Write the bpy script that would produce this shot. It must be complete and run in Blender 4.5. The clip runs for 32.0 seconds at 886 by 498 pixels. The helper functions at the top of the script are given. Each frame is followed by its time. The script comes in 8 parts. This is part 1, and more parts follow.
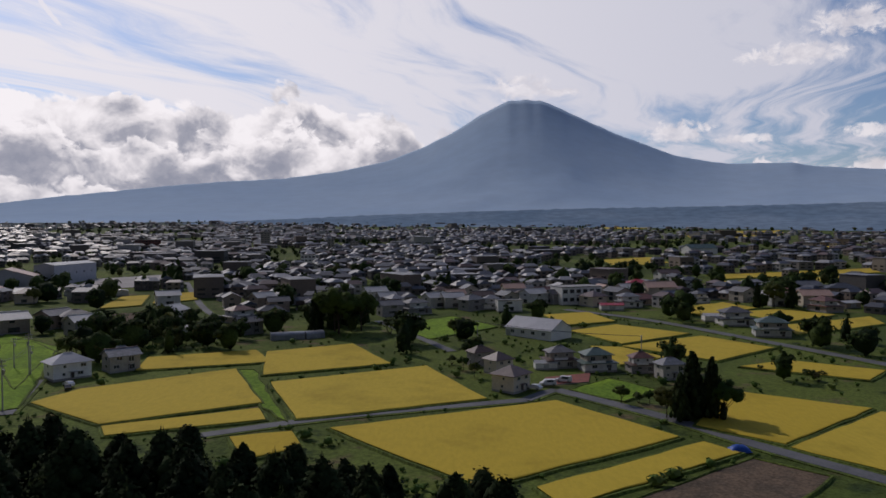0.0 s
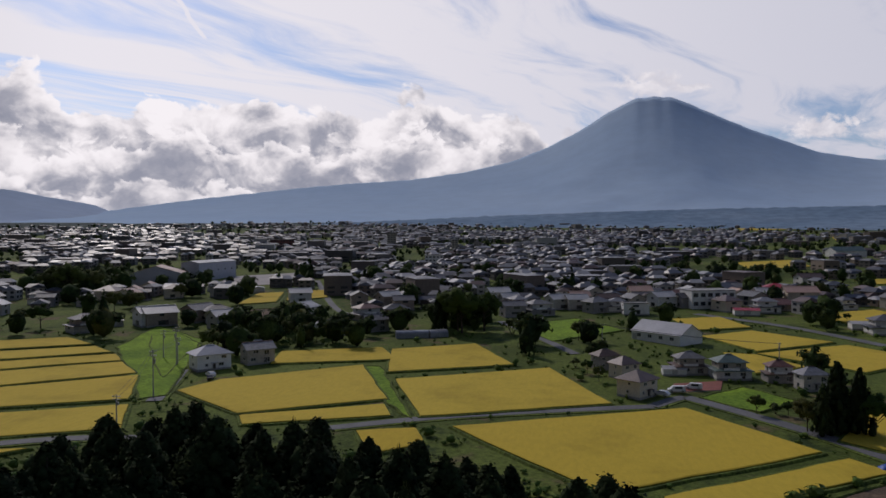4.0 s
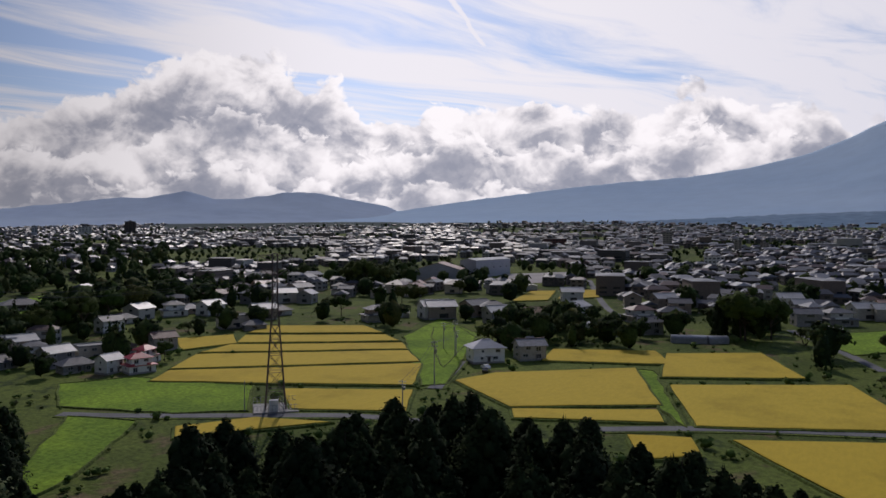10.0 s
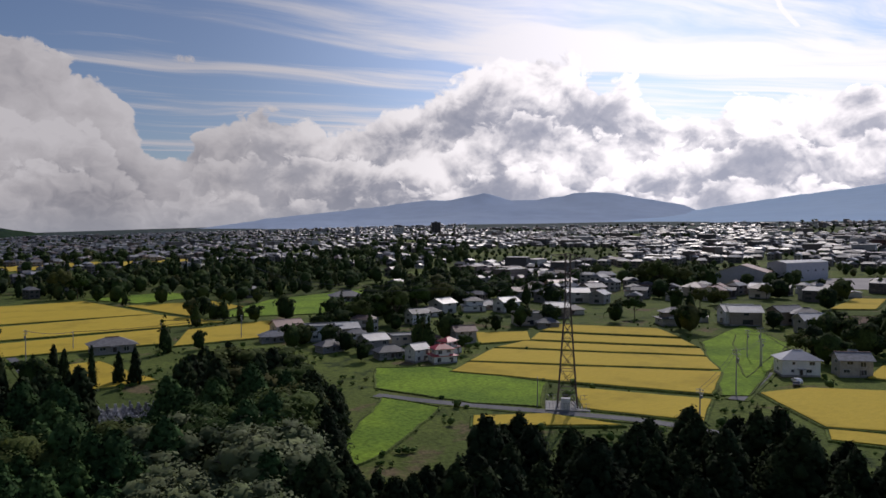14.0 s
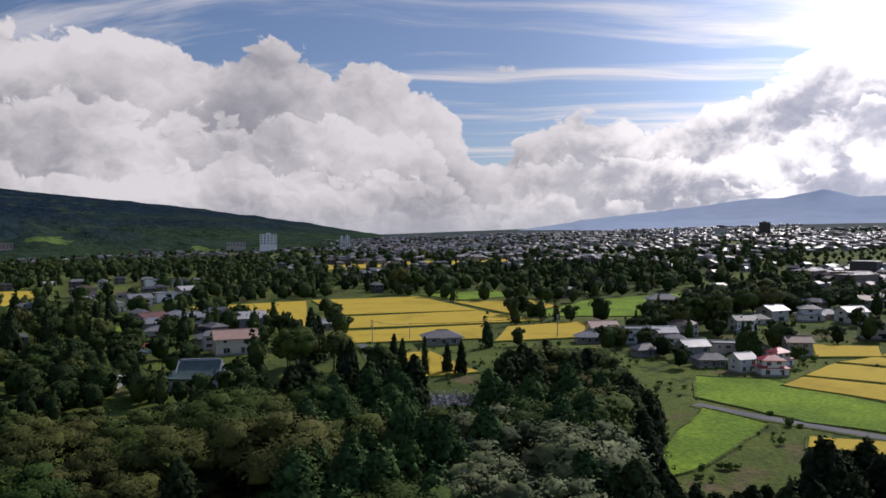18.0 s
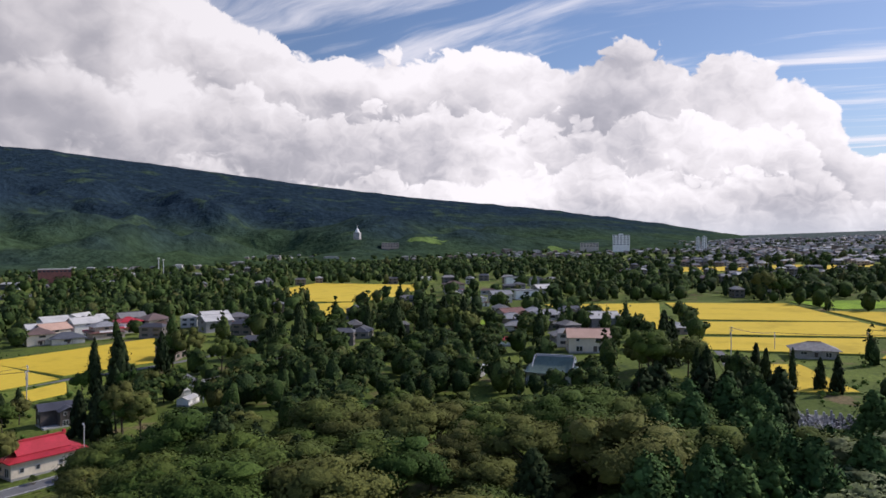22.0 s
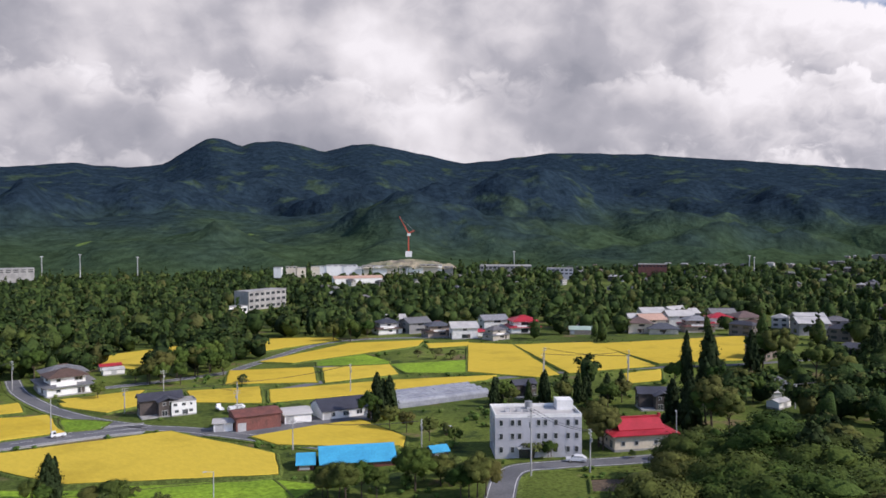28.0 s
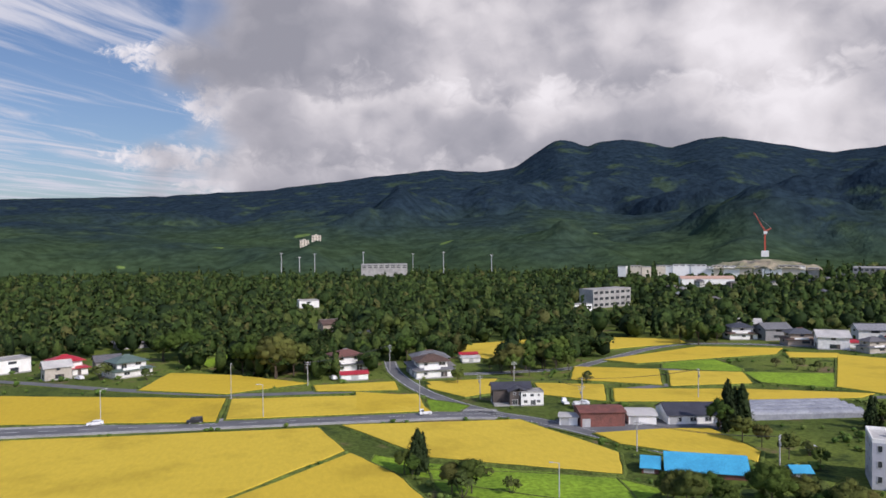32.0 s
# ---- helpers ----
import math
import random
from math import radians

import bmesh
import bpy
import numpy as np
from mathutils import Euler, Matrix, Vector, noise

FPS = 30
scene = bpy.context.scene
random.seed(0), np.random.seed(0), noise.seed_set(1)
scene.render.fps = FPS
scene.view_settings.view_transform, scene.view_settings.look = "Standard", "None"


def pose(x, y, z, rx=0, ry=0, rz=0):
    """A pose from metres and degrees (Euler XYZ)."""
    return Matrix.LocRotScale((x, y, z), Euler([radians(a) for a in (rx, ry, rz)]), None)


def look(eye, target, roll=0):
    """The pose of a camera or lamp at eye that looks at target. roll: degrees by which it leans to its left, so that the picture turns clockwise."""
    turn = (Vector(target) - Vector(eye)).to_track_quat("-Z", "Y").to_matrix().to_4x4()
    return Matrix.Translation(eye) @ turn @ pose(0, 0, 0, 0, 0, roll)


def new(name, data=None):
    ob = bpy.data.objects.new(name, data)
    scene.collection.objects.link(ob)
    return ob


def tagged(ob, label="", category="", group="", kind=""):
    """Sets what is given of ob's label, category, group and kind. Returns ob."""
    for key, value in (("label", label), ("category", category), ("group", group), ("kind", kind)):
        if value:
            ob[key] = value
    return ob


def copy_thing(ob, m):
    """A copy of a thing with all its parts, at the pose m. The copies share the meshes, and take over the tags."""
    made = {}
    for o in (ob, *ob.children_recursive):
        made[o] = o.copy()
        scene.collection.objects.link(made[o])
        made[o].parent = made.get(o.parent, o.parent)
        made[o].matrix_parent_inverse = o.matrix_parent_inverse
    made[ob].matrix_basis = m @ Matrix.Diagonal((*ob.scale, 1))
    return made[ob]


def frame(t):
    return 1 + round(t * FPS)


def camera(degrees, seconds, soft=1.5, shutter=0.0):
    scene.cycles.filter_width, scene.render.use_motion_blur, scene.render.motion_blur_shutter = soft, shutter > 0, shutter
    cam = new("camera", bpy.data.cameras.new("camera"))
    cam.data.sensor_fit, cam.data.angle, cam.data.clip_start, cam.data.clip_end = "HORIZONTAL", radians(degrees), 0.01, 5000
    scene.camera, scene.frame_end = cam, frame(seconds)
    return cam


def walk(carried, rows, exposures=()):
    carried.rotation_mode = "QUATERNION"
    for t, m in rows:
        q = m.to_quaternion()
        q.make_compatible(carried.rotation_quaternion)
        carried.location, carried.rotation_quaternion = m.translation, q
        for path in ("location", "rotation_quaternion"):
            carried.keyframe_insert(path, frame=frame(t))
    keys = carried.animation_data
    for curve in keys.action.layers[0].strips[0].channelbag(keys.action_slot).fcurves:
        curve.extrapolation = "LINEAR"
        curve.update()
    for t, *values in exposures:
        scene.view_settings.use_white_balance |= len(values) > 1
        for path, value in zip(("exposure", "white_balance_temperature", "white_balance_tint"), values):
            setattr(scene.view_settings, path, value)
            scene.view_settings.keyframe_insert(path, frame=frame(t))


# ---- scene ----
EYE = 48.0            # the drone hovers here and only turns
cam = camera(60.9, 32.0, soft=1.6)
# seconds, yaw to the left, pitch, roll
ROWS = [
    (0.0, 0.00, -1.18, -0.40),
    (0.5, 0.86, -1.18, -0.40),
    (1.0, 1.83, -1.17, -0.40),
    (1.5, 2.96, -1.16, -0.40),
    (2.0, 4.10, -1.15, -0.38),
    (2.5, 5.28, -1.13, -0.37),
    (3.0, 6.44, -1.11, -0.33),
    (3.5, 7.82, -1.09, -0.26),
    (5.5, 13.98, -1.06, -0.17),
    (6.0, 15.40, -1.05, -0.10),
    (6.5, 17.00, -1.05, -0.06),
    (7.0, 18.72, -1.05, -0.03),
    (7.5, 20.46, -1.05, -0.01),
    (8.0, 22.19, -1.05, 0.00),
    (8.5, 23.94, -1.06, 0.02),
    (9.0, 25.71, -1.07, 0.03),
    (9.5, 27.66, -1.08, 0.04),
    (10.0, 29.83, -1.10, 0.07),
    (10.5, 32.36, -1.11, 0.09),
    (11.0, 35.02, -1.12, 0.11),
    (11.5, 37.54, -1.13, 0.13),
    (12.0, 40.21, -1.13, 0.13),
    (12.5, 43.04, -1.13, 0.13),
    (13.0, 45.90, -1.13, 0.12),
    (13.5, 48.84, -1.13, 0.10),
    (14.0, 51.82, -1.13, 0.08),
    (14.5, 54.80, -1.11, 0.04),
    (16.5, 66.51, -1.09, 0.00),
    (17.0, 69.50, -1.07, -0.02),
    (17.5, 72.50, -1.06, -0.03),
    (18.0, 75.48, -1.05, -0.03),
    (18.5, 78.45, -1.05, -0.02),
    (19.0, 81.41, -1.04, -0.02),
    (19.5, 84.38, -1.04, -0.01),
    (20.0, 87.45, -1.03, 0.00),
    (20.5, 90.90, -1.02, 0.02),
    (21.0, 94.37, -1.01, 0.04),
    (21.5, 97.96, -1.00, 0.06),
    (22.0, 101.83, -1.00, 0.07),
    (22.5, 106.26, -1.01, 0.08),
    (23.0, 110.38, -1.02, 0.07),
    (23.5, 114.47, -1.04, 0.07),
    (24.0, 117.94, -1.06, 0.05),
    (24.5, 121.34, -1.09, 0.04),
    (25.0, 124.74, -1.11, 0.02),
    (25.5, 128.12, -1.14, -0.02),
    (27.5, 141.41, -1.17, -0.08),
    (28.0, 144.65, -1.19, -0.12),
    (28.5, 147.96, -1.20, -0.16),
    (29.0, 151.16, -1.21, -0.20),
    (29.5, 154.36, -1.22, -0.24),
    (30.0, 157.82, -1.21, -0.28),
    (30.5, 160.95, -1.20, -0.33),
    (31.0, 164.11, -1.18, -0.37),
    (31.5, 167.25, -1.16, -0.41),
    (32.0, 170.41, -1.15, -0.46),
]


def heading(yaw, pitch):
    a, b = radians(yaw), radians(pitch)
    return Vector((-math.sin(a) * math.cos(b), math.cos(a) * math.cos(b), math.sin(b)))


walk(cam, [(t, look((0, 0, EYE), Vector((0, 0, EYE)) + 100 * heading(yaw, pitch), roll)) for t, yaw, pitch, roll in ROWS],
     exposures=[(0.0, -1.27, 6350, 18), (9.0, -1.2, 6350, 18), (13.0, -0.96, 6350, 18), (17.0, -0.55, 6350, 18), (20.0, -0.02, 6350, 18), (23.0, 0.2, 6350, 18), (28.0, 0.25, 6350, 18), (32.0, 0.17, 6350, 18)])

# ---- light ----
SUN_AZ, SUN_EL = 36.0, 38.0
sun = new("sun", bpy.data.lights.new("sun", "SUN"))
sun.data.energy, sun.data.angle, sun.data.color = 3.3, radians(0.6), (1.0, 0.94, 0.84)
sun.matrix_world = look((0, 0, 300), Vector((0, 0, 300)) - heading(SUN_AZ, SUN_EL))


class Nodes:
    """A short way to write node trees."""

    def __init__(self, tree):
        self.tree, self.n, self.l = tree, tree.nodes, tree.links

    def put(self, socket, v):
        if isinstance(v, bpy.types.NodeSocket):
            self.l.new(v, socket)
        elif v is not None:
            socket.default_value = v

    def math(self, op, a, b=None, c=None, clamp=False):
        m = self.n.new("ShaderNodeMath")
        m.operation, m.use_clamp = op, clamp
        for s, v in zip(m.inputs, (a, b, c)):
            self.put(s, v)
        return m.outputs[0]

    def noise(self, vec, scale, detail=4.0, rough=0.55, distort=0.0, dims="3D"):
        m = self.n.new("ShaderNodeTexNoise")
        m.noise_dimensions = dims
        self.put(m.inputs["Vector"], vec)
        for k, v in (("Scale", scale), ("Detail", detail), ("Roughness", rough), ("Distortion", distort)):
            m.inputs[k].default_value = v
        return m.outputs["Fac"]

    def voronoi(self, vec, scale, dims="2D", detail=0.0, rough=0.5):
        m = self.n.new("ShaderNodeTexVoronoi")
        m.voronoi_dimensions, m.feature = dims, "F1"
        self.put(m.inputs["Vector"], vec)
        m.inputs["Scale"].default_value = scale
        m.normalize = True
        m.inputs["Detail"].default_value, m.inputs["Roughness"].default_value, m.inputs["Lacunarity"].default_value = detail, rough, 2.1
        return m.outputs["Distance"]

    def ramp(self, fac, stops, mode="LINEAR"):
        m = self.n.new("ShaderNodeValToRGB")
        m.color_ramp.interpolation = mode
        e = m.color_ramp.elements
        while len(e) < len(stops):
            e.new(0.5)
        for k, (p, c) in zip(e, stops):
            k.position, k.color = p, (*c, 1) if len(c) == 3 else c
        self.put(m.inputs[0], fac)
        return m.outputs[0]

    def step(self, v, lo, hi, a=0.0, b=1.0, smooth=True):
        m = self.n.new("ShaderNodeMapRange")
        m.interpolation_type = "SMOOTHSTEP" if smooth else "LINEAR"
        for s, x in zip(m.inputs, (v, lo, hi, a, b)):
            self.put(s, x)
        return m.outputs[0]

    def mix(self, fac, a, b, blend="MIX"):
        m = self.n.new("ShaderNodeMix")
        m.data_type, m.blend_type = "RGBA", blend
        self.put(m.inputs[0], fac)
        for s, v in ((m.inputs[6], a), (m.inputs[7], b)):
            self.put(s, (*v, 1) if isinstance(v, tuple) and len(v) == 3 else v)
        return m.outputs[2]

    def curve(self, v, points):
        m = self.n.new("ShaderNodeFloatCurve")
        c = m.mapping.curves[0]
        c.points[0].location, c.points[1].location = points[0], points[-1]
        for p in points[1:-1]:
            c.points.new(*p)
        for p in c.points:
            p.handle_type = "AUTO_CLAMPED"
        m.mapping.update()
        self.put(m.inputs["Value"], v)
        return m.outputs[0]

    def vec(self, x, y, z):
        m = self.n.new("ShaderNodeCombineXYZ")
        for s, v in zip(m.inputs, (x, y, z)):
            self.put(s, v)
        return m.outputs[0]

    def vmath(self, op, a, b=None):
        m = self.n.new("ShaderNodeVectorMath")
        m.operation = op
        for s, v in zip(m.inputs, (a, b)):
            self.put(s, v)
        return m.outputs[0]


def make_sky():
    world = bpy.data.worlds.new("sky")
    scene.world = world
    world.use_nodes = True
    w = Nodes(world.node_tree)
    w.n.clear()
    sky = w.n.new("ShaderNodeTexSky")
    sky.sky_type, sky.sun_disc = "NISHITA", False
    sky.sun_elevation, sky.sun_rotation = radians(SUN_EL), radians(-SUN_AZ)
    sky.altitude, sky.air_density, sky.dust_density = 450, 1.0, 1.2
    d = w.n.new("ShaderNodeTexCoord").outputs["Generated"]
    sep = w.n.new("ShaderNodeSeparateXYZ")
    w.put(sep.inputs[0], d)
    x, y, z = sep.outputs
    az = w.math("ARCTAN2", w.math("MULTIPLY", x, -1.0), y)            # radians to the left of north
    az = w.math("DEGREES", az)
    az = w.math("ADD", az, w.math("MULTIPLY", w.math("LESS_THAN", az, -120.0), 360.0))   # -120 .. 240
    el = w.math("DEGREES", w.math("ARCSINE", z))
    turn = w.math("DIVIDE", w.math("ADD", az, 120.0), 360.0)          # 0 .. 1
    at = lambda a: (a + 120.0) / 360.0
    # cumulus: how high the heaps reach round the horizon, in units of 40 degrees
    tops = [(-120, 4), (-40, 4), (-23, 4.6), (-12, 4), (0, 4), (2, 7.0), (4, 9.3), (8, 9.6), (11.8, 10.6), (14.5, 9.2), (17.6, 9.4), (21.9, 9.2), (25.5, 8.6), (29.5, 10.0), (33, 8.0), (35.6, 8.6), (38.4, 10.6), (41.5, 11.3), (43.7, 12.6), (46, 12.4),
            (49, 11.6), (52, 10.6), (55.6, 9.4), (60, 8.4), (66, 7.6), (69.8, 6.4), (72, 4.2), (74, 7.2), (76, 9.4), (78.3, 11.2), (84, 12.0), (88, 13.0), (94, 12.4), (98, 12.8), (101, 13.9), (105.5, 13.0), (110, 13.2), (114, 14.4),
            (118, 16.0), (122, 19), (127, 30), (134, 38), (180, 38), (186, 26), (191, 13), (196, 8), (204, 6), (240, 4)]
    top = w.math("MULTIPLY", w.curve(turn, [(at(a), e / 40.0) for a, e in tops]), 40.0)
    flat = w.vec(az, w.math("MULTIPLY", el, 1.25), 0.0)                # cloud detail in degrees
    big = w.noise(flat, 0.085, 3, 0.5)
    wisp = w.noise(flat, 0.55, 6, 0.62, 0.3)
    patch = w.noise(flat, 0.24, 4, 0.55, 0.4)
    warp = w.n.new("ShaderNodeTexNoise")
    warp.inputs["Scale"].default_value, warp.inputs["Detail"].default_value = 0.5, 2.5
    w.put(warp.inputs["Vector"], flat)
    swirl = w.vmath("SUBTRACT", warp.outputs["Color"], (0.5, 0.5, 0.5))
    backlit = w.step(w.math("ABSOLUTE", w.math("SUBTRACT", az, 26.0)), 30.0, 50.0, 1.0, 0.0)
    closed = w.step(az, 112.0, 134.0)                                  # the closed deck over the hills

    def billow(vec, scale):
        """Heaped round forms, large and small."""
        return w.math("SUBTRACT", 1.0, w.voronoi(vec, scale, detail=4.0, rough=0.54))

    def heap(share, low, shift, scale, size):
        """One bank of cumulus: how far a direction lies inside it (degrees) and its light."""
        bent = w.vmath("ADD", w.vmath("ADD", flat, shift), w.vmath("MULTIPLY", swirl, (3.4, 3.4, 0.0)))
        b0 = billow(bent, scale)
        b1 = billow(w.vmath("ADD", bent, (-0.55 / scale * 0.16, 0.75 / scale * 0.16, 0.0)), scale)     # a step towards the sun
        crest = w.math("MULTIPLY", w.math("MINIMUM", top, 38.0 if share == 1.0 else 17.0), share)
        roll = w.noise(w.vmath("ADD", w.vec(az, 0.0, 0.0), shift), 0.11, 3, 0.55)
        crest = w.math("ADD", crest, w.math("MULTIPLY", w.math("SUBTRACT", roll, 0.5), low))
        lump = w.math("ADD", w.math("MULTIPLY", w.math("SUBTRACT", b0, 0.66), size), w.math("MULTIPLY", w.math("SUBTRACT", wisp, 0.5), 1.1))
        depth = w.math("SUBTRACT", w.math("ADD", crest, lump), el)
        relief = w.math("SUBTRACT", b0, b1)
        rim = w.step(depth, 0.0, 2.4, 1.0, 0.0)
        # against the sun: bright silver edges round grey bodies
        dark = w.math("ADD", w.math("ADD", w.math("MULTIPLY", rim, 0.4), w.math("MULTIPLY", relief, 1.5)),
                      w.math("ADD", w.math("MULTIPLY", w.math("SUBTRACT", patch, 0.5), 2.6), w.math("ADD", w.step(el, 1.0, 9.0, 0.22, 0.48), w.math("MULTIPLY", w.math("SUBTRACT", wisp, 0.5), 0.9))))
        # with the sun: white rounded heads over soft grey undersides
        pale = w.math("ADD", w.math("ADD", w.step(depth, 0.0, 5.5, 0.36, 0.0), w.math("MULTIPLY", relief, w.step(closed, 0.0, 1.0, 1.3, 0.5))),
                      w.math("ADD", w.math("MULTIPLY", w.math("SUBTRACT", big, 0.5), w.step(closed, 0.0, 1.0, 2.0, 2.8)), w.math("ADD", w.step(closed, 0.0, 1.0, 0.49, 0.37), w.math("MULTIPLY", w.math("SUBTRACT", wisp, 0.5), w.step(closed, 0.0, 1.0, 0.3, 0.12)))))
        return depth, w.mix(backlit, w.ramp(pale, [(0.0, (0.36, 0.37, 0.41)), (0.38, (0.52, 0.52, 0.55)), (0.7, (0.80, 0.785, 0.785)), (1.0, (1.0, 0.985, 0.975))]),
                            w.ramp(dark, [(0.0, (0.36, 0.385, 0.45)), (0.3, (0.47, 0.485, 0.535)), (0.55, (0.76, 0.755, 0.765)), (0.78, (1.02, 1.0, 0.98)), (1.0, (1.15, 1.13, 1.1))]))

    banks = [heap(1.0, 0.0, (0.0, 0.0, 0.0), 0.15, 8.0), heap(0.66, 7.0, (31.0, 7.0, 0.0), 0.2, 8.0), heap(0.34, 6.0, (77.0, 3.0, 0.0), 0.24, 6.0)]
    # the deck breaks up towards its far end
    ragged = w.step(w.math("ADD", az, w.math("MULTIPLY", w.math("SUBTRACT", big, 0.5), 46.0)), 181.0, 193.0, 0.0, 1.0)
    # scraps of cloud round the summit and beside the cone: azimuth, elevation, half width, half height
    scraps = [(-5.9, 10.8, 2.2, 0.95), (-8.9, 10.4, 1.5, 0.35), (-0.2, 7.3, 0.7, 0.65), (-17.4, 7.2, 2.2, 0.85), (-21.8, 6.5, 2.0, 0.35), (-24.9, 12.0, 3.4, 0.75), (-28.6, 13.7, 3.0, 0.9), (-29.5, 6.6, 1.5, 0.5), (70.6, 12.3, 0.8, 0.3), (186, 9.5, 3.5, 1.6), (190.5, 5.6, 4.0, 0.9), (182.5, 6.0, 2.4, 1.2), (190, 12.5, 4.0, 1.0), (187.0, 3.6, 3.0, 0.5)]
    scrap = None
    for a, e, rx, ry in scraps:
        far = w.math("ADD", w.math("POWER", w.math("ABSOLUTE", w.math("DIVIDE", w.math("SUBTRACT", az, a), rx)), 2.0), w.math("POWER", w.math("ABSOLUTE", w.math("DIVIDE", w.math("SUBTRACT", el, e), ry)), 2.0))
        scrap = far if scrap is None else w.math("MINIMUM", scrap, far)
    scrap = w.step(w.math("ADD", scrap, w.math("MULTIPLY", w.math("SUBTRACT", w.noise(flat, 1.1, 6, 0.65, 0.6), 0.5), -4.5)), 0.1, 1.3, 0.9, 0.0)
    # high veils of cirrus: straight bands on a high plane, which run away from the eye towards the volcano
    up = w.math("MAXIMUM", z, 0.03)
    px, py = w.math("DIVIDE", x, up), w.math("DIVIDE", y, up)
    ca, sa = math.cos(radians(-22.0)), math.sin(radians(-22.0))
    along = w.math("ADD", w.math("MULTIPLY", px, -sa), w.math("MULTIPLY", py, ca))
    across = w.math("ADD", w.math("MULTIPLY", px, ca), w.math("MULTIPLY", py, sa))
    bend = w.noise(w.vec(w.math("MULTIPLY", along, 0.25), w.math("MULTIPLY", across, 0.3), 1.0), 1.0, 3, 0.5)
    plane = w.vec(w.math("MULTIPLY", along, 0.2), w.math("ADD", across, w.math("MULTIPLY", w.math("SUBTRACT", bend, 0.5), 2.2)), 4.0)
    veil = w.math("ADD", w.math("MULTIPLY", w.noise(plane, 1.4, 8, 0.61, 0.4), 0.8), w.math("MULTIPLY", w.noise(w.vec(w.math("MULTIPLY", along, 0.4), across, 8.0), 0.35, 4, 0.55), 0.2))
    more = w.curve(turn, [(0, 0.55), (at(-40), 0.53), (at(-24), 0.56), (at(-14), 0.65), (at(10), 0.65), (at(30), 0.61), (at(44), 0.58), (at(56), 0.55), (at(75), 0.53), (at(110), 0.56), (at(178), 0.52), (at(190), 0.55), (at(205), 0.54), (1, 0.55)])
    cirrus = w.math("MULTIPLY", w.step(w.math("ADD", veil, more), 1.0, 1.17), w.step(el, 0.0, 6.0, 0.7, 0.97))
    # a vapour trail
    trail_x = w.math("SUBTRACT", az, w.math("ADD", 26.8, w.math("MULTIPLY", w.math("SUBTRACT", 14.0, el), -0.74)))
    trail_x = w.math("ABSOLUTE", w.math("ADD", trail_x, w.math("MULTIPLY", w.math("SUBTRACT", wisp, 0.5), 0.8)))
    trail = w.math("ADD", w.math("MULTIPLY", w.step(trail_x, 0.12, 0.4, 1.0, 0.0), w.step(el, 13.6, 14.1)), w.math("MULTIPLY", w.step(trail_x, 0.05, 0.25, 0.5, 0.0), w.step(w.math("ABSOLUTE", w.math("SUBTRACT", el, 10.2)), 0.7, 1.2, 1.0, 0.0)), clamp=True)
    blue = w.vmath("MULTIPLY", sky.outputs[0], (0.075, 0.085, 0.099))
    glow = w.step(w.math("ABSOLUTE", w.math("SUBTRACT", az, SUN_AZ)), 5.0, 75.0, 1.0, 0.0)
    veil_col = w.mix(glow, (0.74, 0.77, 0.84), (1.02, 1.01, 1.01))
    col = w.mix(w.math("MAXIMUM", cirrus, w.math("MULTIPLY", trail, 0.9)), blue, veil_col)
    col = w.mix(scrap, col, w.mix(w.step(wisp, 0.35, 0.65), (0.80, 0.80, 0.83), (1.08, 1.06, 1.04)))
    for depth, shade in banks:
        mask = w.math("MULTIPLY", w.step(depth, -0.12, w.math("ADD", w.step(az, 70.0, 80.0, 0.4, 0.3), w.math("MULTIPLY", closed, 1.5))), w.math("SUBTRACT", 1.0, ragged))
        col = w.mix(mask, col, shade)
    # the open blue sky overhead
    col = w.mix(w.step(el, 19.0, 28.0, 0.0, 0.95), col, blue)
    haze = w.step(el, -1.0, 3.0, 0.7, 0.0)
    col = w.mix(haze, col, (0.62, 0.66, 0.72))
    bg = w.n.new("ShaderNodeBackground")
    w.put(bg.inputs[0], col)
    # the sky is brightest round the sun
    away = w.math("SUBTRACT", az, SUN_AZ)
    away = w.math("MAXIMUM", away, w.math("MULTIPLY", away, -0.1))
    w.put(bg.inputs[1], w.math("MULTIPLY", w.step(away, -2.0, 36.0, 1.9, 0.9), w.step(away, 55.0, 95.0, 1.0, 0.84)))
    out = w.n.new("ShaderNodeOutputWorld")
    w.l.new(bg.outputs[0], out.inputs[0])


make_sky()

# ---- materials ----
def material(name, build, rough=0.8, metal=0.0, bump=None, spec=0.4):
    """build(nodes, place) gives a colour socket or a colour; place is the object's own coordinate in metres."""
    m = bpy.data.materials.new(name)
    m.use_nodes = True
    w = Nodes(m.node_tree)
    p = m.node_tree.nodes["Principled BSDF"]
    place = w.n.new("ShaderNodeNewGeometry").outputs["Position"]
    col = build(w, place)
    w.put(p.inputs["Base Color"], (*col, 1) if isinstance(col, tuple) else col)
    p.inputs["Roughness"].default_value, p.inputs["Metallic"].default_value = rough, metal
    p.inputs["Specular IOR Level"].default_value = spec
    if bump:
        scale, depth = bump
        b = w.n.new("ShaderNodeBump")
        b.inputs["Distance"].default_value = depth
        w.put(b.inputs["Height"], w.noise(place, scale, 3, 0.6))
        w.put(p.inputs["Normal"], b.outputs[0])
    return m


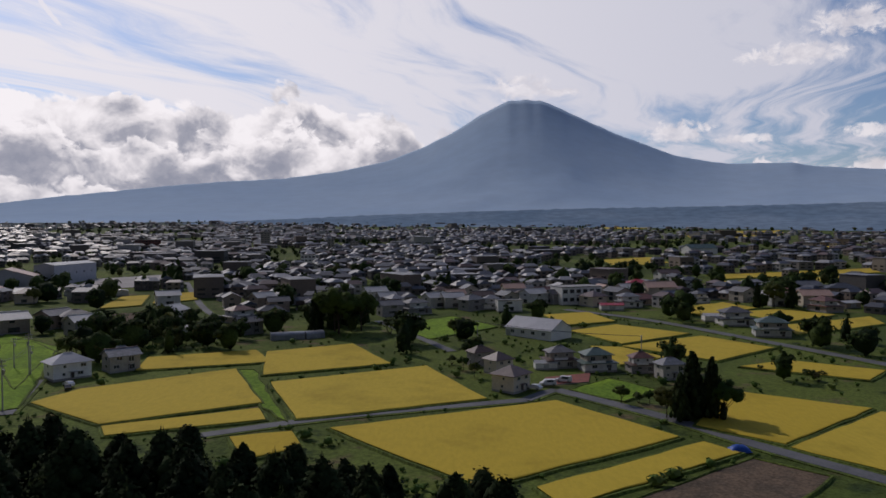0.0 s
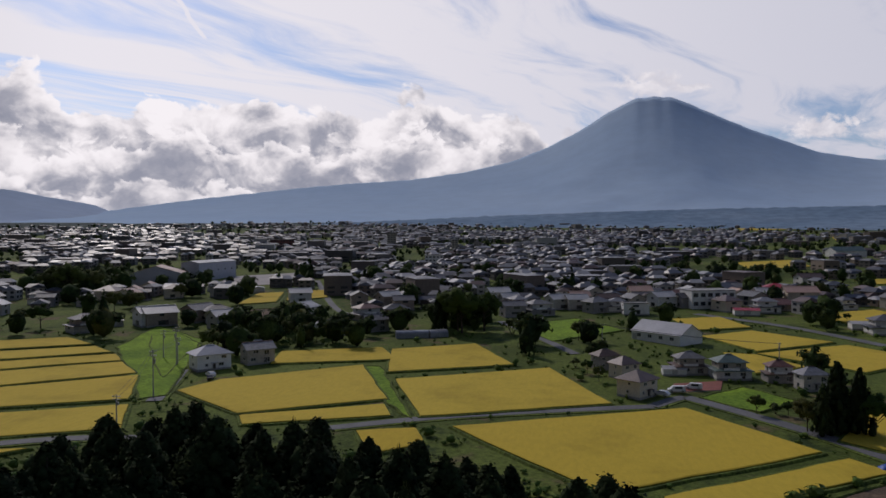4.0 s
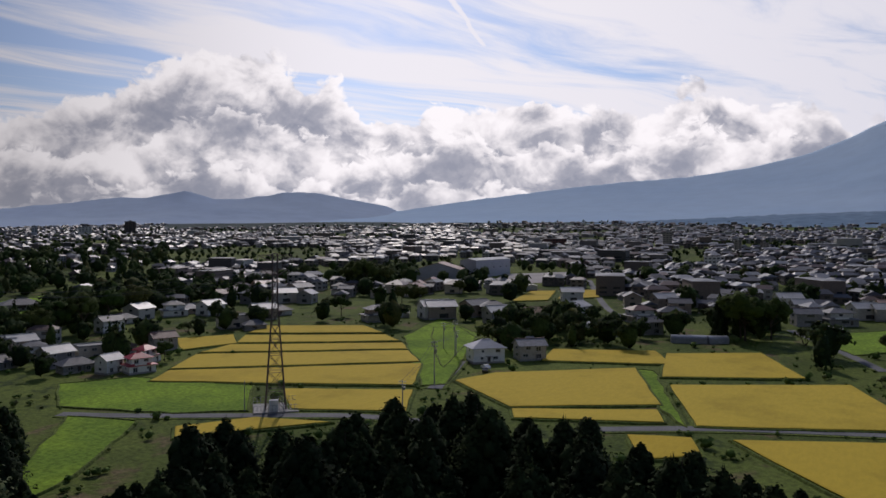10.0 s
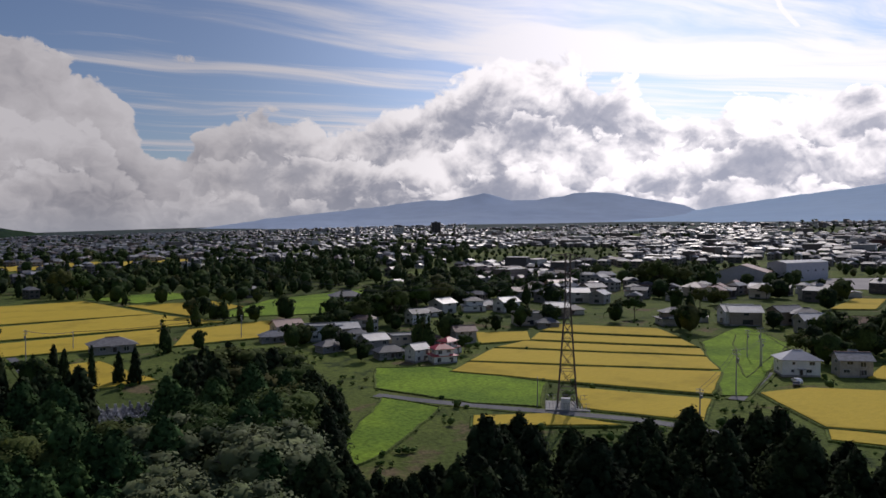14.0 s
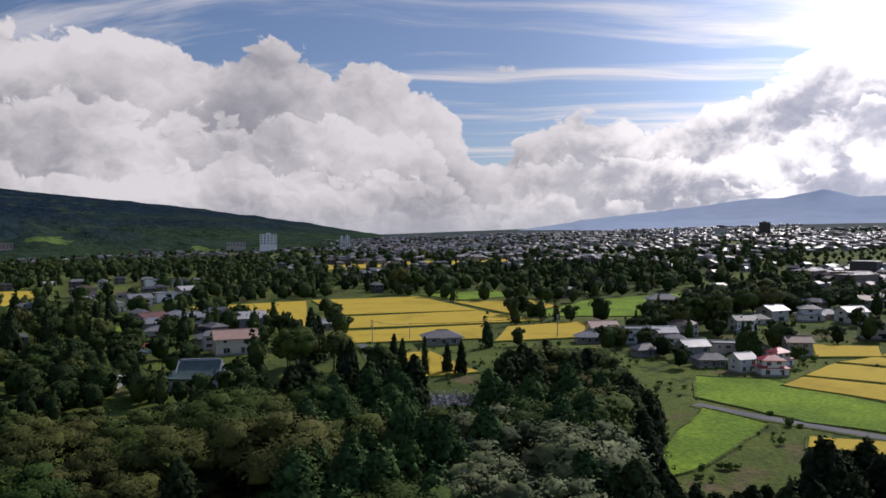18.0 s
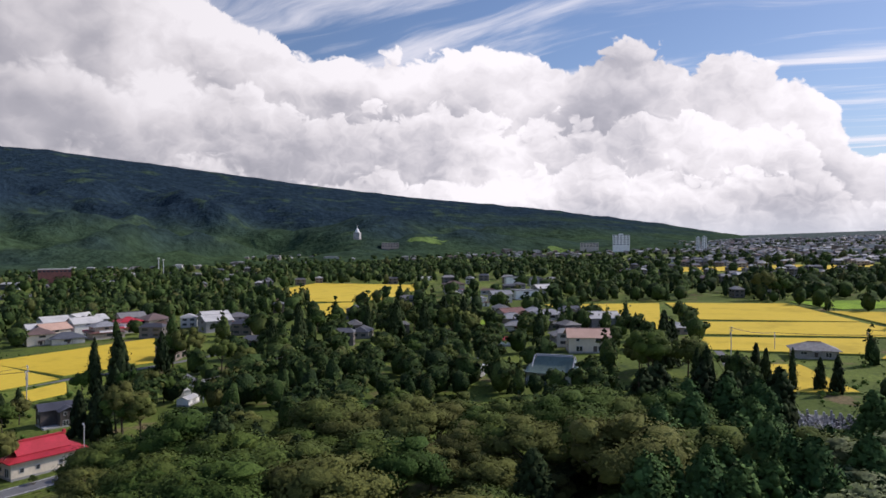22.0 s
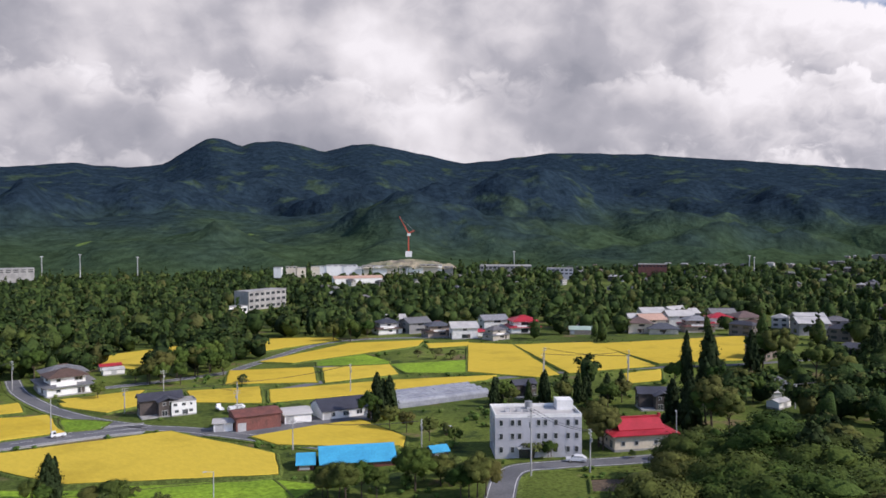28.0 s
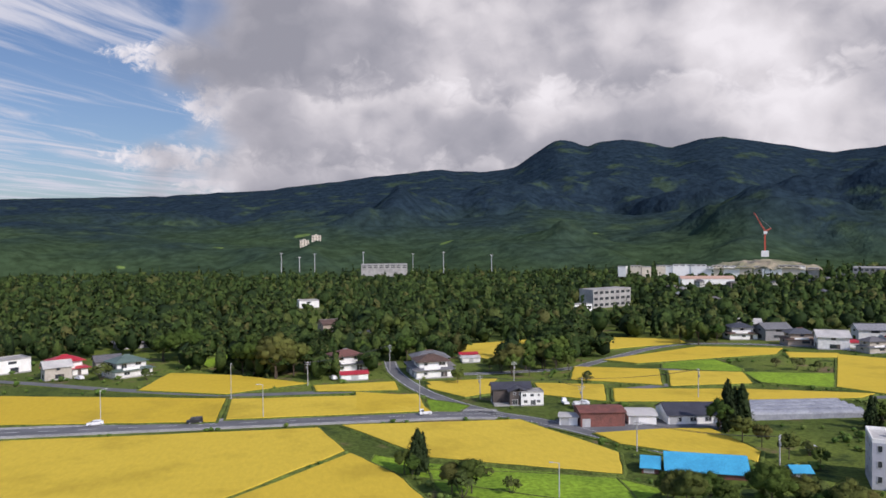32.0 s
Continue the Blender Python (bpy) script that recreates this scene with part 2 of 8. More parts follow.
def two(a, b, scale, fine, amount=0.35, contrast=(0.35, 0.65)):
    """Two colours by a coarse noise, darkened and lightened by a fine one."""
    def build(w, place):
        c = w.mix(w.step(w.noise(place, scale, 3), *contrast), a, b)
        f = w.step(w.noise(place, fine, 3, 0.65), 0.3, 0.7, 1 - amount, 1 + amount)
        return w.vmath("MULTIPLY", c, w.vec(f, f, f))
    return build


def palette(colours, grime=0.12, own="object"):
    """One of the colours for each object (or each loose piece), with weathering."""
    def build(w, place):
        if own == "object":
            r = w.n.new("ShaderNodeObjectInfo").outputs["Random"]
        else:
            r = w.n.new("ShaderNodeNewGeometry").outputs["Random Per Island"]
        n = len(colours)
        c = w.ramp(r, [(i / n, k) for i, k in enumerate(colours)], "CONSTANT")
        f = w.step(w.noise(place, 0.9, 5, 0.7), 0.3, 0.7, 1 - 2 * grime, 1 + grime)
        return w.vmath("MULTIPLY", c, w.vec(f, f, f))
    return build


def leaves(colours, spread=0.45):
    """Foliage: a tone for each tree, and another for each leaf clump."""
    def build(w, place):
        r = w.n.new("ShaderNodeObjectInfo").outputs["Random"]
        k = w.n.new("ShaderNodeNewGeometry").outputs["Random Per Island"]
        n = len(colours)
        c = w.ramp(r, [(i / max(n - 1, 1), q) for i, q in enumerate(colours)])
        f = w.math("ADD", 1 - spread, w.math("MULTIPLY", k, 2 * spread))
        return w.vmath("MULTIPLY", c, w.vec(f, f, w.math("MULTIPLY", f, 0.9)))
    return build


def ground_colour(w, place):
    big = w.noise(place, 0.012, 4)
    mid = w.noise(place, 0.07, 5, 0.6)
    fine = w.noise(place, 0.9, 4, 0.7)
    c = w.mix(w.step(big, 0.4, 0.62), (0.07, 0.098, 0.02), (0.125, 0.16, 0.03))
    c = w.mix(w.step(mid, 0.56, 0.68), c, (0.15, 0.115, 0.06))
    c = w.mix(w.step(mid, 0.3, 0.44, 1.0, 0.0), c, (0.03, 0.05, 0.015))
    far = w.n.new("ShaderNodeVectorMath")          # woods cover the plain's far rim
    far.operation = "LENGTH"
    w.put(far.inputs[0], place)
    c = w.mix(w.step(w.math("ADD", far.outputs["Value"], w.math("MULTIPLY", mid, 600.0)), 2000.0, 2900.0), c, (0.035, 0.055, 0.05))
    f = w.step(fine, 0.25, 0.75, 0.6, 1.4)
    return w.vmath("MULTIPLY", c, w.vec(f, f, f))


def rice_colour(w, place):
    r = w.n.new("ShaderNodeObjectInfo").outputs["Random"]
    c = w.ramp(r, [(0.0, (0.54, 0.378, 0.033)), (0.5, (0.59, 0.43, 0.05)), (1.0, (0.565, 0.4, 0.04))])
    c = w.mix(w.step(w.noise(place, 0.05, 4, 0.6), 0.48, 0.72, 0.0, 0.6), c, (0.38, 0.275, 0.028))
    sep = w.n.new("ShaderNodeSeparateXYZ")
    w.put(sep.inputs[0], place)
    row = w.noise(w.vec(w.math("MULTIPLY", sep.outputs[0], 0.9), w.math("MULTIPLY", sep.outputs[1], 0.3), 0.0), 1.0, 3, 0.6)
    f = w.step(w.math("ADD", w.math("MULTIPLY", row, 0.6), w.math("MULTIPLY", w.noise(place, 2.2, 4, 0.7), 0.4)), 0.3, 0.7, 0.92, 1.07)
    return w.vmath("MULTIPLY", c, w.vec(f, f, f))


GROUND = material("grass_ground", ground_colour, 0.95, bump=(1.2, 0.25), spec=0.1)
RICE = material("ripe_rice", rice_colour, 0.9, bump=(2.5, 0.07), spec=0.12)
RICE_SIDE = material("rice_stalks", two((0.2, 0.19, 0.03), (0.11, 0.13, 0.025), 0.6, 4.0), 0.95, spec=0.1)
GRASS = material("meadow_grass", two((0.215, 0.33, 0.028), (0.135, 0.225, 0.023), 0.06, 0.9, 0.3), 0.95, bump=(2.0, 0.15), spec=0.1)
VERGE = material("verge_grass", two((0.13, 0.17, 0.035), (0.08, 0.105, 0.025), 0.15, 1.3, 0.45), 0.95, bump=(1.5, 0.3), spec=0.1)
SOIL = material("ploughed_soil", two((0.17, 0.12, 0.08), (0.11, 0.085, 0.06), 0.2, 1.5, 0.3), 0.95, bump=(1.0, 0.2), spec=0.1)
ASPHALT = material("asphalt", two((0.15, 0.15, 0.155), (0.11, 0.11, 0.115), 0.1, 2.0, 0.15), 0.85)
CONCRETE = material("concrete", two((0.34, 0.33, 0.31), (0.26, 0.25, 0.24), 0.15, 1.5, 0.15), 0.85)
PALE_GROUND = material("pale_sports_ground", two((0.42, 0.38, 0.35), (0.36, 0.33, 0.3), 0.05, 0.8, 0.1), 0.95)
PAINT = material("road_paint", two((0.7, 0.7, 0.68), (0.55, 0.55, 0.53), 0.5, 3.0, 0.12), 0.7)
# The volcano's pale blue-grey is distance haze put into the base colour.
FUJI = material("hazed_volcano_slopes", two((0.45, 0.58, 0.73), (0.48, 0.605, 0.745), 0.002, 0.012, 0.03), 1.0, spec=0.0)
# Forest green shifted to light blue: haze painted into the belt's colour.
FAR_FOREST = material("hazed_forest_belt", two((0.19, 0.27, 0.36), (0.24, 0.32, 0.41), 0.004, 0.03, 0.15), 1.0, spec=0.0)
# The range's paleness stands for haze, set as its base colour.
FAR_RANGE = material("hazed_mountain_slopes", two((0.42, 0.5, 0.62), (0.45, 0.53, 0.64), 0.002, 0.012, 0.04), 1.0, spec=0.0)


def hill_colour(w, place):
    sep = w.n.new("ShaderNodeSeparateXYZ")
    w.put(sep.inputs[0], place)
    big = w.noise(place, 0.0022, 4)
    # Cloud-shaded summits and sunlit foot put into the colour by height, summits haze-blue.
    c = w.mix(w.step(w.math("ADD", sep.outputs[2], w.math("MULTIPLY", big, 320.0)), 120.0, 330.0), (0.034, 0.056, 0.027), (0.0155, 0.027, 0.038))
    c = w.mix(w.step(w.noise(place, 0.008, 4), 0.54, 0.7, 0.0, 0.6), c, (0.045, 0.07, 0.034))
    glade = w.math("MULTIPLY", w.step(w.noise(w.vmath("MULTIPLY", place, (1.0, 1.0, 0.0)), 0.006, 3, 0.5), 0.68, 0.70), w.step(sep.outputs[2], 20.0, 110.0, 0.8, 0.0))
    c = w.mix(glade, c, (0.13, 0.19, 0.05))
    # Tree crowns, with the shade in the gaps between them painted dark.
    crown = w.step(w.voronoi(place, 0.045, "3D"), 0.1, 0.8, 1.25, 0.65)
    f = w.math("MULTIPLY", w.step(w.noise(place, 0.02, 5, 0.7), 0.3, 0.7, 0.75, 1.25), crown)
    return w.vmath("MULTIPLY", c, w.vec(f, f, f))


HILLS = material("shade_tinted_hillside", hill_colour, 1.0, bump=(0.04, 9.0), spec=0.0)
CEDAR = material("cedar_needles", leaves([(0.016, 0.026, 0.012), (0.026, 0.04, 0.016), (0.036, 0.053, 0.02)], 0.35), 0.9, bump=(1.4, 0.3), spec=0.08)
BROAD = material("broad_leaves", leaves([(0.029, 0.057, 0.012), (0.058, 0.086, 0.018), (0.09, 0.094, 0.027), (0.04, 0.071, 0.014), (0.084, 0.08, 0.025)], 0.3), 0.85, bump=(1.6, 0.3), spec=0.1)
PLANTATION = material("plantation_needles", leaves([(0.034, 0.07, 0.024), (0.047, 0.09, 0.03), (0.066, 0.112, 0.034)], 0.35), 0.9, bump=(1.4, 0.3), spec=0.08)
PALE_LEAF = material("silvery_leaves", leaves([(0.082, 0.108, 0.045), (0.115, 0.135, 0.06)], 0.4), 0.8, spec=0.2)
BUSH = material("shrub_leaves", leaves([(0.04, 0.06, 0.016), (0.07, 0.088, 0.023), (0.08, 0.075, 0.03)]), 0.8, spec=0.15)
BARK = material("bark", two((0.10, 0.075, 0.055), (0.06, 0.048, 0.038), 0.8, 6.0), 0.95, spec=0.1)
WALLS = material("house_plaster", palette([(0.6, 0.59, 0.56), (0.42, 0.38, 0.32), (0.5, 0.47, 0.42), (0.3, 0.285, 0.27), (0.66, 0.65, 0.63), (0.36, 0.29, 0.235), (0.24, 0.235, 0.235)], 0.1), 0.85)
WHITE_WALL = material("white_plaster", two((0.78, 0.77, 0.74), (0.7, 0.69, 0.66), 0.3, 2.0, 0.06), 0.8)
CREAM_WALL = material("cream_plaster", two((0.62, 0.55, 0.44), (0.55, 0.48, 0.38), 0.3, 2.0, 0.08), 0.85)
GREY_WALL = material("grey_plaster", two((0.43, 0.43, 0.46), (0.39, 0.39, 0.42), 0.3, 2.0, 0.06), 0.85)
DARK_WALL = material("dark_timber_wall", two((0.1, 0.08, 0.07), (0.06, 0.05, 0.045), 0.4, 4.0, 0.2), 0.85)
ROOFS = material("roof_tiles", palette([(0.08, 0.08, 0.09), (0.13, 0.125, 0.13), (0.06, 0.065, 0.08), (0.2, 0.19, 0.185), (0.11, 0.07, 0.055), (0.16, 0.16, 0.165), (0.09, 0.095, 0.11), (0.17, 0.08, 0.065), (0.24, 0.24, 0.25)], 0.15), 0.55, bump=(2.5, 0.05), spec=0.3)
GREY_ROOF = material("grey_metal_roof", two((0.36, 0.36, 0.38), (0.3, 0.3, 0.32), 0.2, 2.5, 0.1), 0.4, spec=0.5)
PALE_ROOF = material("pale_metal_roof", two((0.5, 0.48, 0.45), (0.4, 0.385, 0.365), 0.2, 2.5, 0.1), 0.5, spec=0.5)
DARK_ROOF = material("dark_tile_roof", two((0.06, 0.06, 0.075), (0.045, 0.045, 0.055), 0.3, 3.0, 0.2), 0.4, spec=0.5)
BROWN_ROOF = material("brown_tile_roof", two((0.15, 0.1, 0.085), (0.11, 0.075, 0.065), 0.3, 3.0, 0.2), 0.5)
RED_ROOF = material("red_metal_roof", two((0.42, 0.03, 0.045), (0.35, 0.025, 0.035), 0.3, 3.0, 0.12), 0.45)
GREEN_ROOF = material("verdigris_roof", two((0.11, 0.155, 0.135), (0.08, 0.12, 0.105), 0.3, 2.0, 0.15), 0.5)
BLUE_ROOF = material("blue_sheet_roof", two((0.06, 0.36, 0.56), (0.05, 0.31, 0.5), 0.4, 3.0, 0.12), 0.45)
ORANGE_ROOF = material("faded_terracotta_roof", two((0.5, 0.32, 0.24), (0.44, 0.28, 0.21), 0.2, 2.0, 0.1), 0.5)
RUST = material("rusty_brown_sheet", two((0.19, 0.07, 0.055), (0.13, 0.055, 0.045), 0.4, 3.0, 0.25), 0.75)
FACADES = material("city_facades", palette([(0.6, 0.58, 0.56), (0.45, 0.42, 0.4), (0.7, 0.69, 0.68), (0.36, 0.33, 0.32), (0.5, 0.4, 0.34)], 0.08, "island"), 0.85)
FAR_WALLS = material("far_house_walls", palette([(0.22, 0.2, 0.185), (0.15, 0.13, 0.115), (0.42, 0.41, 0.39), (0.1, 0.094, 0.09), (0.2, 0.16, 0.13)], 0.08, "island"), 0.85)
FAR_ROOFS = material("far_house_roofs", palette([(0.08, 0.078, 0.085), (0.15, 0.14, 0.135), (0.055, 0.055, 0.065), (0.22, 0.21, 0.2), (0.13, 0.08, 0.065), (0.36, 0.35, 0.34), (0.09, 0.09, 0.1)], 0.1, "island"), 0.47, spec=0.35)
FAR_LEAF = material("far_foliage", lambda w, p: w.vmath("MULTIPLY", w.ramp(w.n.new("ShaderNodeNewGeometry").outputs["Random Per Island"], [(0, (0.016, 0.029, 0.011)), (0.5, (0.037, 0.064, 0.016)), (0.85, (0.06, 0.089, 0.022)), (1, (0.085, 0.085, 0.028))]), w.vec(*[w.step(w.noise(p, 1.1, 4, 0.7), 0.3, 0.7, 0.65, 1.3)] * 3)), 0.9, bump=(1.5, 0.6), spec=0.1)
GLASS = material("window_glass", two((0.03, 0.035, 0.04), (0.05, 0.055, 0.06), 0.5, 3.0, 0.2), 0.12, spec=0.6)
FRAME = material("aluminium_frame", two((0.5, 0.5, 0.5), (0.42, 0.42, 0.42), 1.0, 5.0, 0.1), 0.45, 0.3)
STEEL = material("galvanised_steel", two((0.3, 0.31, 0.32), (0.24, 0.25, 0.26), 0.5, 4.0, 0.1), 0.5, 0.4)
PYLON_PAINT = material("dark_pylon_paint", two((0.13, 0.09, 0.08), (0.1, 0.075, 0.07), 0.5, 4.0, 0.1), 0.6)
POLE = material("concrete_pole", two((0.4, 0.39, 0.37), (0.33, 0.32, 0.31), 0.5, 3.0, 0.1), 0.85)
CABLE = material("black_cable", two((0.04, 0.04, 0.045), (0.03, 0.03, 0.035), 1.0, 4.0), 0.6)
FILM = material("greenhouse_film", two((0.3, 0.31, 0.34), (0.22, 0.23, 0.26), 0.25, 1.5, 0.12), 0.3, spec=0.5)
CAR_PAINT = material("car_paint", palette([(0.7, 0.7, 0.7), (0.04, 0.04, 0.045), (0.45, 0.46, 0.48), (0.3, 0.05, 0.05), (0.75, 0.74, 0.72), (0.08, 0.1, 0.2)], 0.02), 0.25, spec=0.6)
WHITE_PAINT = material("white_vehicle_paint", two((0.75, 0.75, 0.75), (0.7, 0.7, 0.7), 0.5, 4.0, 0.04), 0.3)
BLACK_PAINT = material("black_vehicle_paint", two((0.02, 0.02, 0.022), (0.025, 0.025, 0.027), 0.5, 4.0, 0.04), 0.25)
TYRE = material("tyre_rubber", two((0.025, 0.025, 0.025), (0.03, 0.03, 0.03), 1.0, 4.0), 0.9)
STONE = material("grave_stone", palette([(0.2, 0.2, 0.21), (0.3, 0.3, 0.31), (0.12, 0.12, 0.13), (0.42, 0.42, 0.43)], 0.12, "island"), 0.4)
TARP = material("blue_tarpaulin", two((0.02, 0.09, 0.42), (0.02, 0.07, 0.33), 0.8, 3.0, 0.15), 0.5)
CRANE_RED = material("crane_red_paint", two((0.55, 0.09, 0.05), (0.48, 0.08, 0.045), 0.5, 3.0, 0.1), 0.5)
RED_PAVING = material("red_paving", two((0.3, 0.1, 0.075), (0.24, 0.085, 0.065), 0.4, 3.0, 0.15), 0.9)

# ---- shapes ----
def terrain(x, y):
    """The land rises gently towards the volcano and falls the other way."""
    s = -0.1736 * x + 0.9848 * y
    return 0.025 * s + 4e-6 * min(max(s, 0.0), 2600.0) ** 2


class Shape:
    """Collects vertices and faces; several pieces of one part go into one Shape."""

    def __init__(self):
        self.v, self.f = [], []

    def add(self, verts, faces):
        n = len(self.v)
        self.v += [tuple(p) for p in verts]
        self.f += [tuple(i + n for i in f) for f in faces]
        return self

    def box(self, x0, y0, z0, x1, y1, z1):
        return self.add([(x, y, z) for z in (z0, z1) for x, y in ((x0, y0), (x1, y0), (x1, y1), (x0, y1))],
                        [(3, 2, 1, 0), (4, 5, 6, 7), (0, 1, 5, 4), (1, 2, 6, 5), (2, 3, 7, 6), (3, 0, 4, 7)])

    def beam(self, a, b, r, r2=None, n=6):
        a, b = Vector(a), Vector(b)
        r2 = r if r2 is None else r2
        d = (b - a).normalized()
        u = d.orthogonal().normalized()
        v = d.cross(u)
        ring = [(math.cos(2 * math.pi * k / n), math.sin(2 * math.pi * k / n)) for k in range(n)]
        vs = [a + r * (c * u + s * v) for c, s in ring] + [b + r2 * (c * u + s * v) for c, s in ring]
        fs = [(k, (k + 1) % n, n + (k + 1) % n, n + k) for k in range(n)]
        return self.add(vs, fs + [tuple(range(n))[::-1], tuple(range(n, 2 * n))])

    def tube(self, pts, r, n=4):
        """One bent tube along points."""
        pts = [Vector(p) for p in pts]
        n0 = len(self.v)
        for k, p in enumerate(pts):
            d = (pts[min(k + 1, len(pts) - 1)] - pts[max(k - 1, 0)]).normalized()
            u = d.cross(Vector((0, 0, 1)))
            u = u.normalized() if u.length > 1e-3 else d.orthogonal().normalized()
            v = d.cross(u)
            self.v += [tuple(p + r * (math.cos(2 * math.pi * i / n) * u + math.sin(2 * math.pi * i / n) * v)) for i in range(n)]
        for k in range(len(pts) - 1):
            a = n0 + k * n
            self.f += [(a + i, a + (i + 1) % n, a + n + (i + 1) % n, a + n + i) for i in range(n)]
        return self

    def prism(self, pts, z0, z1):
        """An upright prism over a polygon; z0 and z1 are numbers or functions of x, y."""
        f0, f1 = (z0 if callable(z0) else lambda x, y: z0), (z1 if callable(z1) else lambda x, y: z1)
        n = len(pts)
        vs = [(x, y, f0(x, y)) for x, y in pts] + [(x, y, f1(x, y)) for x, y in pts]
        return self.add(vs, [tuple(range(n))[::-1], tuple(range(n, 2 * n))] + [(k, (k + 1) % n, n + (k + 1) % n, n + k) for k in range(n)])

    def gable(self, x0, y0, x1, y1, z, rise, over=0.5, thick=0.18):
        """A gabled roof along x."""
        x0, x1, y0, y1 = x0 - over, x1 + over, y0 - over, y1 + over
        ym, drop = (y0 + y1) / 2, thick
        ze = z - rise * over / max((y1 - y0) / 2 - over, 0.1)
        prof = [(y0, ze), (ym, z + rise), (y1, ze), (y1, ze - drop), (ym, z + rise - drop * 1.3), (y0, ze - drop)]
        vs = [(x, y, zz) for x in (x0, x1) for y, zz in prof]
        return self.add(vs, [(0, 6, 7, 1), (1, 7, 8, 2), (2, 8, 9, 3), (3, 9, 10, 4), (4, 10, 11, 5), (5, 11, 6, 0), (0, 1, 4, 5), (1, 2, 3, 4), (6, 11, 10, 7), (7, 10, 9, 8)])

    def hip(self, x0, y0, x1, y1, z, rise, over=0.5, thick=0.18, ridge=None):
        x0, x1, y0, y1 = x0 - over, x1 + over, y0 - over, y1 + over
        ym = (y0 + y1) / 2
        half = (y1 - y0) / 2
        inset = min(half, (x1 - x0) / 2 - 0.1) if ridge is None else ridge
        vs = [(x0, y0, z), (x1, y0, z), (x1, y1, z), (x0, y1, z), (x0 + inset, ym, z + rise), (x1 - inset, ym, z + rise)]
        vs += [(x, y, z - thick) for x, y, _ in vs[:4]]
        return self.add(vs, [(0, 1, 5, 4), (1, 2, 5), (2, 3, 4, 5), (3, 0, 4), (0, 6, 7, 1), (1, 7, 8, 2), (2, 8, 9, 3), (3, 9, 6, 0), (9, 8, 7, 6)])

    def mesh(self, name, mats, smooth=False):
        me = bpy.data.meshes.new(name)
        me.from_pydata(self.v, [], self.f)
        for m in mats if isinstance(mats, (list, tuple)) else [mats]:
            me.materials.append(m)
        if smooth:
            me.polygons.foreach_set("use_smooth", [True] * len(me.polygons))
        return me


def empty(name, x=0.0, y=0.0, turn=0.0, z=None, **tags):
    """A thing: an Empty at its base on the land, which parents its parts."""
    ob = new(name)
    ob.matrix_basis = pose(x, y, terrain(x, y) if z is None else z, 0, 0, turn)
    ob.empty_display_size = 0.5
    return tagged(ob, **tags)


def part(name, shape, mat, parent, label="", smooth=False):
    ob = new(name, shape.mesh(name, mat, smooth))
    ob.parent = parent
    return tagged(ob, label=label)


def solid(name, shape, mat, smooth=False, **tags):
    """A thing of one mesh, in world coordinates."""
    return tagged(new(name, shape.mesh(name, mat, smooth)), **tags)


def polar(az, r):
    return -r * math.sin(radians(az)), r * math.cos(radians(az))


def uneven(pts, step=5.0, wobble=0.25, seed=0):
    """A polygon with its edges cut into steps and pushed about a little."""
    out = []
    for k, (x, y) in enumerate(pts):
        x2, y2 = pts[(k + 1) % len(pts)]
        far = math.hypot(x2 - x, y2 - y)
        n = max(1, min(40, int(far / step)))
        for i in range(n):
            t = i / n
            px, py = x + (x2 - x) * t, y + (y2 - y) * t
            q = noise.noise_vector((px * 0.13, py * 0.13, seed * 3.1))
            out.append((px + wobble * q[0], py + wobble * q[1]))
    return out


# ---- land ----
def make_ground():
    """One sheet in rings round the middle, to the horizon."""
    rings = [0.0] + [12 * 1.045 ** k for k in range(138)]
    rings = [r for r in rings if r < 4950] + [4950]
    n = 180
    vs, fs = [(0, 0, terrain(0, 0))], []
    for r in rings[1:]:
        for k in range(n):
            x, y = polar(360 * k / n, r)
            q = noise.noise((x * 0.02, y * 0.02, 0)) * 0.25 if r < 900 else noise.noise((x * 0.004, y * 0.004, 0)) * 3
            vs.append((x, y, terrain(x, y) - 0.15 + q * 0.5))
    for k in range(n):
        fs.append((0, 1 + k, 1 + (k + 1) % n))
    for j in range(len(rings) - 2):
        a, b = 1 + j * n, 1 + (j + 1) * n
        for k in range(n):
            fs.append((a + k, b + k, b + (k + 1) % n, a + (k + 1) % n))
    s = Shape()
    s.v, s.f = vs, fs
    solid("ground", s, GROUND, True, label="green grassland and farmland of a gently sloping plain", category="ground", kind="structure")


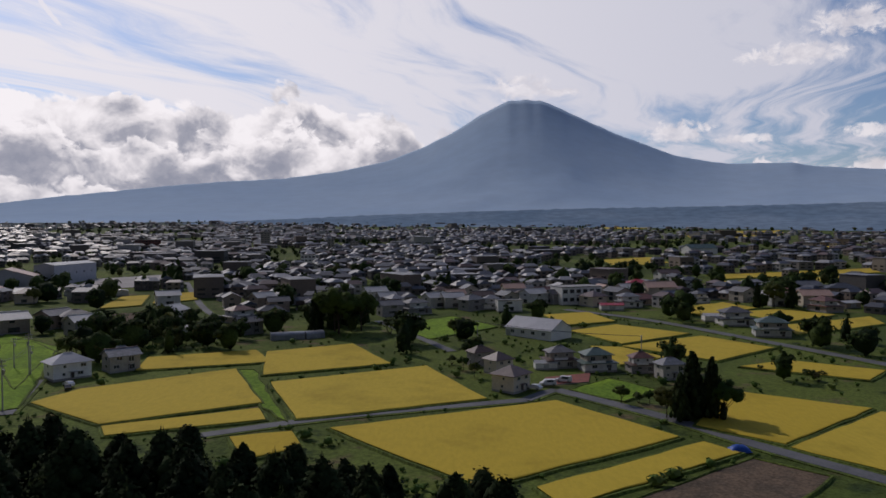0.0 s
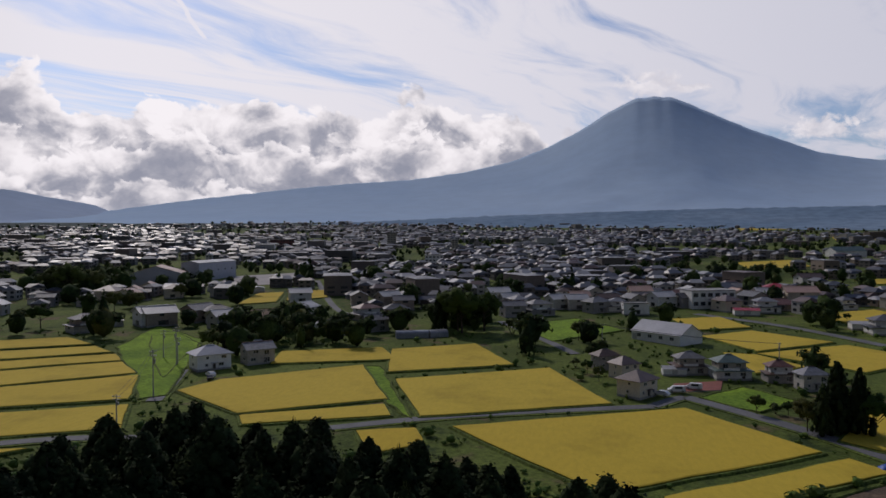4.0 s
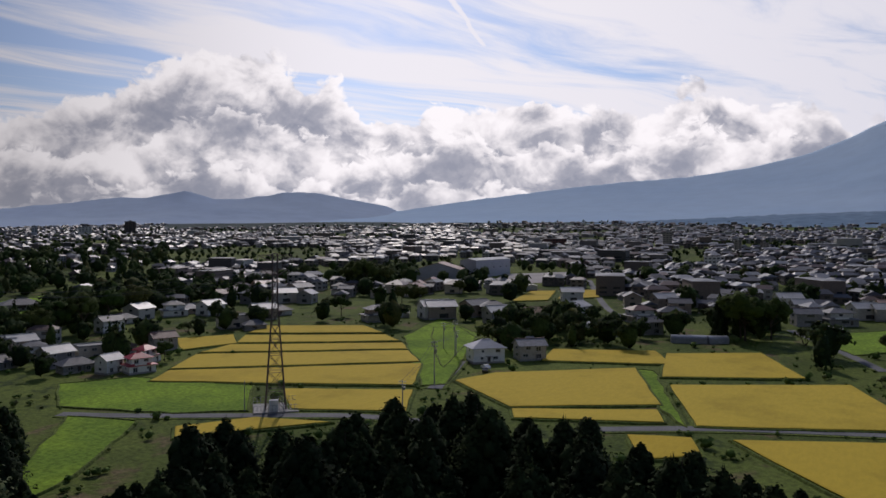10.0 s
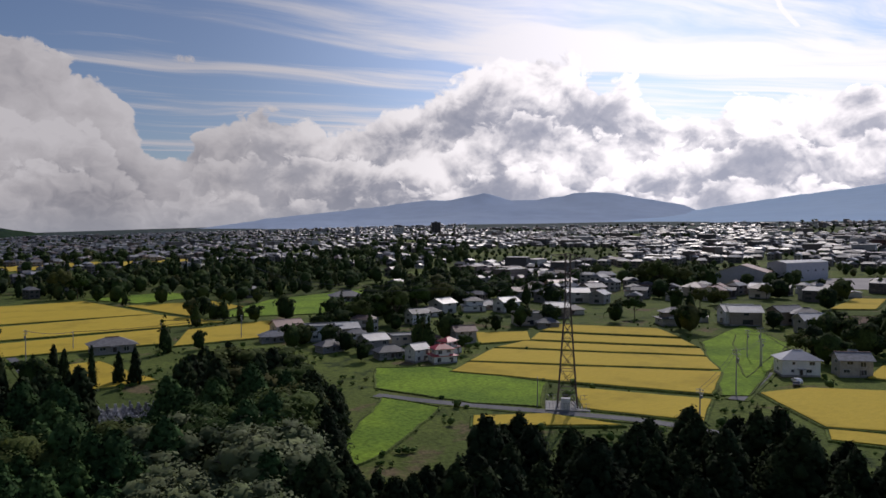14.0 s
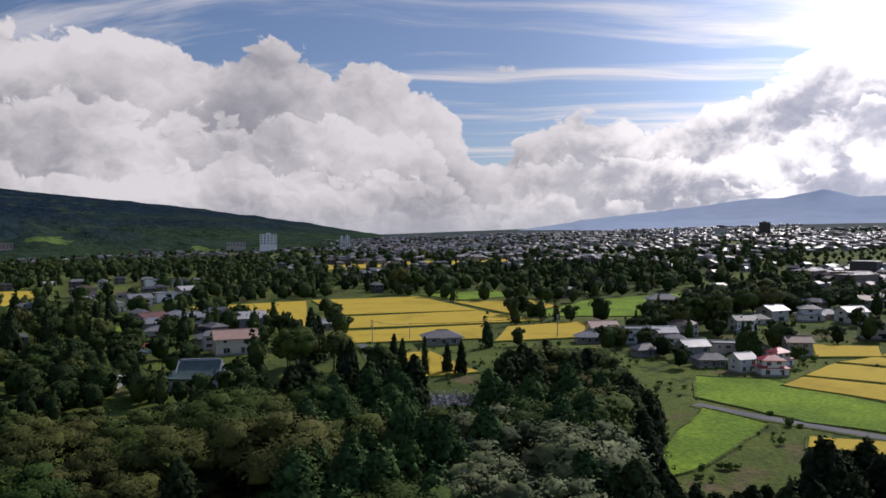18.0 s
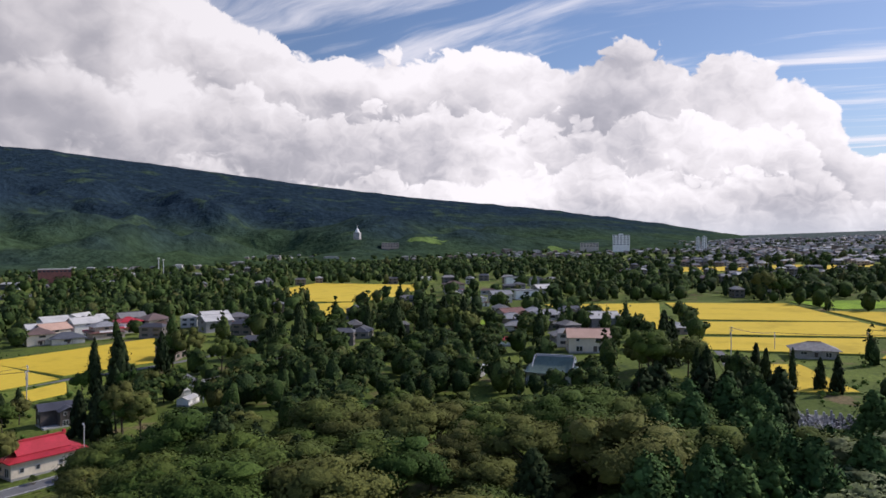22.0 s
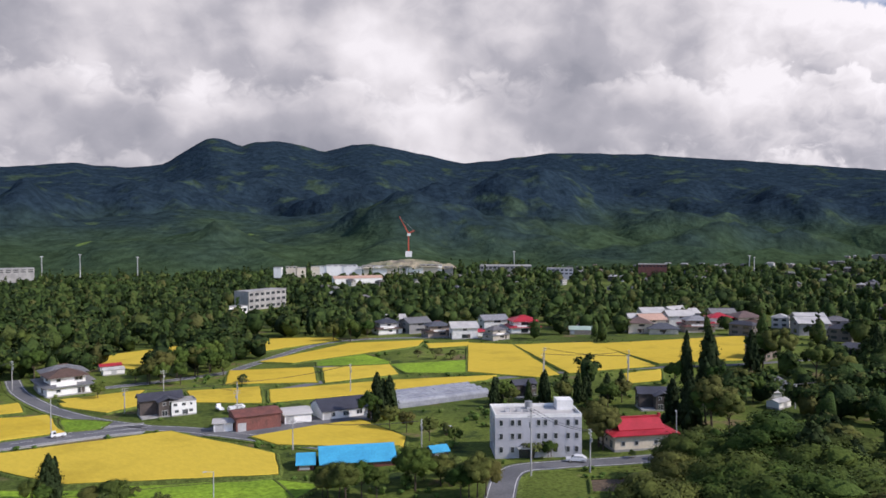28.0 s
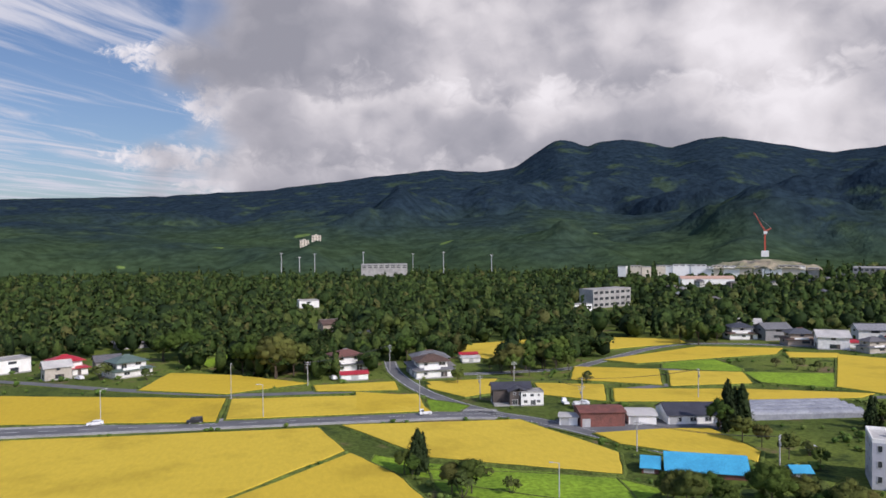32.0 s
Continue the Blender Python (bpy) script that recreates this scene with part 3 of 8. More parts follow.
def ridge(name, mat, az0, az1, crest, r_foot, r_crest, r_end, steps, label, rough=1.0, gully=0.0, category="mountain"):
    """A mountain or range in rings round the plain. crest(az): the skyline's height in degrees."""
    rows = 44
    vs, fs = [], []
    for i in range(steps + 1):
        az = az0 + (az1 - az0) * i / steps
        ca = crest(az)
        calm = sum(crest(az + o) for o in (-3.5, -2.5, -1.5, -0.5, 0.5, 1.5, 2.5, 3.5)) / 8
        for j in range(rows + 1):
            t = j / rows
            r = r_foot + (r_end - r_foot) * t
            x, y = polar(az, r)
            base = terrain(x, y) - 4
            u = min(1.0, (r - r_foot) / (r_crest - r_foot))
            xc, yc = polar(az, r_crest)
            peak = EYE + r_crest * math.tan(radians(calm + (ca - calm) * u ** 3)) - terrain(xc, yc)
            n1 = noise.fractal((x * 0.0016, y * 0.0016, 3.0), 1.0, 2.0, 5) * rough
            n2 = noise.ridged_multi_fractal((x * 0.0017, y * 0.0017, 1.0), 1.0, 2.0, 4, 1.0, 2.0) - 1.0
            shape = u ** 1.55
            hump = 6.75 * u * (1 - u) ** 2
            z = base + peak * shape + (n1 * 0.3 + gully * n2) * max(peak, 0) * hump
            if r > r_crest:
                z = base + peak * (1 - 0.5 * (r - r_crest) / (r_end - r_crest + 1))
            else:
                z = min(z, EYE + r * math.tan(radians(ca - 1.2 * (1 - u))) - 2.0)   # no spur stands over the skyline
            vs.append((x, y, z))
    for i in range(steps):
        for j in range(rows):
            a = i * (rows + 1) + j
            fs.append((a, a + 1, a + rows + 2, a + rows + 1))
    s = Shape()
    s.v, s.f = vs, fs
    return solid(name, s, mat, True, label=label, category=category, kind="structure")


def blend(points):
    """A smooth line through a few (azimuth, height) points."""
    def f(a):
        if a <= points[0][0]:
            return points[0][1]
        for (a0, h0), (a1, h1) in zip(points, points[1:]):
            if a <= a1:
                t = (a - a0) / (a1 - a0)
                return h0 + (h1 - h0) * t
        return points[-1][1]
    return f


VOLCANO_LINE = blend([(-48, 3.4), (-30, 4.1), (-26.3, 4.46), (-24.8, 4.77), (-20.7, 4.86), (-18.9, 5.17), (-17, 5.61), (-15.2, 6.37), (-13.2, 7.18), (-11.3, 8.07), (-9.25, 9.09), (-7.9, 9.72), (-7.3, 9.92), (-6.9, 9.86), (-6.3, 10.0), (-5.6, 9.9), (-5.1, 9.95), (-4.5, 9.7),
                      (-3.0, 8.98), (-0.9, 7.7), (1.65, 6.47), (4.2, 5.52), (7.7, 4.77), (11.9, 4.2), (16.1, 3.94), (20.1, 3.57), (27.7, 2.65), (34, 1.7), (60, 0.8)])


def volcano(az):
    return sum(VOLCANO_LINE(az + o) for o in (-0.1, 0.0, 0.1)) / 3 + 0.04 * noise.noise((az * 1.3, 0, 0))


make_ground()
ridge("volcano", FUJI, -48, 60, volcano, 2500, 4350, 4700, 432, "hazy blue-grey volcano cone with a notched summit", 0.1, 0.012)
RANGE = blend([(32, 1.2), (34, 2.2), (36.8, 2.7), (39.4, 3.2), (41.8, 3.2), (44.3, 2.7), (46.6, 2.6), (48.6, 3.24), (51.2, 2.66), (53.5, 2.6), (57, 2.1), (64, 1.3), (70, 0.4), (77, -0.3)])
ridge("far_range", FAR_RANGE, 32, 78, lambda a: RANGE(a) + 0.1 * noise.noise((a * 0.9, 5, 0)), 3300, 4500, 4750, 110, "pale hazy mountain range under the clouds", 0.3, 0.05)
BELT = blend([(-48, 2.2), (-26, 1.95), (-10, 1.9), (-2, 1.75), (6, 1.5), (14, 1.15), (24, 0.7), (34, 0.2)])
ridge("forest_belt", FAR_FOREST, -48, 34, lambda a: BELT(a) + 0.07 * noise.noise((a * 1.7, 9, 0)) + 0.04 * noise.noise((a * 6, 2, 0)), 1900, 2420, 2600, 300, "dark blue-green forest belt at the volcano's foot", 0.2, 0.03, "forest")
HILL_LINE = blend([(62, -0.9), (74, -0.45), (80, 0.05), (86, 1.05), (95, 2.2), (104, 3.0), (112, 3.9), (121, 5.0), (130, 5.9), (136.3, 6.15), (140, 5.7), (143.1, 5.4), (147, 6.3), (150, 6.9), (151.5, 6.8),
                   (153.6, 6.2), (155, 6.65), (156.8, 7.0), (158.6, 6.9), (159.6, 6.45), (160.6, 7.0), (161.8, 7.15), (163.2, 6.3), (164.8, 5.1), (167.2, 4.75), (170.8, 5.0), (175, 4.55), (184, 3.4), (192, 2.9), (202, 2.6), (225, 1.8), (260, -0.6)])
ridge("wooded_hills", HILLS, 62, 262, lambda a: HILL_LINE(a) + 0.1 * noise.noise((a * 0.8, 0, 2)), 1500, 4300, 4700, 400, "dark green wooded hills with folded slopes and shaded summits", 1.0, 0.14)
LOW_LINE = blend([(120, -1.6), (128, -0.6), (136, 0.4), (144, 1.2), (150, 2.2), (156, 1.4), (163, 2.0), (170, 1.2), (178, 1.7), (188, 0.8), (200, 1.2), (215, 0.2), (235, -1.6)])
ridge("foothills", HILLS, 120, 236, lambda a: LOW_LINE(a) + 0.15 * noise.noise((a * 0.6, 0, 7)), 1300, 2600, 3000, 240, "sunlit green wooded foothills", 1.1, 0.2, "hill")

# ---- fields and roads ----
FIELDS = []


def slab(name, pts, up, top_mat, side_mat, wobble, bank=0.0, **tags):
    pts = list(pts)
    if sum(a[0] * b[1] - b[0] * a[1] for a, b in zip(pts, pts[1:] + pts[:1])) < 0:
        pts.reverse()
    FIELDS.append(pts)
    far = min(math.hypot(*p) for p in pts)
    line = uneven(pts, 3.0 + far * 0.012, wobble, len(FIELDS))
    n = len(line)
    cx, cy = sum(p[0] for p in line) / n, sum(p[1] for p in line) / n
    s = Shape()
    inner = [(x + (cx - x) / max(math.hypot(cx - x, cy - y), 1) * 0.35, y + (cy - y) / max(math.hypot(cx - x, cy - y), 1) * 0.35) for x, y in line]
    rag = lambda x, y: terrain(x, y) + up + 0.08 * up * noise.noise((x * 0.7, y * 0.7, 0))
    s.v = [(x, y, terrain(x, y) - 0.4) for x, y in line] + [(x, y, rag(x, y) - 0.25 * up) for x, y in line] + [(x, y, rag(x, y)) for x, y in inner]
    s.f = [tuple(range(2 * n, 3 * n))]
    s.f += [(k + o, (k + 1) % n + o, n + (k + 1) % n + o, n + k + o) for o in (0, n) for k in range(n)]
    me = s.mesh("crop", [top_mat, side_mat])
    for p in me.polygons:
        p.material_index = 0 if p.index == 0 or p.index > n else 1
    thing = tagged(new(name), **tags)
    crop = new("crop" if up > 0.3 else "turf" if up > 0.1 else "tilled_soil" if name == "ploughed_field" else "surface", me)
    crop.parent = thing
    if bank:
        b = Shape()
        wob = lambda x, y: 0.12 * noise.noise((x * 0.4, y * 0.4, 4))
        for k, (x, y) in enumerate(line):
            (xa, ya), (xb, yb) = line[k - 1], line[(k + 1) % n]
            far_ = max(math.hypot(xb - xa, yb - ya), 0.01)
            ox, oy = (yb - ya) / far_, -(xb - xa) / far_
            for e, h in ((0.03, 0.16), (0.35, 0.34 + wob(x, y)), (0.8, 0.3 + wob(x, y)), (1.25, -0.3)):
                px, py = x + ox * e * bank, y + oy * e * bank
                b.v.append((px, py, terrain(px, py) + h))
        for k in range(n):
            c, d = 4 * k, 4 * ((k + 1) % n)
            b.f += [(c + i, d + i, d + i + 1, c + i + 1)[::-1] for i in range(3)]
        part("bank", b, VERGE, thing, "grassy bank round the field")
    return thing


def paddy(*pts):
    slab("rice_paddy", pts, 0.55, RICE, RICE_SIDE, 0.5, 1.0, label="ripe golden rice paddy edged by grassy banks", category="rice field", group="rice paddies")


def meadow(*pts):
    slab("meadow", pts, 0.2, GRASS, VERGE, 1.2, 0.8, label="bright green meadow of cut grass", category="meadow", group="meadows")


def soil(*pts):
    slab("ploughed_field", pts, 0.08, SOIL, SOIL, 0.6, 0.8, label="bare brown ploughed field", category="field", group="ploughed fields")


def yard(*pts):
    slab("yard", pts, 0.1, ASPHALT, CONCRETE, 0.2, label="grey asphalt yard in front of the sheds", category="yard")


def sports(*pts):
    slab("sports_ground", pts, 0.1, PALE_GROUND, VERGE, 0.2, label="pale bare school sports ground", category="sports ground")


def paving(*pts):
    slab("red_paving", pts, 0.1, RED_PAVING, CONCRETE, 0.1, label="red paved forecourt between the houses", category="paving")


LANES = []


def ribbon(pts, wide, up, shift=0.0):
    """A strip along a smoothed line on the land."""
    line = []
    p = [Vector(q) for q in pts]
    p = [2 * p[0] - p[1]] + p + [2 * p[-1] - p[-2]]
    for k in range(1, len(p) - 2):
        for i in range(8):
            t = i / 8
            line.append(0.5 * (2 * p[k] + (p[k + 1] - p[k - 1]) * t + (2 * p[k - 1] - 5 * p[k] + 4 * p[k + 1] - p[k + 2]) * t * t + (3 * p[k] - p[k - 1] - 3 * p[k + 1] + p[k + 2]) * t ** 3))
    line.append(p[-2])
    s = Shape()
    for k, q in enumerate(line):
        d = (line[min(k + 1, len(line) - 1)] - line[max(k - 1, 0)]).normalized()
        o = Vector((-d.y, d.x))
        for e, h in ((-wide / 2, -0.5), (-wide / 2, up), (wide / 2, up), (wide / 2, -0.5)):
            x, y = q + o * (e + shift)
            s.v.append((x, y, terrain(x, y) + h))
    for k in range(len(line) - 1):
        a = 4 * k
        s.f += [(a + i, a + i + 1, a + i + 5, a + i + 4)[::-1] for i in range(3)]
    return s, line


def lane(wide, *pts):
    s, line = ribbon(pts, wide, 0.10)
    LANES.append((wide, line))
    road = solid("road", s, ASPHALT, label="grey asphalt road with pale edge lines" if wide > 5 else "narrow grey farm lane between the fields", category="road", kind="structure")
    v, _ = ribbon(pts, wide + 2.2, 0.04)
    solid("verge", v, VERGE, label="grassy verge along a road", category="verge", kind="structure")
    if wide > 5:
        for side in (-1, 1):
            e, _ = ribbon(pts, 0.16, 0.108, side * (wide / 2 - 0.5))
            ob = part("edge_line", e, PAINT, road, "white painted edge line")
    if wide > 8:
        for side in (-1, 1):
            e, _ = ribbon(pts, 1.6, 0.2, side * (wide / 2 + 0.8))
            part("footway", e, CONCRETE, road, "pale concrete footway with a kerb")
        n = 0
        for a, b in zip(line[::2], line[1::2]):
            for i in range(int((b - a).length / 10) + 1):
                n += 1
                q = a + (b - a).normalized() * i * 10
                d = (b - a).normalized()
                m = Shape()
                o = Vector((-d.y, d.x)) * 0.08
                m.prism([tuple(q - o), tuple(q + d * 5 - o), tuple(q + d * 5 + o), tuple(q + o)], lambda x, y: terrain(x, y), lambda x, y: terrain(x, y) + 0.115)
                part("centre_dash", m, PAINT, road)


paddy((-105.5, 191.0), (-100.0, 205.8), (-64.3, 232.5), (-46.4, 190.4), (-78.8, 171.1))
paddy((-77.6, 169.2), (-45.6, 184.8), (-41.6, 174.5), (-73.5, 162.2))
paddy((-94.5, 230.4), (-98.9, 251.4), (-65.7, 264.5), (-56.2, 243.1))
paddy((-61.5, 261.2), (-33.3, 276.8), (-16.9, 239.9), (-53.9, 223.4))
paddy((-49.4, 213.6), (-5.4, 236.2), (11.1, 193.9), (-34.4, 175.0))
paddy((-25.8, 167.4), (28.8, 191.9), (50.6, 160.4), (6.2, 130.6))
paddy((16.1, 130.5), (54.3, 157.1), (59.0, 149.6), (19.5, 121.6))
soil((32.5, 125.6), (60.1, 146.7), (70.2, 136.2), (56.9, 123.0))
paddy((56.5, 169.0), (76.9, 202.6), (104.8, 183.3), (70.5, 155.0))
paddy((70.6, 153.1), (105.0, 180.2), (125.9, 164.8), (85.9, 133.4))
paddy((51.8, 306.3), (74.1, 323.2), (97.6, 298.4), (65.2, 275.4))
paddy((64.1, 270.7), (100.1, 292.8), (117.2, 266.6), (88.7, 243.2))
paddy((52.9, 270.9), (63.5, 268.4), (74.0, 249.2), (56.1, 237.2))
paddy((113.8, 378.5), (149.5, 401.8), (157.5, 377.7), (120.1, 351.1))
paddy((145.7, 320.4), (196.3, 346.0), (190.1, 323.0), (138.6, 295.0))
paddy((139.1, 362.8), (166.8, 373.1), (183.8, 352.0), (149.5, 328.7))
paddy((92.4, 234.1), (110.9, 243.9), (134.1, 227.7), (121.8, 214.6))
paddy((159.4, 756.5), (219.8, 801.0), (214.6, 713.8), (152.4, 664.4))
paddy((200.8, 574.5), (362.5, 639.3), (348.0, 597.8), (197.1, 540.7))
paddy((194.6, 523.0), (335.6, 576.5), (319.1, 542.5), (193.0, 498.6))
paddy((258.9, 482.0), (328.6, 511.6), (306.8, 466.8), (247.5, 448.2))
paddy((508.3, 1591.0), (774.4, 1732.8), (648.4, 1403.7), (416.5, 1259.3))
paddy((506.4, 1061.8), (587.4, 1093.9), (527.4, 968.7), (450.6, 930.1))
paddy((457.1, 2207.7), (745.5, 2389.4), (645.9, 1998.3), (397.1, 1819.0))
paddy((-6.9, 2503.6), (205.0, 2838.7), (197.2, 2262.0), (25.6, 2098.1))
paddy((46.6, 354.3), (69.8, 364.0), (76.4, 333.3), (52.0, 321.9))
paddy((-174.6, 381.2), (-186.2, 435.3), (-173.2, 444.0), (-158.6, 394.9))
paddy((-155.5, 402.3), (-169.3, 447.0), (-151.6, 459.3), (-137.2, 420.3))
soil((-165.4, 355.2), (-142.5, 379.7), (-131.8, 354.6), (-149.1, 328.0))
meadow((-145.2, 245.7), (-164.0, 277.8), (-154.7, 283.8), (-134.3, 260.6), (-129.1, 236.5), (-117.9, 205.9))
meadow((-23.2, 325.0), (4.0, 351.3), (22.8, 319.5), (-5.4, 288.2))
paddy((-46.3, 161.2), (-33.2, 165.3), (-29.2, 153.9), (-39.3, 146.1))
meadow((-62.8, 231.4), (-45.2, 187.0), (-36.2, 174.1), (-48.8, 205.2), (-58.4, 231.4))
meadow((34.5, 204.3), (48.4, 218.3), (57.5, 204.1), (45.4, 191.8))
paddy((-184.1, 148.0), (-191.5, 161.2), (-127.2, 207.6), (-113.1, 180.3))
paddy((-193.4, 163.5), (-205.5, 185.1), (-143.9, 225.8), (-129.5, 210.4))
paddy((-207.1, 188.5), (-209.7, 205.1), (-154.3, 238.2), (-146.0, 228.3))
paddy((-210.9, 209.5), (-220.8, 224.3), (-170.8, 251.7), (-157.8, 241.7))
paddy((-224.4, 229.6), (-231.7, 248.1), (-194.0, 268.6), (-175.0, 255.8))
paddy((-142.4, 159.1), (-109.8, 175.1), (-99.4, 154.9), (-126.1, 143.5))
paddy((-239.5, 206.1), (-226.7, 223.4), (-209.9, 208.5), (-218.0, 189.0))
meadow((-204.6, 133.8), (-193.0, 150.4), (-153.8, 158.7), (-135.2, 137.4), (-149.4, 127.6), (-180.9, 117.9))
paddy((-138.5, 118.4), (-128.1, 133.2), (-109.5, 138.6), (-132.0, 112.8))
meadow((-162.2, 252.5), (-175.7, 303.0), (-139.6, 272.1), (-106.3, 186.5), (-110.8, 182.3))
soil((-157.2, 344.7), (-146.3, 386.9), (-132.2, 353.0), (-144.7, 325.8))
meadow((-138.6, 80.0), (-169.5, 113.1), (-151.2, 117.9), (-132.5, 91.2), (-125.9, 77.6))
paddy((-510.5, -37.1), (-516.1, 37.9), (-368.3, 27.9), (-431.6, -7.3))
paddy((-518.7, 42.0), (-508.8, 114.7), (-409.6, 126.6), (-421.7, 49.5))
paddy((-410.7, 48.2), (-406.9, 125.7), (-350.4, 141.1), (-361.8, 46.6))
paddy((-351.6, 45.3), (-347.5, 111.6), (-305.0, 100.4), (-315.7, 37.0))
paddy((-461.7, 126.0), (-448.8, 173.3), (-405.7, 175.1), (-387.8, 137.1))
paddy((-336.3, 118.9), (-339.2, 159.2), (-291.2, 141.7), (-295.7, 98.6))
meadow((-372.8, 140.9), (-431.7, 202.6), (-451.4, 293.7), (-341.3, 204.1))
meadow((-525.0, 118.4), (-533.5, 175.5), (-483.2, 178.6), (-472.3, 136.4))
paddy((-680.5, -273.5), (-739.5, -238.9), (-702.6, -160.7), (-542.0, -164.4), (-544.4, -218.9))
paddy((-523.4, -210.5), (-537.0, -180.8), (-443.0, -152.1), (-444.7, -178.9))
paddy((-281.0, 43.7), (-281.7, 68.0), (-235.6, 72.9), (-233.6, 52.7))
paddy((-1015.1, 88.4), (-1036.6, 250.0), (-933.2, 239.8), (-904.2, 92.4))
paddy((-1008.5, 259.1), (-994.4, 367.5), (-897.6, 346.4), (-901.5, 238.8))
meadow((-415.4, -66.4), (-453.9, -59.8), (-411.2, -54.2), (-390.3, -61.1))
paddy((-264.6, -249.8), (-340.3, -219.5), (-272.3, -174.3), (-240.0, -191.8))
paddy((-235.8, -273.9), (-268.6, -255.2), (-234.3, -188.6), (-198.2, -199.3))
paddy((-224.0, -294.8), (-235.6, -275.1), (-193.3, -199.2), (-183.5, -201.0), (-172.5, -227.2))
paddy((-211.9, -185.1), (-229.6, -182.3), (-210.9, -167.5), (-198.3, -170.9))
paddy((-630.5, -303.4), (-773.9, -303.4), (-725.4, -168.3), (-616.4, -160.0), (-540.4, -202.6))
paddy((-497.7, -203.8), (-532.2, -181.5), (-469.5, -160.1), (-441.8, -177.0))
paddy((-67.5, -375.7), (-111.8, -387.4), (-95.6, -331.3), (-74.4, -320.5), (-62.0, -358.0))
paddy((-139.7, -391.9), (-186.8, -366.1), (-182.0, -350.3), (-127.9, -336.2))
paddy((-121.8, -307.1), (-180.8, -335.7), (-214.0, -318.9), (-199.7, -302.5), (-131.4, -293.9))
meadow((-140.9, -292.0), (-168.0, -301.2), (-164.3, -270.4), (-160.3, -263.8), (-135.4, -280.7))
meadow((-160.3, -263.8), (-191.6, -251.4), (-179.0, -219.1), (-154.2, -241.5))
paddy((-103.1, -292.5), (-132.4, -277.0), (-118.5, -245.5), (-91.7, -263.4))
paddy((-134.4, -273.3), (-159.3, -262.1), (-149.5, -240.0), (-120.3, -242.4))
paddy((-99.2, -242.7), (-142.3, -230.3), (-175.5, -213.2), (-166.6, -208.7), (-121.5, -214.1), (-91.7, -222.2))
paddy((-38.5, -265.9), (-63.5, -258.5), (-66.3, -248.8), (-47.8, -240.9), (-38.4, -259.4))
paddy((-76.7, -259.8), (-99.4, -250.8), (-89.3, -223.2), (-73.0, -238.4))
paddy((-70.9, -184.9), (-89.3, -185.3), (-102.1, -183.2), (-101.4, -159.4), (-95.3, -150.6), (-72.9, -173.2))
meadow((-12.6, -177.1), (-21.9, -170.5), (-62.0, -147.6), (-66.9, -138.9), (-55.7, -130.0), (-11.7, -165.2))
paddy((-13.0, -258.8), (-29.3, -248.8), (-33.4, -221.7), (-11.1, -223.8))
paddy((-207.5, -306.7), (-226.5, -297.2), (-217.1, -285.8), (-199.1, -292.0))
paddy((139.4, -291.1), (29.9, -257.7), (29.0, -222.5), (113.8, -237.3))
paddy((27.9, -256.3), (-33.3, -249.5), (-32.2, -222.1), (26.2, -224.8))
paddy((62.9, -282.2), (59.2, -320.0), (31.1, -306.5), (3.4, -280.6), (30.9, -266.2))
paddy((1.3, -275.2), (-28.5, -275.8), (-27.6, -258.5), (0.3, -263.6))
paddy((102.3, -213.2), (-0.4, -207.6), (-6.6, -182.1), (20.2, -149.1), (77.9, -161.8))
paddy((18.6, -148.8), (-7.6, -179.8), (-16.4, -160.5), (-20.7, -140.2))
paddy((-6.6, -209.5), (-56.1, -204.6), (-69.3, -165.9), (-63.2, -149.9), (-25.5, -172.1))
paddy((-39.6, -272.8), (-66.0, -272.0), (-56.9, -250.8), (-42.4, -252.4))
meadow((-24.1, -163.2), (-61.4, -148.4), (-59.3, -135.2), (-35.5, -137.8), (-24.0, -147.2))
meadow((-35.4, -241.6), (-46.2, -227.7), (-41.3, -220.5), (-33.4, -222.5))
meadow((53.1, -352.9), (41.0, -378.8), (31.5, -361.7), (45.6, -333.6))
sports((-235.1, 469.2), (-258.9, 552.7), (-220.2, 592.6), (-180.6, 510.0))
paving((29.8, 220.7), (44.3, 226.8), (41.4, 214.6), (27.9, 210.5))
yard((-58.7, -199.0), (-76.8, -209.0), (-88.2, -197.5), (-112.4, -196.4), (-105.5, -182.9), (-70.1, -184.9))
soil((-112.1, -106.6), (-125.0, -98.5), (-119.7, -92.3), (-106.9, -100.9))

lane(3.6, (-54.1, 162.8), (-33.6, 174.2), (-11.9, 183.0), (21.0, 193.8))
lane(4.2, (30.7, 205.0), (41.6, 191.3), (54.2, 173.9), (64.2, 156.5), (79.4, 134.7), (85.8, 124.5))
lane(3.5, (21.0, 193.8), (27.2, 201.8), (30.7, 205.0))
lane(3.5, (-29.7, 338.2), (-12.4, 300.0), (2.9, 262.8))
lane(5.0, (60.8, 376.2), (92.7, 338.0), (117.7, 287.3), (140.4, 238.4), (148.9, 216.3))
lane(4.0, (-110.8, 187.2), (-116.7, 206.5), (-124.5, 232.9), (-123.2, 246.2))
lane(3.5, (-179.9, 527.5), (-123.2, 386.1), (-93.6, 332.2))
lane(3.6, (-173.9, 113.3), (-158.6, 119.9), (-144.5, 127.3), (-127.6, 136.7), (-108.8, 146.3), (-91.2, 150.2))
lane(4.0, (-106.1, 180.3), (-112.8, 201.1), (-118.6, 218.4))
lane(9.5, (122.5, -226.5), (86.2, -223.6), (44.3, -221.7), (0.3, -219.7), (-37.3, -217.4), (-52.0, -214.5))
lane(5.0, (186.6, -346.0), (122.0, -317.5), (72.8, -287.3), (30.9, -266.5), (0.3, -262.8), (-27.9, -260.9))
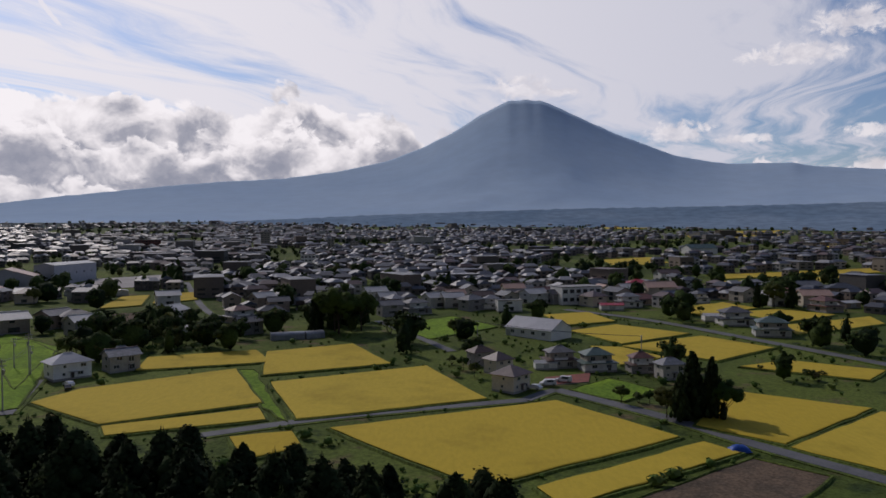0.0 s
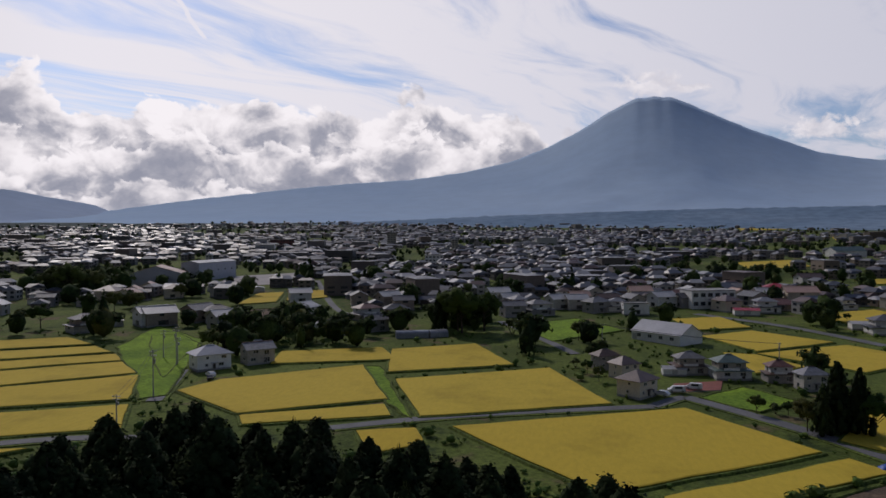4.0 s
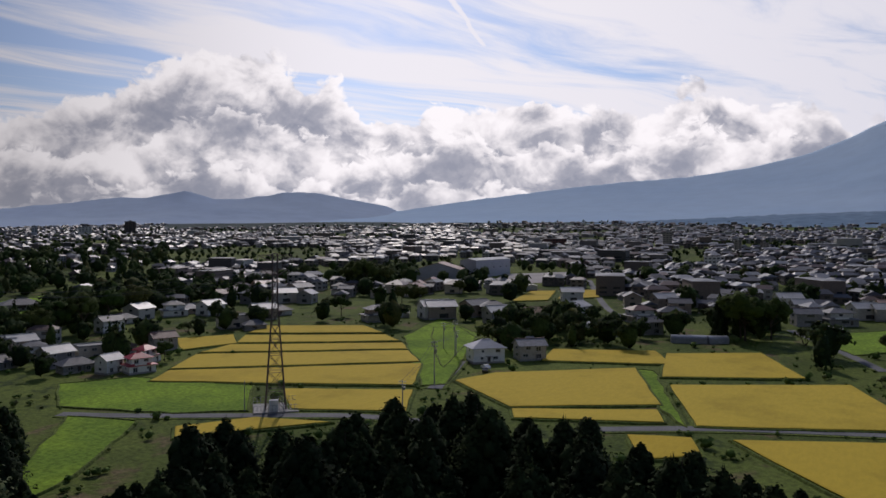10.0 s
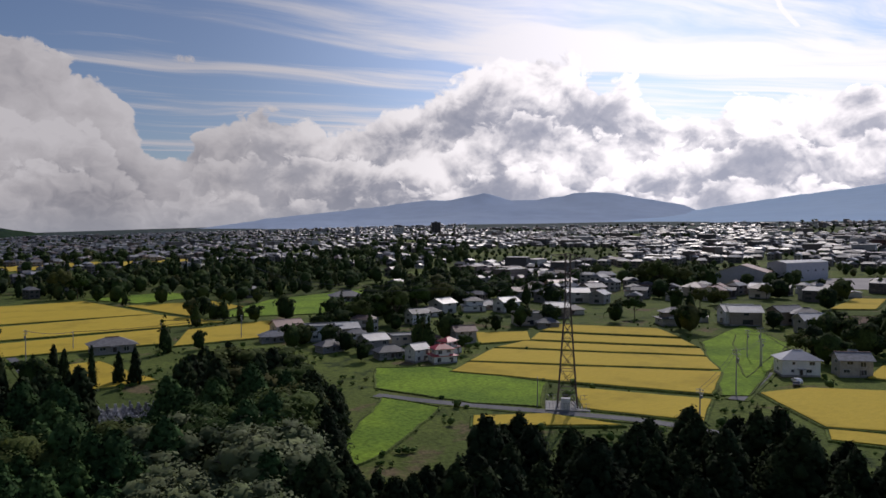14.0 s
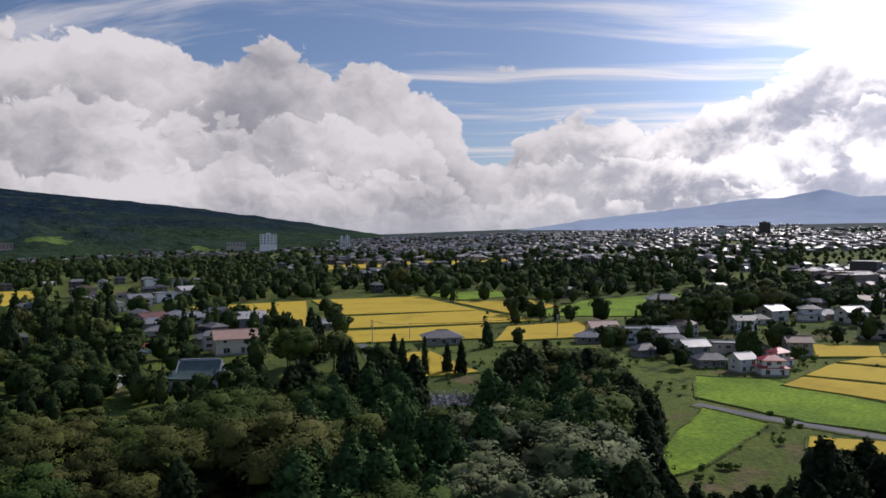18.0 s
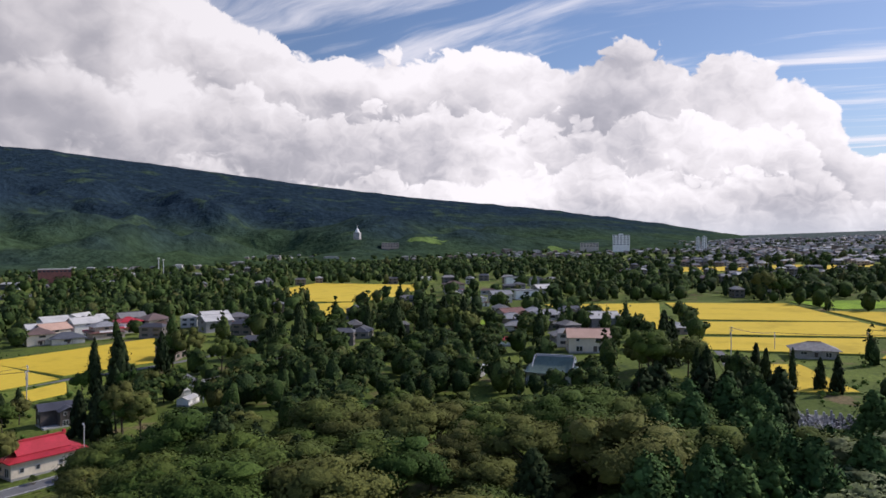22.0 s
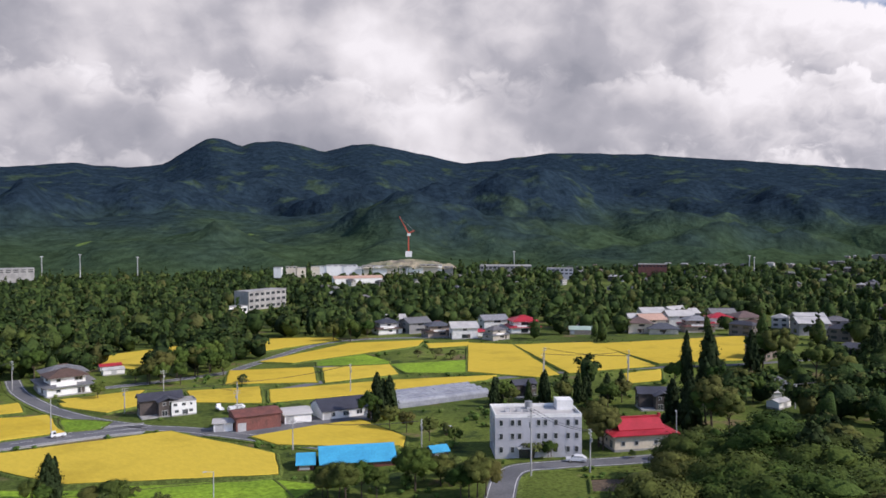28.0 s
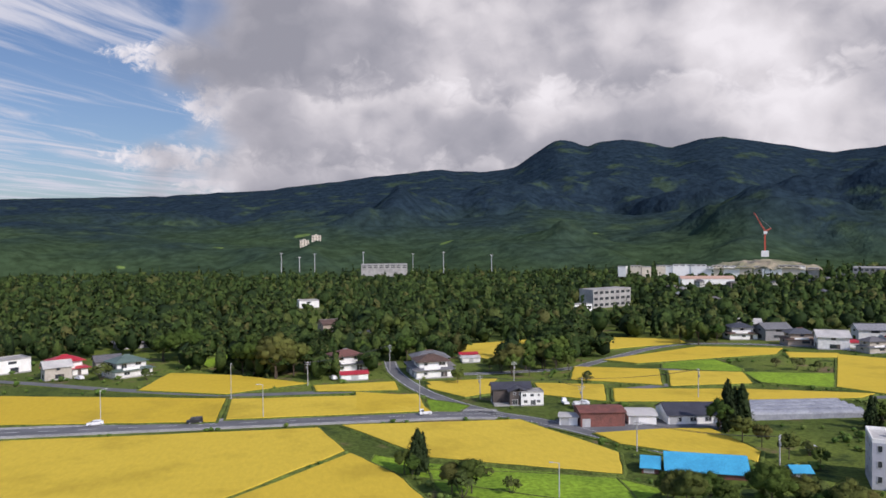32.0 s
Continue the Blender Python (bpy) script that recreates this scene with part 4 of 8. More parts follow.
lane(5.5, (-31.6, -329.7), (-30.8, -298.1), (-34.9, -261.3), (-42.2, -234.9), (-52.0, -214.5))
lane(5.5, (-52.0, -214.5), (-62.0, -202.3), (-71.5, -184.0), (-81.3, -165.9), (-88.0, -157.4))
lane(5.5, (-36.5, -289.4), (-69.7, -287.3), (-100.9, -290.4), (-118.5, -304.8), (-176.4, -347.7), (-224.7, -328.2), (-247.5, -294.3))
lane(6.0, (-87.9, -106.8), (-103.5, -121.0), (-114.3, -118.6), (-127.3, -111.8), (-141.9, -105.6))
lane(4.0, (-170.5, -209.9), (-194.1, -205.1), (-230.8, -188.4), (-261.0, -171.1), (-294.8, -158.4))
lane(4.5, (-135.9, -281.5), (-141.6, -254.0), (-103.9, -241.7))
lane(3.0, (-336.6, 14.1), (-327.0, 43.3), (-268.5, 43.8))

# ---- trees ----
def fast_mesh(name, verts, quads, mat, normals=None):
    """A mesh of quads from arrays."""
    me = bpy.data.meshes.new(name)
    verts, quads = np.asarray(verts, np.float32), np.asarray(quads, np.int32)
    me.vertices.add(len(verts))
    me.vertices.foreach_set("co", verts.ravel())
    me.loops.add(quads.size)
    me.loops.foreach_set("vertex_index", quads.ravel())
    me.polygons.add(len(quads))
    me.polygons.foreach_set("loop_start", np.arange(0, quads.size, 4, dtype=np.int32))
    me.materials.append(mat)
    me.polygons.foreach_set("use_smooth", np.ones(len(quads), bool))
    me.update(calc_edges=True)
    if normals is not None:
        me.normals_split_custom_set_from_vertices(normals)
    return me


def sprays(rng, centres, normals, size, droop=0.0):
    """Small bent leaf sprays at the centres, facing roughly along the normals."""
    n = len(centres)
    nn = normals + rng.normal(0, 0.45, (n, 3))
    nn /= np.linalg.norm(nn, axis=1)[:, None] + 1e-9
    u = np.cross(nn, rng.normal(0, 1, (n, 3)))
    u /= np.linalg.norm(u, axis=1)[:, None] + 1e-9
    v = np.cross(nn, u)
    s = size * rng.uniform(0.6, 1.35, (n, 1))
    a = s * rng.uniform(0.5, 1.0, (n, 1))
    bend = nn * s * rng.uniform(-0.35, 0.15, (n, 1))
    p = [centres - u * s * 0.5, centres - v * a * 0.5 + bend, centres + u * s * 0.5, centres + v * a * 0.5 + bend]
    verts = np.stack(p, 1).reshape(-1, 3)
    verts[:, 2] -= droop * np.repeat(s[:, 0], 4)
    return verts, np.arange(4 * n).reshape(-1, 4)


def facing(nn):
    """Leaf normals that follow the round of the crown, one for each vertex of the sprays."""
    n = nn / (np.linalg.norm(nn, axis=1)[:, None] + 1e-9)
    return np.repeat(n, 4, 0)


def core(centre, radii, nu=9, nv=5, taper=0.0, rng=None):
    """A lumpy closed core that fills a crown or a clump: vertices, quads and facings."""
    u = np.linspace(0, 2 * math.pi, nu, endpoint=False)
    v = np.linspace(-0.5 * math.pi + 0.05, 0.5 * math.pi - 0.05, nv)
    uu, vv = np.meshgrid(u, v)
    d = np.stack([np.cos(uu) * np.cos(vv), np.sin(uu) * np.cos(vv), np.sin(vv)], -1)
    k = 1 + (rng.normal(0, 0.15, uu.shape) if rng is not None else 0)
    t = 1 - taper * (0.5 + 0.5 * np.sin(vv))
    p = d * np.asarray(radii) * k[..., None]
    p[..., :2] *= t[..., None]
    i, j = np.meshgrid(np.arange(nu), np.arange(nv - 1))
    q = np.stack([j * nu + i, j * nu + (i + 1) % nu, (j + 1) * nu + (i + 1) % nu, (j + 1) * nu + i], -1).reshape(-1, 4)
    return p.reshape(-1, 3) + np.asarray(centre), q, d.reshape(-1, 3)


def gather(*pieces):
    """Joins (vertices, quads, facings)."""
    vs, qs, ns, n = [], [], [], 0
    for v, q, f in pieces:
        vs.append(v)
        qs.append(q + n)
        ns.append(f)
        n += len(v)
    return np.concatenate(vs), np.concatenate(qs), np.concatenate(ns)


def conifer_points(rng, h, r, n, base=0.08, round_top=0.62):
    """Places and facings of sprays on the boughs of a conifer with an uneven outline."""
    boughs = max(8, n // 7)
    t = base + (1 - base) * rng.random(boughs) ** 0.85
    ang = rng.uniform(0, 2 * math.pi, boughs)
    lobe = 1 + 0.22 * np.sin(ang * 3 + t * 19 + rng.uniform(0, 6)) + rng.normal(0, 0.14, boughs)
    reach = r * np.clip((1 - t) / (1 - base), 0.02, 1) ** round_top * lobe
    k = rng.random((boughs, 7)) ** 0.6
    out = reach[:, None] * (0.25 + 0.8 * k)
    x, y = out * np.cos(ang)[:, None], out * np.sin(ang)[:, None]
    z = (t * h)[:, None] - 0.22 * out + rng.normal(0, 0.18, k.shape)
    c = np.stack([x, y, z], -1).reshape(-1, 3)
    c[:, :2] += rng.normal(0, 0.05 * r, (len(c), 2))
    nn = np.stack([np.cos(ang)[:, None] + 0 * k, np.sin(ang)[:, None] + 0 * k, 0.55 + 0 * k], -1).reshape(-1, 3)
    return c, nn


def broad_points(rng, h, r, n, lumps=34, base=0.22):
    """Places and facings of sprays on the leaf clumps of a spreading crown."""
    mid, half = h * (1 + base) / 2, h * (1 - base) / 2
    d = rng.normal(0, 1, (lumps, 3))
    d[:, 2] = np.abs(d[:, 2]) * 0.9 - 0.35
    d /= np.linalg.norm(d, axis=1)[:, None]
    far = rng.uniform(0.5, 0.85, (lumps, 1))
    c = d * far * np.array([r, r, half])
    c[:, 2] += mid
    size = rng.uniform(0.22, 0.42, lumps) * r
    per = n // lumps
    e = rng.normal(0, 1, (lumps, per, 3))
    e /= np.linalg.norm(e, axis=2)[:, :, None]
    e[:, :, 2] = np.where(e[:, :, 2] < -0.35, -e[:, :, 2], e[:, :, 2])
    p = c[:, None] + e * size[:, None, None] * rng.uniform(0.78, 1.15, (lumps, per, 1)) * np.array([1, 1, 0.8])
    broad_points.lumps = [(c[k], size[k]) for k in range(lumps)]
    return p.reshape(-1, 3), (e * 0.75 + 0.6 * d[:, None] + np.array([0, 0, 0.3])).reshape(-1, 3)


def tree(name, kind, h, r, mat, label, seed, n=1500, size=0.6):
    """One tree with a tapered trunk, limbs and a crown."""
    rng = np.random.default_rng(seed)
    ob = new(name)
    ob.empty_display_size = 0.3
    tagged(ob, label=label, category="tree")
    s = Shape()
    lean = rng.normal(0, 0.02, 2)
    top = h * (0.93 if kind == "cedar" else 0.62)
    segs = 5
    for k in range(segs):
        a, b = k / segs, (k + 1) / segs
        rr = 0.024 * h
        s.beam((lean[0] * a * h, lean[1] * a * h, a * top - (0.6 if k == 0 else 0)), (lean[0] * b * h, lean[1] * b * h, b * top), rr * (1 - 0.85 * a), rr * (1 - 0.85 * b), 7)
    if kind == "cedar":
        c, nn = conifer_points(rng, h, r, n)
    else:
        c, nn = broad_points(rng, h, r, n)
        for k in range(6):
            a = rng.uniform(0, 2 * math.pi)
            z0 = h * rng.uniform(0.25, 0.45)
            s.beam((0, 0, z0), (0.65 * r * math.cos(a), 0.65 * r * math.sin(a), z0 + h * rng.uniform(0.18, 0.35)), 0.010 * h, 0.004 * h, 5)
    t = part("trunk", s, BARK, ob)
    v, q = sprays(rng, c, nn, size, 0.1)
    if kind == "cedar":
        cores = [core((0, 0, h * 0.48), (r * 0.7, r * 0.7, h * 0.42), 10, 7, 0.7, rng)]
        for k in range(44):                  # clumps of boughs
            b = 0.08 + 0.88 * k / 44
            a, reach = 2.4 * k + rng.uniform(-0.5, 0.5), r * (1 - b) ** 0.6 * rng.uniform(0.5, 0.85)
            g = r * rng.uniform(0.16, 0.3) * (1.1 - 0.5 * b)
            cores.append(core((reach * math.cos(a), reach * math.sin(a), b * h), (g, g, g * 1.5), 7, 5, 0.6, rng))
    else:
        cores = [core(a, (b * 0.64, b * 0.64, b * 0.56), 8, 5, 0, rng) for a, b in broad_points.lumps]
        cores = [(a, b, 0.6 * c + 0.7 * (a - np.array([0, 0, h * 0.6])) / (0.5 * h)) for a, b, c in cores]
    v, q, f = gather((v, q, facing(nn)), *cores)
    crown = new("crown", fast_mesh("crown", v, q, mat, f))
    crown.parent = ob
    return ob


def shrub(name, r, mat, label, seed, n=420, size=0.38):
    rng = np.random.default_rng(seed)
    ob = new(name)
    tagged(ob, label=label, category="shrub")
    s = Shape()
    for k in range(5):
        a = k * 1.26 + seed
        s.beam((0, 0, -0.3), (0.5 * r * math.cos(a), 0.5 * r * math.sin(a), r * 0.8), 0.06, 0.02, 5)
    part("stem", s, BARK, ob)
    c, nn = broad_points(rng, 1.7 * r, r, n, 10, 0.02)
    v, q = sprays(rng, c, nn, size)
    foliage = new("foliage", fast_mesh("foliage", v, q, mat, facing(nn)))
    foliage.parent = ob
    return ob


CEDARS = [tree("cedar_tree", "cedar", 10, 2.5 + 0.35 * (k % 3), CEDAR, "tall dark green cedar with a ragged conical crown", 11 + k, 2200, 0.34) for k in range(5)]
SLIM = [tree("cypress_tree", "cedar", 10, 1.55, CEDAR, "slender dark green cypress", 31 + k, 900, 0.34) for k in range(3)]
BROADS = [tree("broadleaf_tree", "broad", 10, 4.1 + 0.4 * (k % 3), BROAD, "spreading green broadleaf tree in full leaf", 51 + k, 4200, 0.27) for k in range(6)]
PALES = [tree("silver_leaved_tree", "broad", 10, 4.0, PALE_LEAF, "pale silvery green tree with a loose open crown", 71 + k, 1800, 0.32) for k in range(2)]
SHRUBS = [shrub("shrub", 1.6, BUSH, "low rounded green shrub", 81 + k) for k in range(4)]
STANDS = [tree("plantation_cypress", "cedar", 10, 2.7, PLANTATION, "mid-green plantation cypress with a dense rounded top", 121 + k, 2200, 0.32) for k in range(4)]
MID_C = [tree("cedar_tree", "cedar", 10, 2.7, CEDAR, "dark green cedar with a conical crown", 91 + k, 600, 0.5) for k in range(3)]
MID_B = [tree("broadleaf_tree", "broad", 10, 4.3, BROAD, "green broadleaf tree with a rounded crown", 101 + k, 800, 0.46) for k in range(4)]
KINDS = {"c": CEDARS, "s": SLIM, "b": BROADS, "p": PALES, "u": SHRUBS, "mc": MID_C, "mb": MID_B, "h": STANDS}
GROUPS = {"c": "cedars", "s": "cypresses", "b": "broadleaf trees", "p": "silver-leaved trees", "u": "shrubs", "mc": "cedars", "mb": "broadleaf trees", "h": "plantation cypresses"}
used, pick = set(), random.Random(5)


def plant(kind, x, y, h, wide=1.0):
    """A tree of height h at x, y: the first of each shape is the original, the rest are copies."""
    if kind in ("c", "b") and math.hypot(x, y) > 165:
        kind = "m" + kind          # the further trees have coarser crowns
    src = pick.choice(KINDS[kind])
    k = h / (2.7 if kind == "u" else 10.0)
    m = pose(x, y, terrain(x, y) - 0.05, 0, 0, pick.uniform(0, 360)) @ Matrix.Diagonal((k * wide * pick.uniform(0.9, 1.1), k * wide * pick.uniform(0.9, 1.1), k, 1))
    if src not in used:
        used.add(src)
        src.matrix_basis = m
        tagged(src, group=GROUPS[kind])
        return src
    ob = copy_thing(src, Matrix.Identity(4))
    ob.matrix_basis = m
    return ob


def inside(x, y, pts):
    hit = False
    for (x0, y0), (x1, y1) in zip(pts, pts[1:] + pts[:1]):
        if (y0 > y) != (y1 > y) and x < x0 + (x1 - x0) * (y - y0) / (y1 - y0):
            hit = not hit
    return hit


BOXES = [(min(p[0] for p in f), max(p[0] for p in f), min(p[1] for p in f), max(p[1] for p in f), f) for f in FIELDS]
LANE_PTS = np.array([(p[0], p[1], w / 2) for w, line in LANES for a, b in zip(line, line[1:]) for p in [a + (b - a) * i / 4 for i in range(4)]])
SPOTS = []          # footprints of buildings and other things: x, y, radius


def free(x, y, room=0.0):
    """Whether no field, road or building lies here."""
    for x0, x1, y0, y1, f in BOXES:
        if x0 - room < x < x1 + room and y0 - room < y < y1 + room:
            if inside(x, y, f) or (room and any(inside(x + room * c, y + room * s, f) for c, s in ((1, 0), (-1, 0), (0, 1), (0, -1)))):
                return False
    if (np.hypot(LANE_PTS[:, 0] - x, LANE_PTS[:, 1] - y) < LANE_PTS[:, 2] + room + 0.5).any():
        return False
    return all((x - a) ** 2 + (y - b) ** 2 > (c + room) ** 2 for a, b, c in SPOTS)



# ---- houses ----
LITE = [False]      # far houses carry plainer windows


def window(parent, x, y, z, wide, high, face, mat=None):
    """A framed window on a wall. face: the wall's outward way, one of 'x-', 'x+', 'y-', 'y+'."""
    sx, sy = {"x-": (-1, 0), "x+": (1, 0), "y-": (0, -1), "y+": (0, 1)}[face]
    def slab_(shape, w, h, d0, d1):
        if sx:
            a, b = sorted((x + sx * d0, x + sx * d1))
            shape.box(a, y - w / 2, z - h / 2, b, y + w / 2, z + h / 2)
        else:
            a, b = sorted((y + sy * d0, y + sy * d1))
            shape.box(x - w / 2, a, z - h / 2, x + w / 2, b, z + h / 2)
    f = Shape()
    t = 0.07
    for dz in (-1, 1):
        zz = z + dz * (high / 2)
        if sx:
            a, b = sorted((x - sx * 0.05, x + sx * 0.09))
            f.box(a, y - wide / 2 - t, zz - t, b, y + wide / 2 + t, zz + t)
        else:
            a, b = sorted((y - sy * 0.05, y + sy * 0.09))
            f.box(x - wide / 2 - t, a, zz - t, x + wide / 2 + t, b, zz + t)
    for dw in (-1, 0, 1) if wide > 1.3 else (-1, 1):
        ww = dw * wide / 2
        if sx:
            a, b = sorted((x - sx * 0.05, x + sx * 0.085))
            f.box(a, y + ww - t * 0.7, z - high / 2, b, y + ww + t * 0.7, z + high / 2)
        else:
            a, b = sorted((y - sy * 0.05, y + sy * 0.085))
            f.box(x + ww - t * 0.7, a, z - high / 2, x + ww + t * 0.7, b, z + high / 2)
    if LITE[0]:
        p = Shape()
        slab_(p, wide * 1.5, high, -0.04, 0.05)
        return part("window", p, GLASS, parent)
    win = part("window", f, FRAME, parent)
    p = Shape()
    slab_(p, wide, high, -0.04, 0.03)
    pane = part("pane", p, mat or GLASS, win)
    return win


def dress(ob, x0, y0, x1, y1, z, seed, sides=("y-", "y+", "x-", "x+"), each=2):
    rng = random.Random(seed)
    if LITE[0]:
        each = 1
    for s in sides:
        n = each if s[0] == "y" else max(1, each - 1)
        for k in range(n):
            t = (k + 0.5) / n + rng.uniform(-0.06, 0.06)
            w, h = rng.choice([(1.7, 1.2), (1.6, 1.9), (0.9, 1.0)])
            zz = z + (1.0 if h > 1.5 else 1.45)
            if s[0] == "y":
                window(ob, x0 + (x1 - x0) * t, y0 if s == "y-" else y1, zz, w, h, s)
            else:
                window(ob, x0 if s == "x-" else x1, y0 + (y1 - y0) * t, zz, w, h, s)


def house(plan, w, d, wall, roof, label, seed, storeys=2):
    """A dwelling of one of a few plans, w along x and d along y, standing on its base."""
    rng = random.Random(seed)
    ob = new("house")
    ob.empty_display_size = 1.0
    tagged(ob, label=label, category="house")
    x, y = w / 2, d / 2
    base = Shape().box(-x - 0.05, -y - 0.05, -1.2, x + 0.05, y + 0.05, 0.35)
    part("base", base, CONCRETE, ob)
    if plan == "gable":
        h = 2.9 * storeys
        g = Shape().box(-x, -y, 0.35, x, y, h)
        g.add([(-x, -y, h), (-x, y, h), (-x, 0, h + 0.56 * y), (-x + 0.01, 0, h)], [(0, 2, 1)])
        g.add([(x, -y, h), (x, y, h), (x, 0, h + 0.56 * y)], [(0, 1, 2)])
        part("wall", g, wall, ob)
        r = part("roof", Shape().gable(-x, -y, x, y, h + 0.12, 0.6 * y, 0.6), roof, ob)
        part("ridge_cap", Shape().box(-x - 0.62, -0.15, h + 0.6 * y + 0.05, x + 0.62, 0.15, h + 0.6 * y + 0.28), roof, r)
        for s in range(storeys):
            dress(ob, -x, -y, x, y, 0.4 + 2.85 * s, seed + s)
        part("door", Shape().box(x * 0.2, -y - 0.06, 0.35, x * 0.2 + 0.95, -y + 0.02, 2.4), DARK_WALL, ob)
    elif plan == "step":
        h1, h2 = 3.0, 5.8
        part("wall", Shape().box(-x, -y, 0.35, x, y, h1), wall, ob)
        u0, u1, v0, v1 = -x * 0.75, x * 0.8, -y * 0.6, y * 0.9
        part("upper_wall", Shape().box(u0, v0, h1, u1, v1, h2), wall, ob)
        part("lower_roof", Shape().hip(-x, -y, x, y, h1 + 0.1, 1.1, 0.7), roof, ob)
        r = part("roof", Shape().hip(u0, v0, u1, v1, h2 + 0.1, 0.6 * (v1 - v0) / 2 + 0.3, 0.8), roof, ob)
        c = (v0 + v1) / 2
        part("ridge_cap", Shape().box(u0 + (v1 - v0) / 2, c - 0.15, h2 + 0.6 * (v1 - v0) / 2 + 0.28, u1 - (v1 - v0) / 2, c + 0.15, h2 + 0.6 * (v1 - v0) / 2 + 0.6), roof, r)
        dress(ob, -x, -y, x, y, 0.4, seed)
        dress(ob, u0, v0, u1, v1, 3.4, seed + 1)
        b = Shape().box(-x * 0.6, -y - 0.2, 3.05, x * 0.3, v0, 3.2).box(-x * 0.6, -y - 0.2, 3.2, x * 0.3, -y - 0.12, 4.1)
        part("balcony", b, WHITE_WALL, ob)
        part("door", Shape().box(x * 0.45, -y - 0.06, 0.35, x * 0.45 + 0.95, -y + 0.02, 2.4), DARK_WALL, ob)
    elif plan == "hip":
        h = 2.9 * storeys
        part("wall", Shape().box(-x, -y, 0.35, x, y, h), wall, ob)
        r = part("roof", Shape().hip(-x, -y, x, y, h + 0.15, 0.62 * y + 0.3, 0.9), roof, ob)
        if x > y + 1:
            part("ridge_cap", Shape().box(-x + y, -0.16, h + 0.62 * y + 0.33, x - y, 0.16, h + 0.62 * y + 0.62), roof, r)
        for s in range(storeys):
            dress(ob, -x, -y, x, y, 0.4 + 2.85 * s, seed + s)
        part("porch", Shape().box(-1.3, -y - 1.5, 2.55, 1.3, -y, 2.72).box(-1.2, -y - 1.4, 0, -1.05, -y - 1.25, 2.55).box(1.05, -y - 1.4, 0, 1.2, -y - 1.25, 2.55), roof, ob)
        part("door", Shape().box(-0.5, -y - 0.06, 0.35, 0.5, -y + 0.02, 2.4), DARK_WALL, ob)
    elif plan == "ell":
        h = 2.9 * storeys
        part("wall", Shape().box(-x, -y * 0.2, 0.35, x, y, h), wall, ob)
        part("wing_wall", Shape().box(-x * 0.2, -y, 0.35, x * 0.7, -y * 0.2, h - 0.4), wall, ob)
        r = part("roof", Shape().gable(-x, -y * 0.2, x, y, h + 0.12, 0.42 * y * 0.6 + 0.6, 0.6), roof, ob)
        s2 = Shape()
        g = Shape().gable(-y, -x * 0.2, 0.35 * y, x * 0.7, h - 0.3, 1.2, 0.5)
        s2.add([(b, a, c) for a, b, c in g.v], [f[::-1] for f in g.f])
        part("wing_roof", s2, roof, ob)
        for s in range(storeys):
            dress(ob, -x, -y * 0.2, x, y, 0.4 + 2.85 * s, seed + s, ("y+", "x-", "x+"))
            dress(ob, -x * 0.2, -y, x * 0.7, -y * 0.2, 0.3 + 2.8 * s, seed + 7 + s, ("y-",))
        part("door", Shape().box(-x * 0.75, -y * 0.2 - 0.06, 0.35, -x * 0.75 + 0.95, -y * 0.2 + 0.02, 2.4), DARK_WALL, ob)
    elif plan == "flat":
        h = 2.9 * storeys
        part("wall", Shape().box(-x, -y, 0.35, x, y, h), wall, ob)
        q = Shape().box(-x - 0.12, -y - 0.12, h, x + 0.12, y + 0.12, h + 0.15)
        for a in ((-x, -y, x, -y + 0.2), (-x, y - 0.2, x, y), (-x, -y + 0.2, -x + 0.2, y - 0.2), (x - 0.2, -y + 0.2, x, y - 0.2)):
            q.box(a[0], a[1], h + 0.15, a[2], a[3], h + 0.65)
        part("roof", q, roof, ob)
        for s in range(storeys):
            dress(ob, -x, -y, x, y, 0.4 + 2.85 * s, seed + s, each=3)
        part("door", Shape().box(0, -y - 0.06, 0.35, 1.6, -y + 0.02, 2.5), GLASS, ob)
    else:                                   # a plain shed
        h = 2.6
        g = Shape().box(-x, -y, 0.2, x, y, h)
        g.add([(-x, -y, h), (-x, y, h), (-x, 0, h + 0.3 * y)], [(0, 2, 1)]).add([(x, -y, h), (x, y, h), (x, 0, h + 0.3 * y)], [(0, 1, 2)])
        part("wall", g, wall, ob)
        part("roof", Shape().gable(-x, -y, x, y, h + 0.1, 0.33 * y, 0.35, 0.1), roof, ob)
        part("door", Shape().box(-1.2, -y - 0.06, 0.2, 1.2, -y + 0.02, 2.3), FRAME, ob)
    return ob


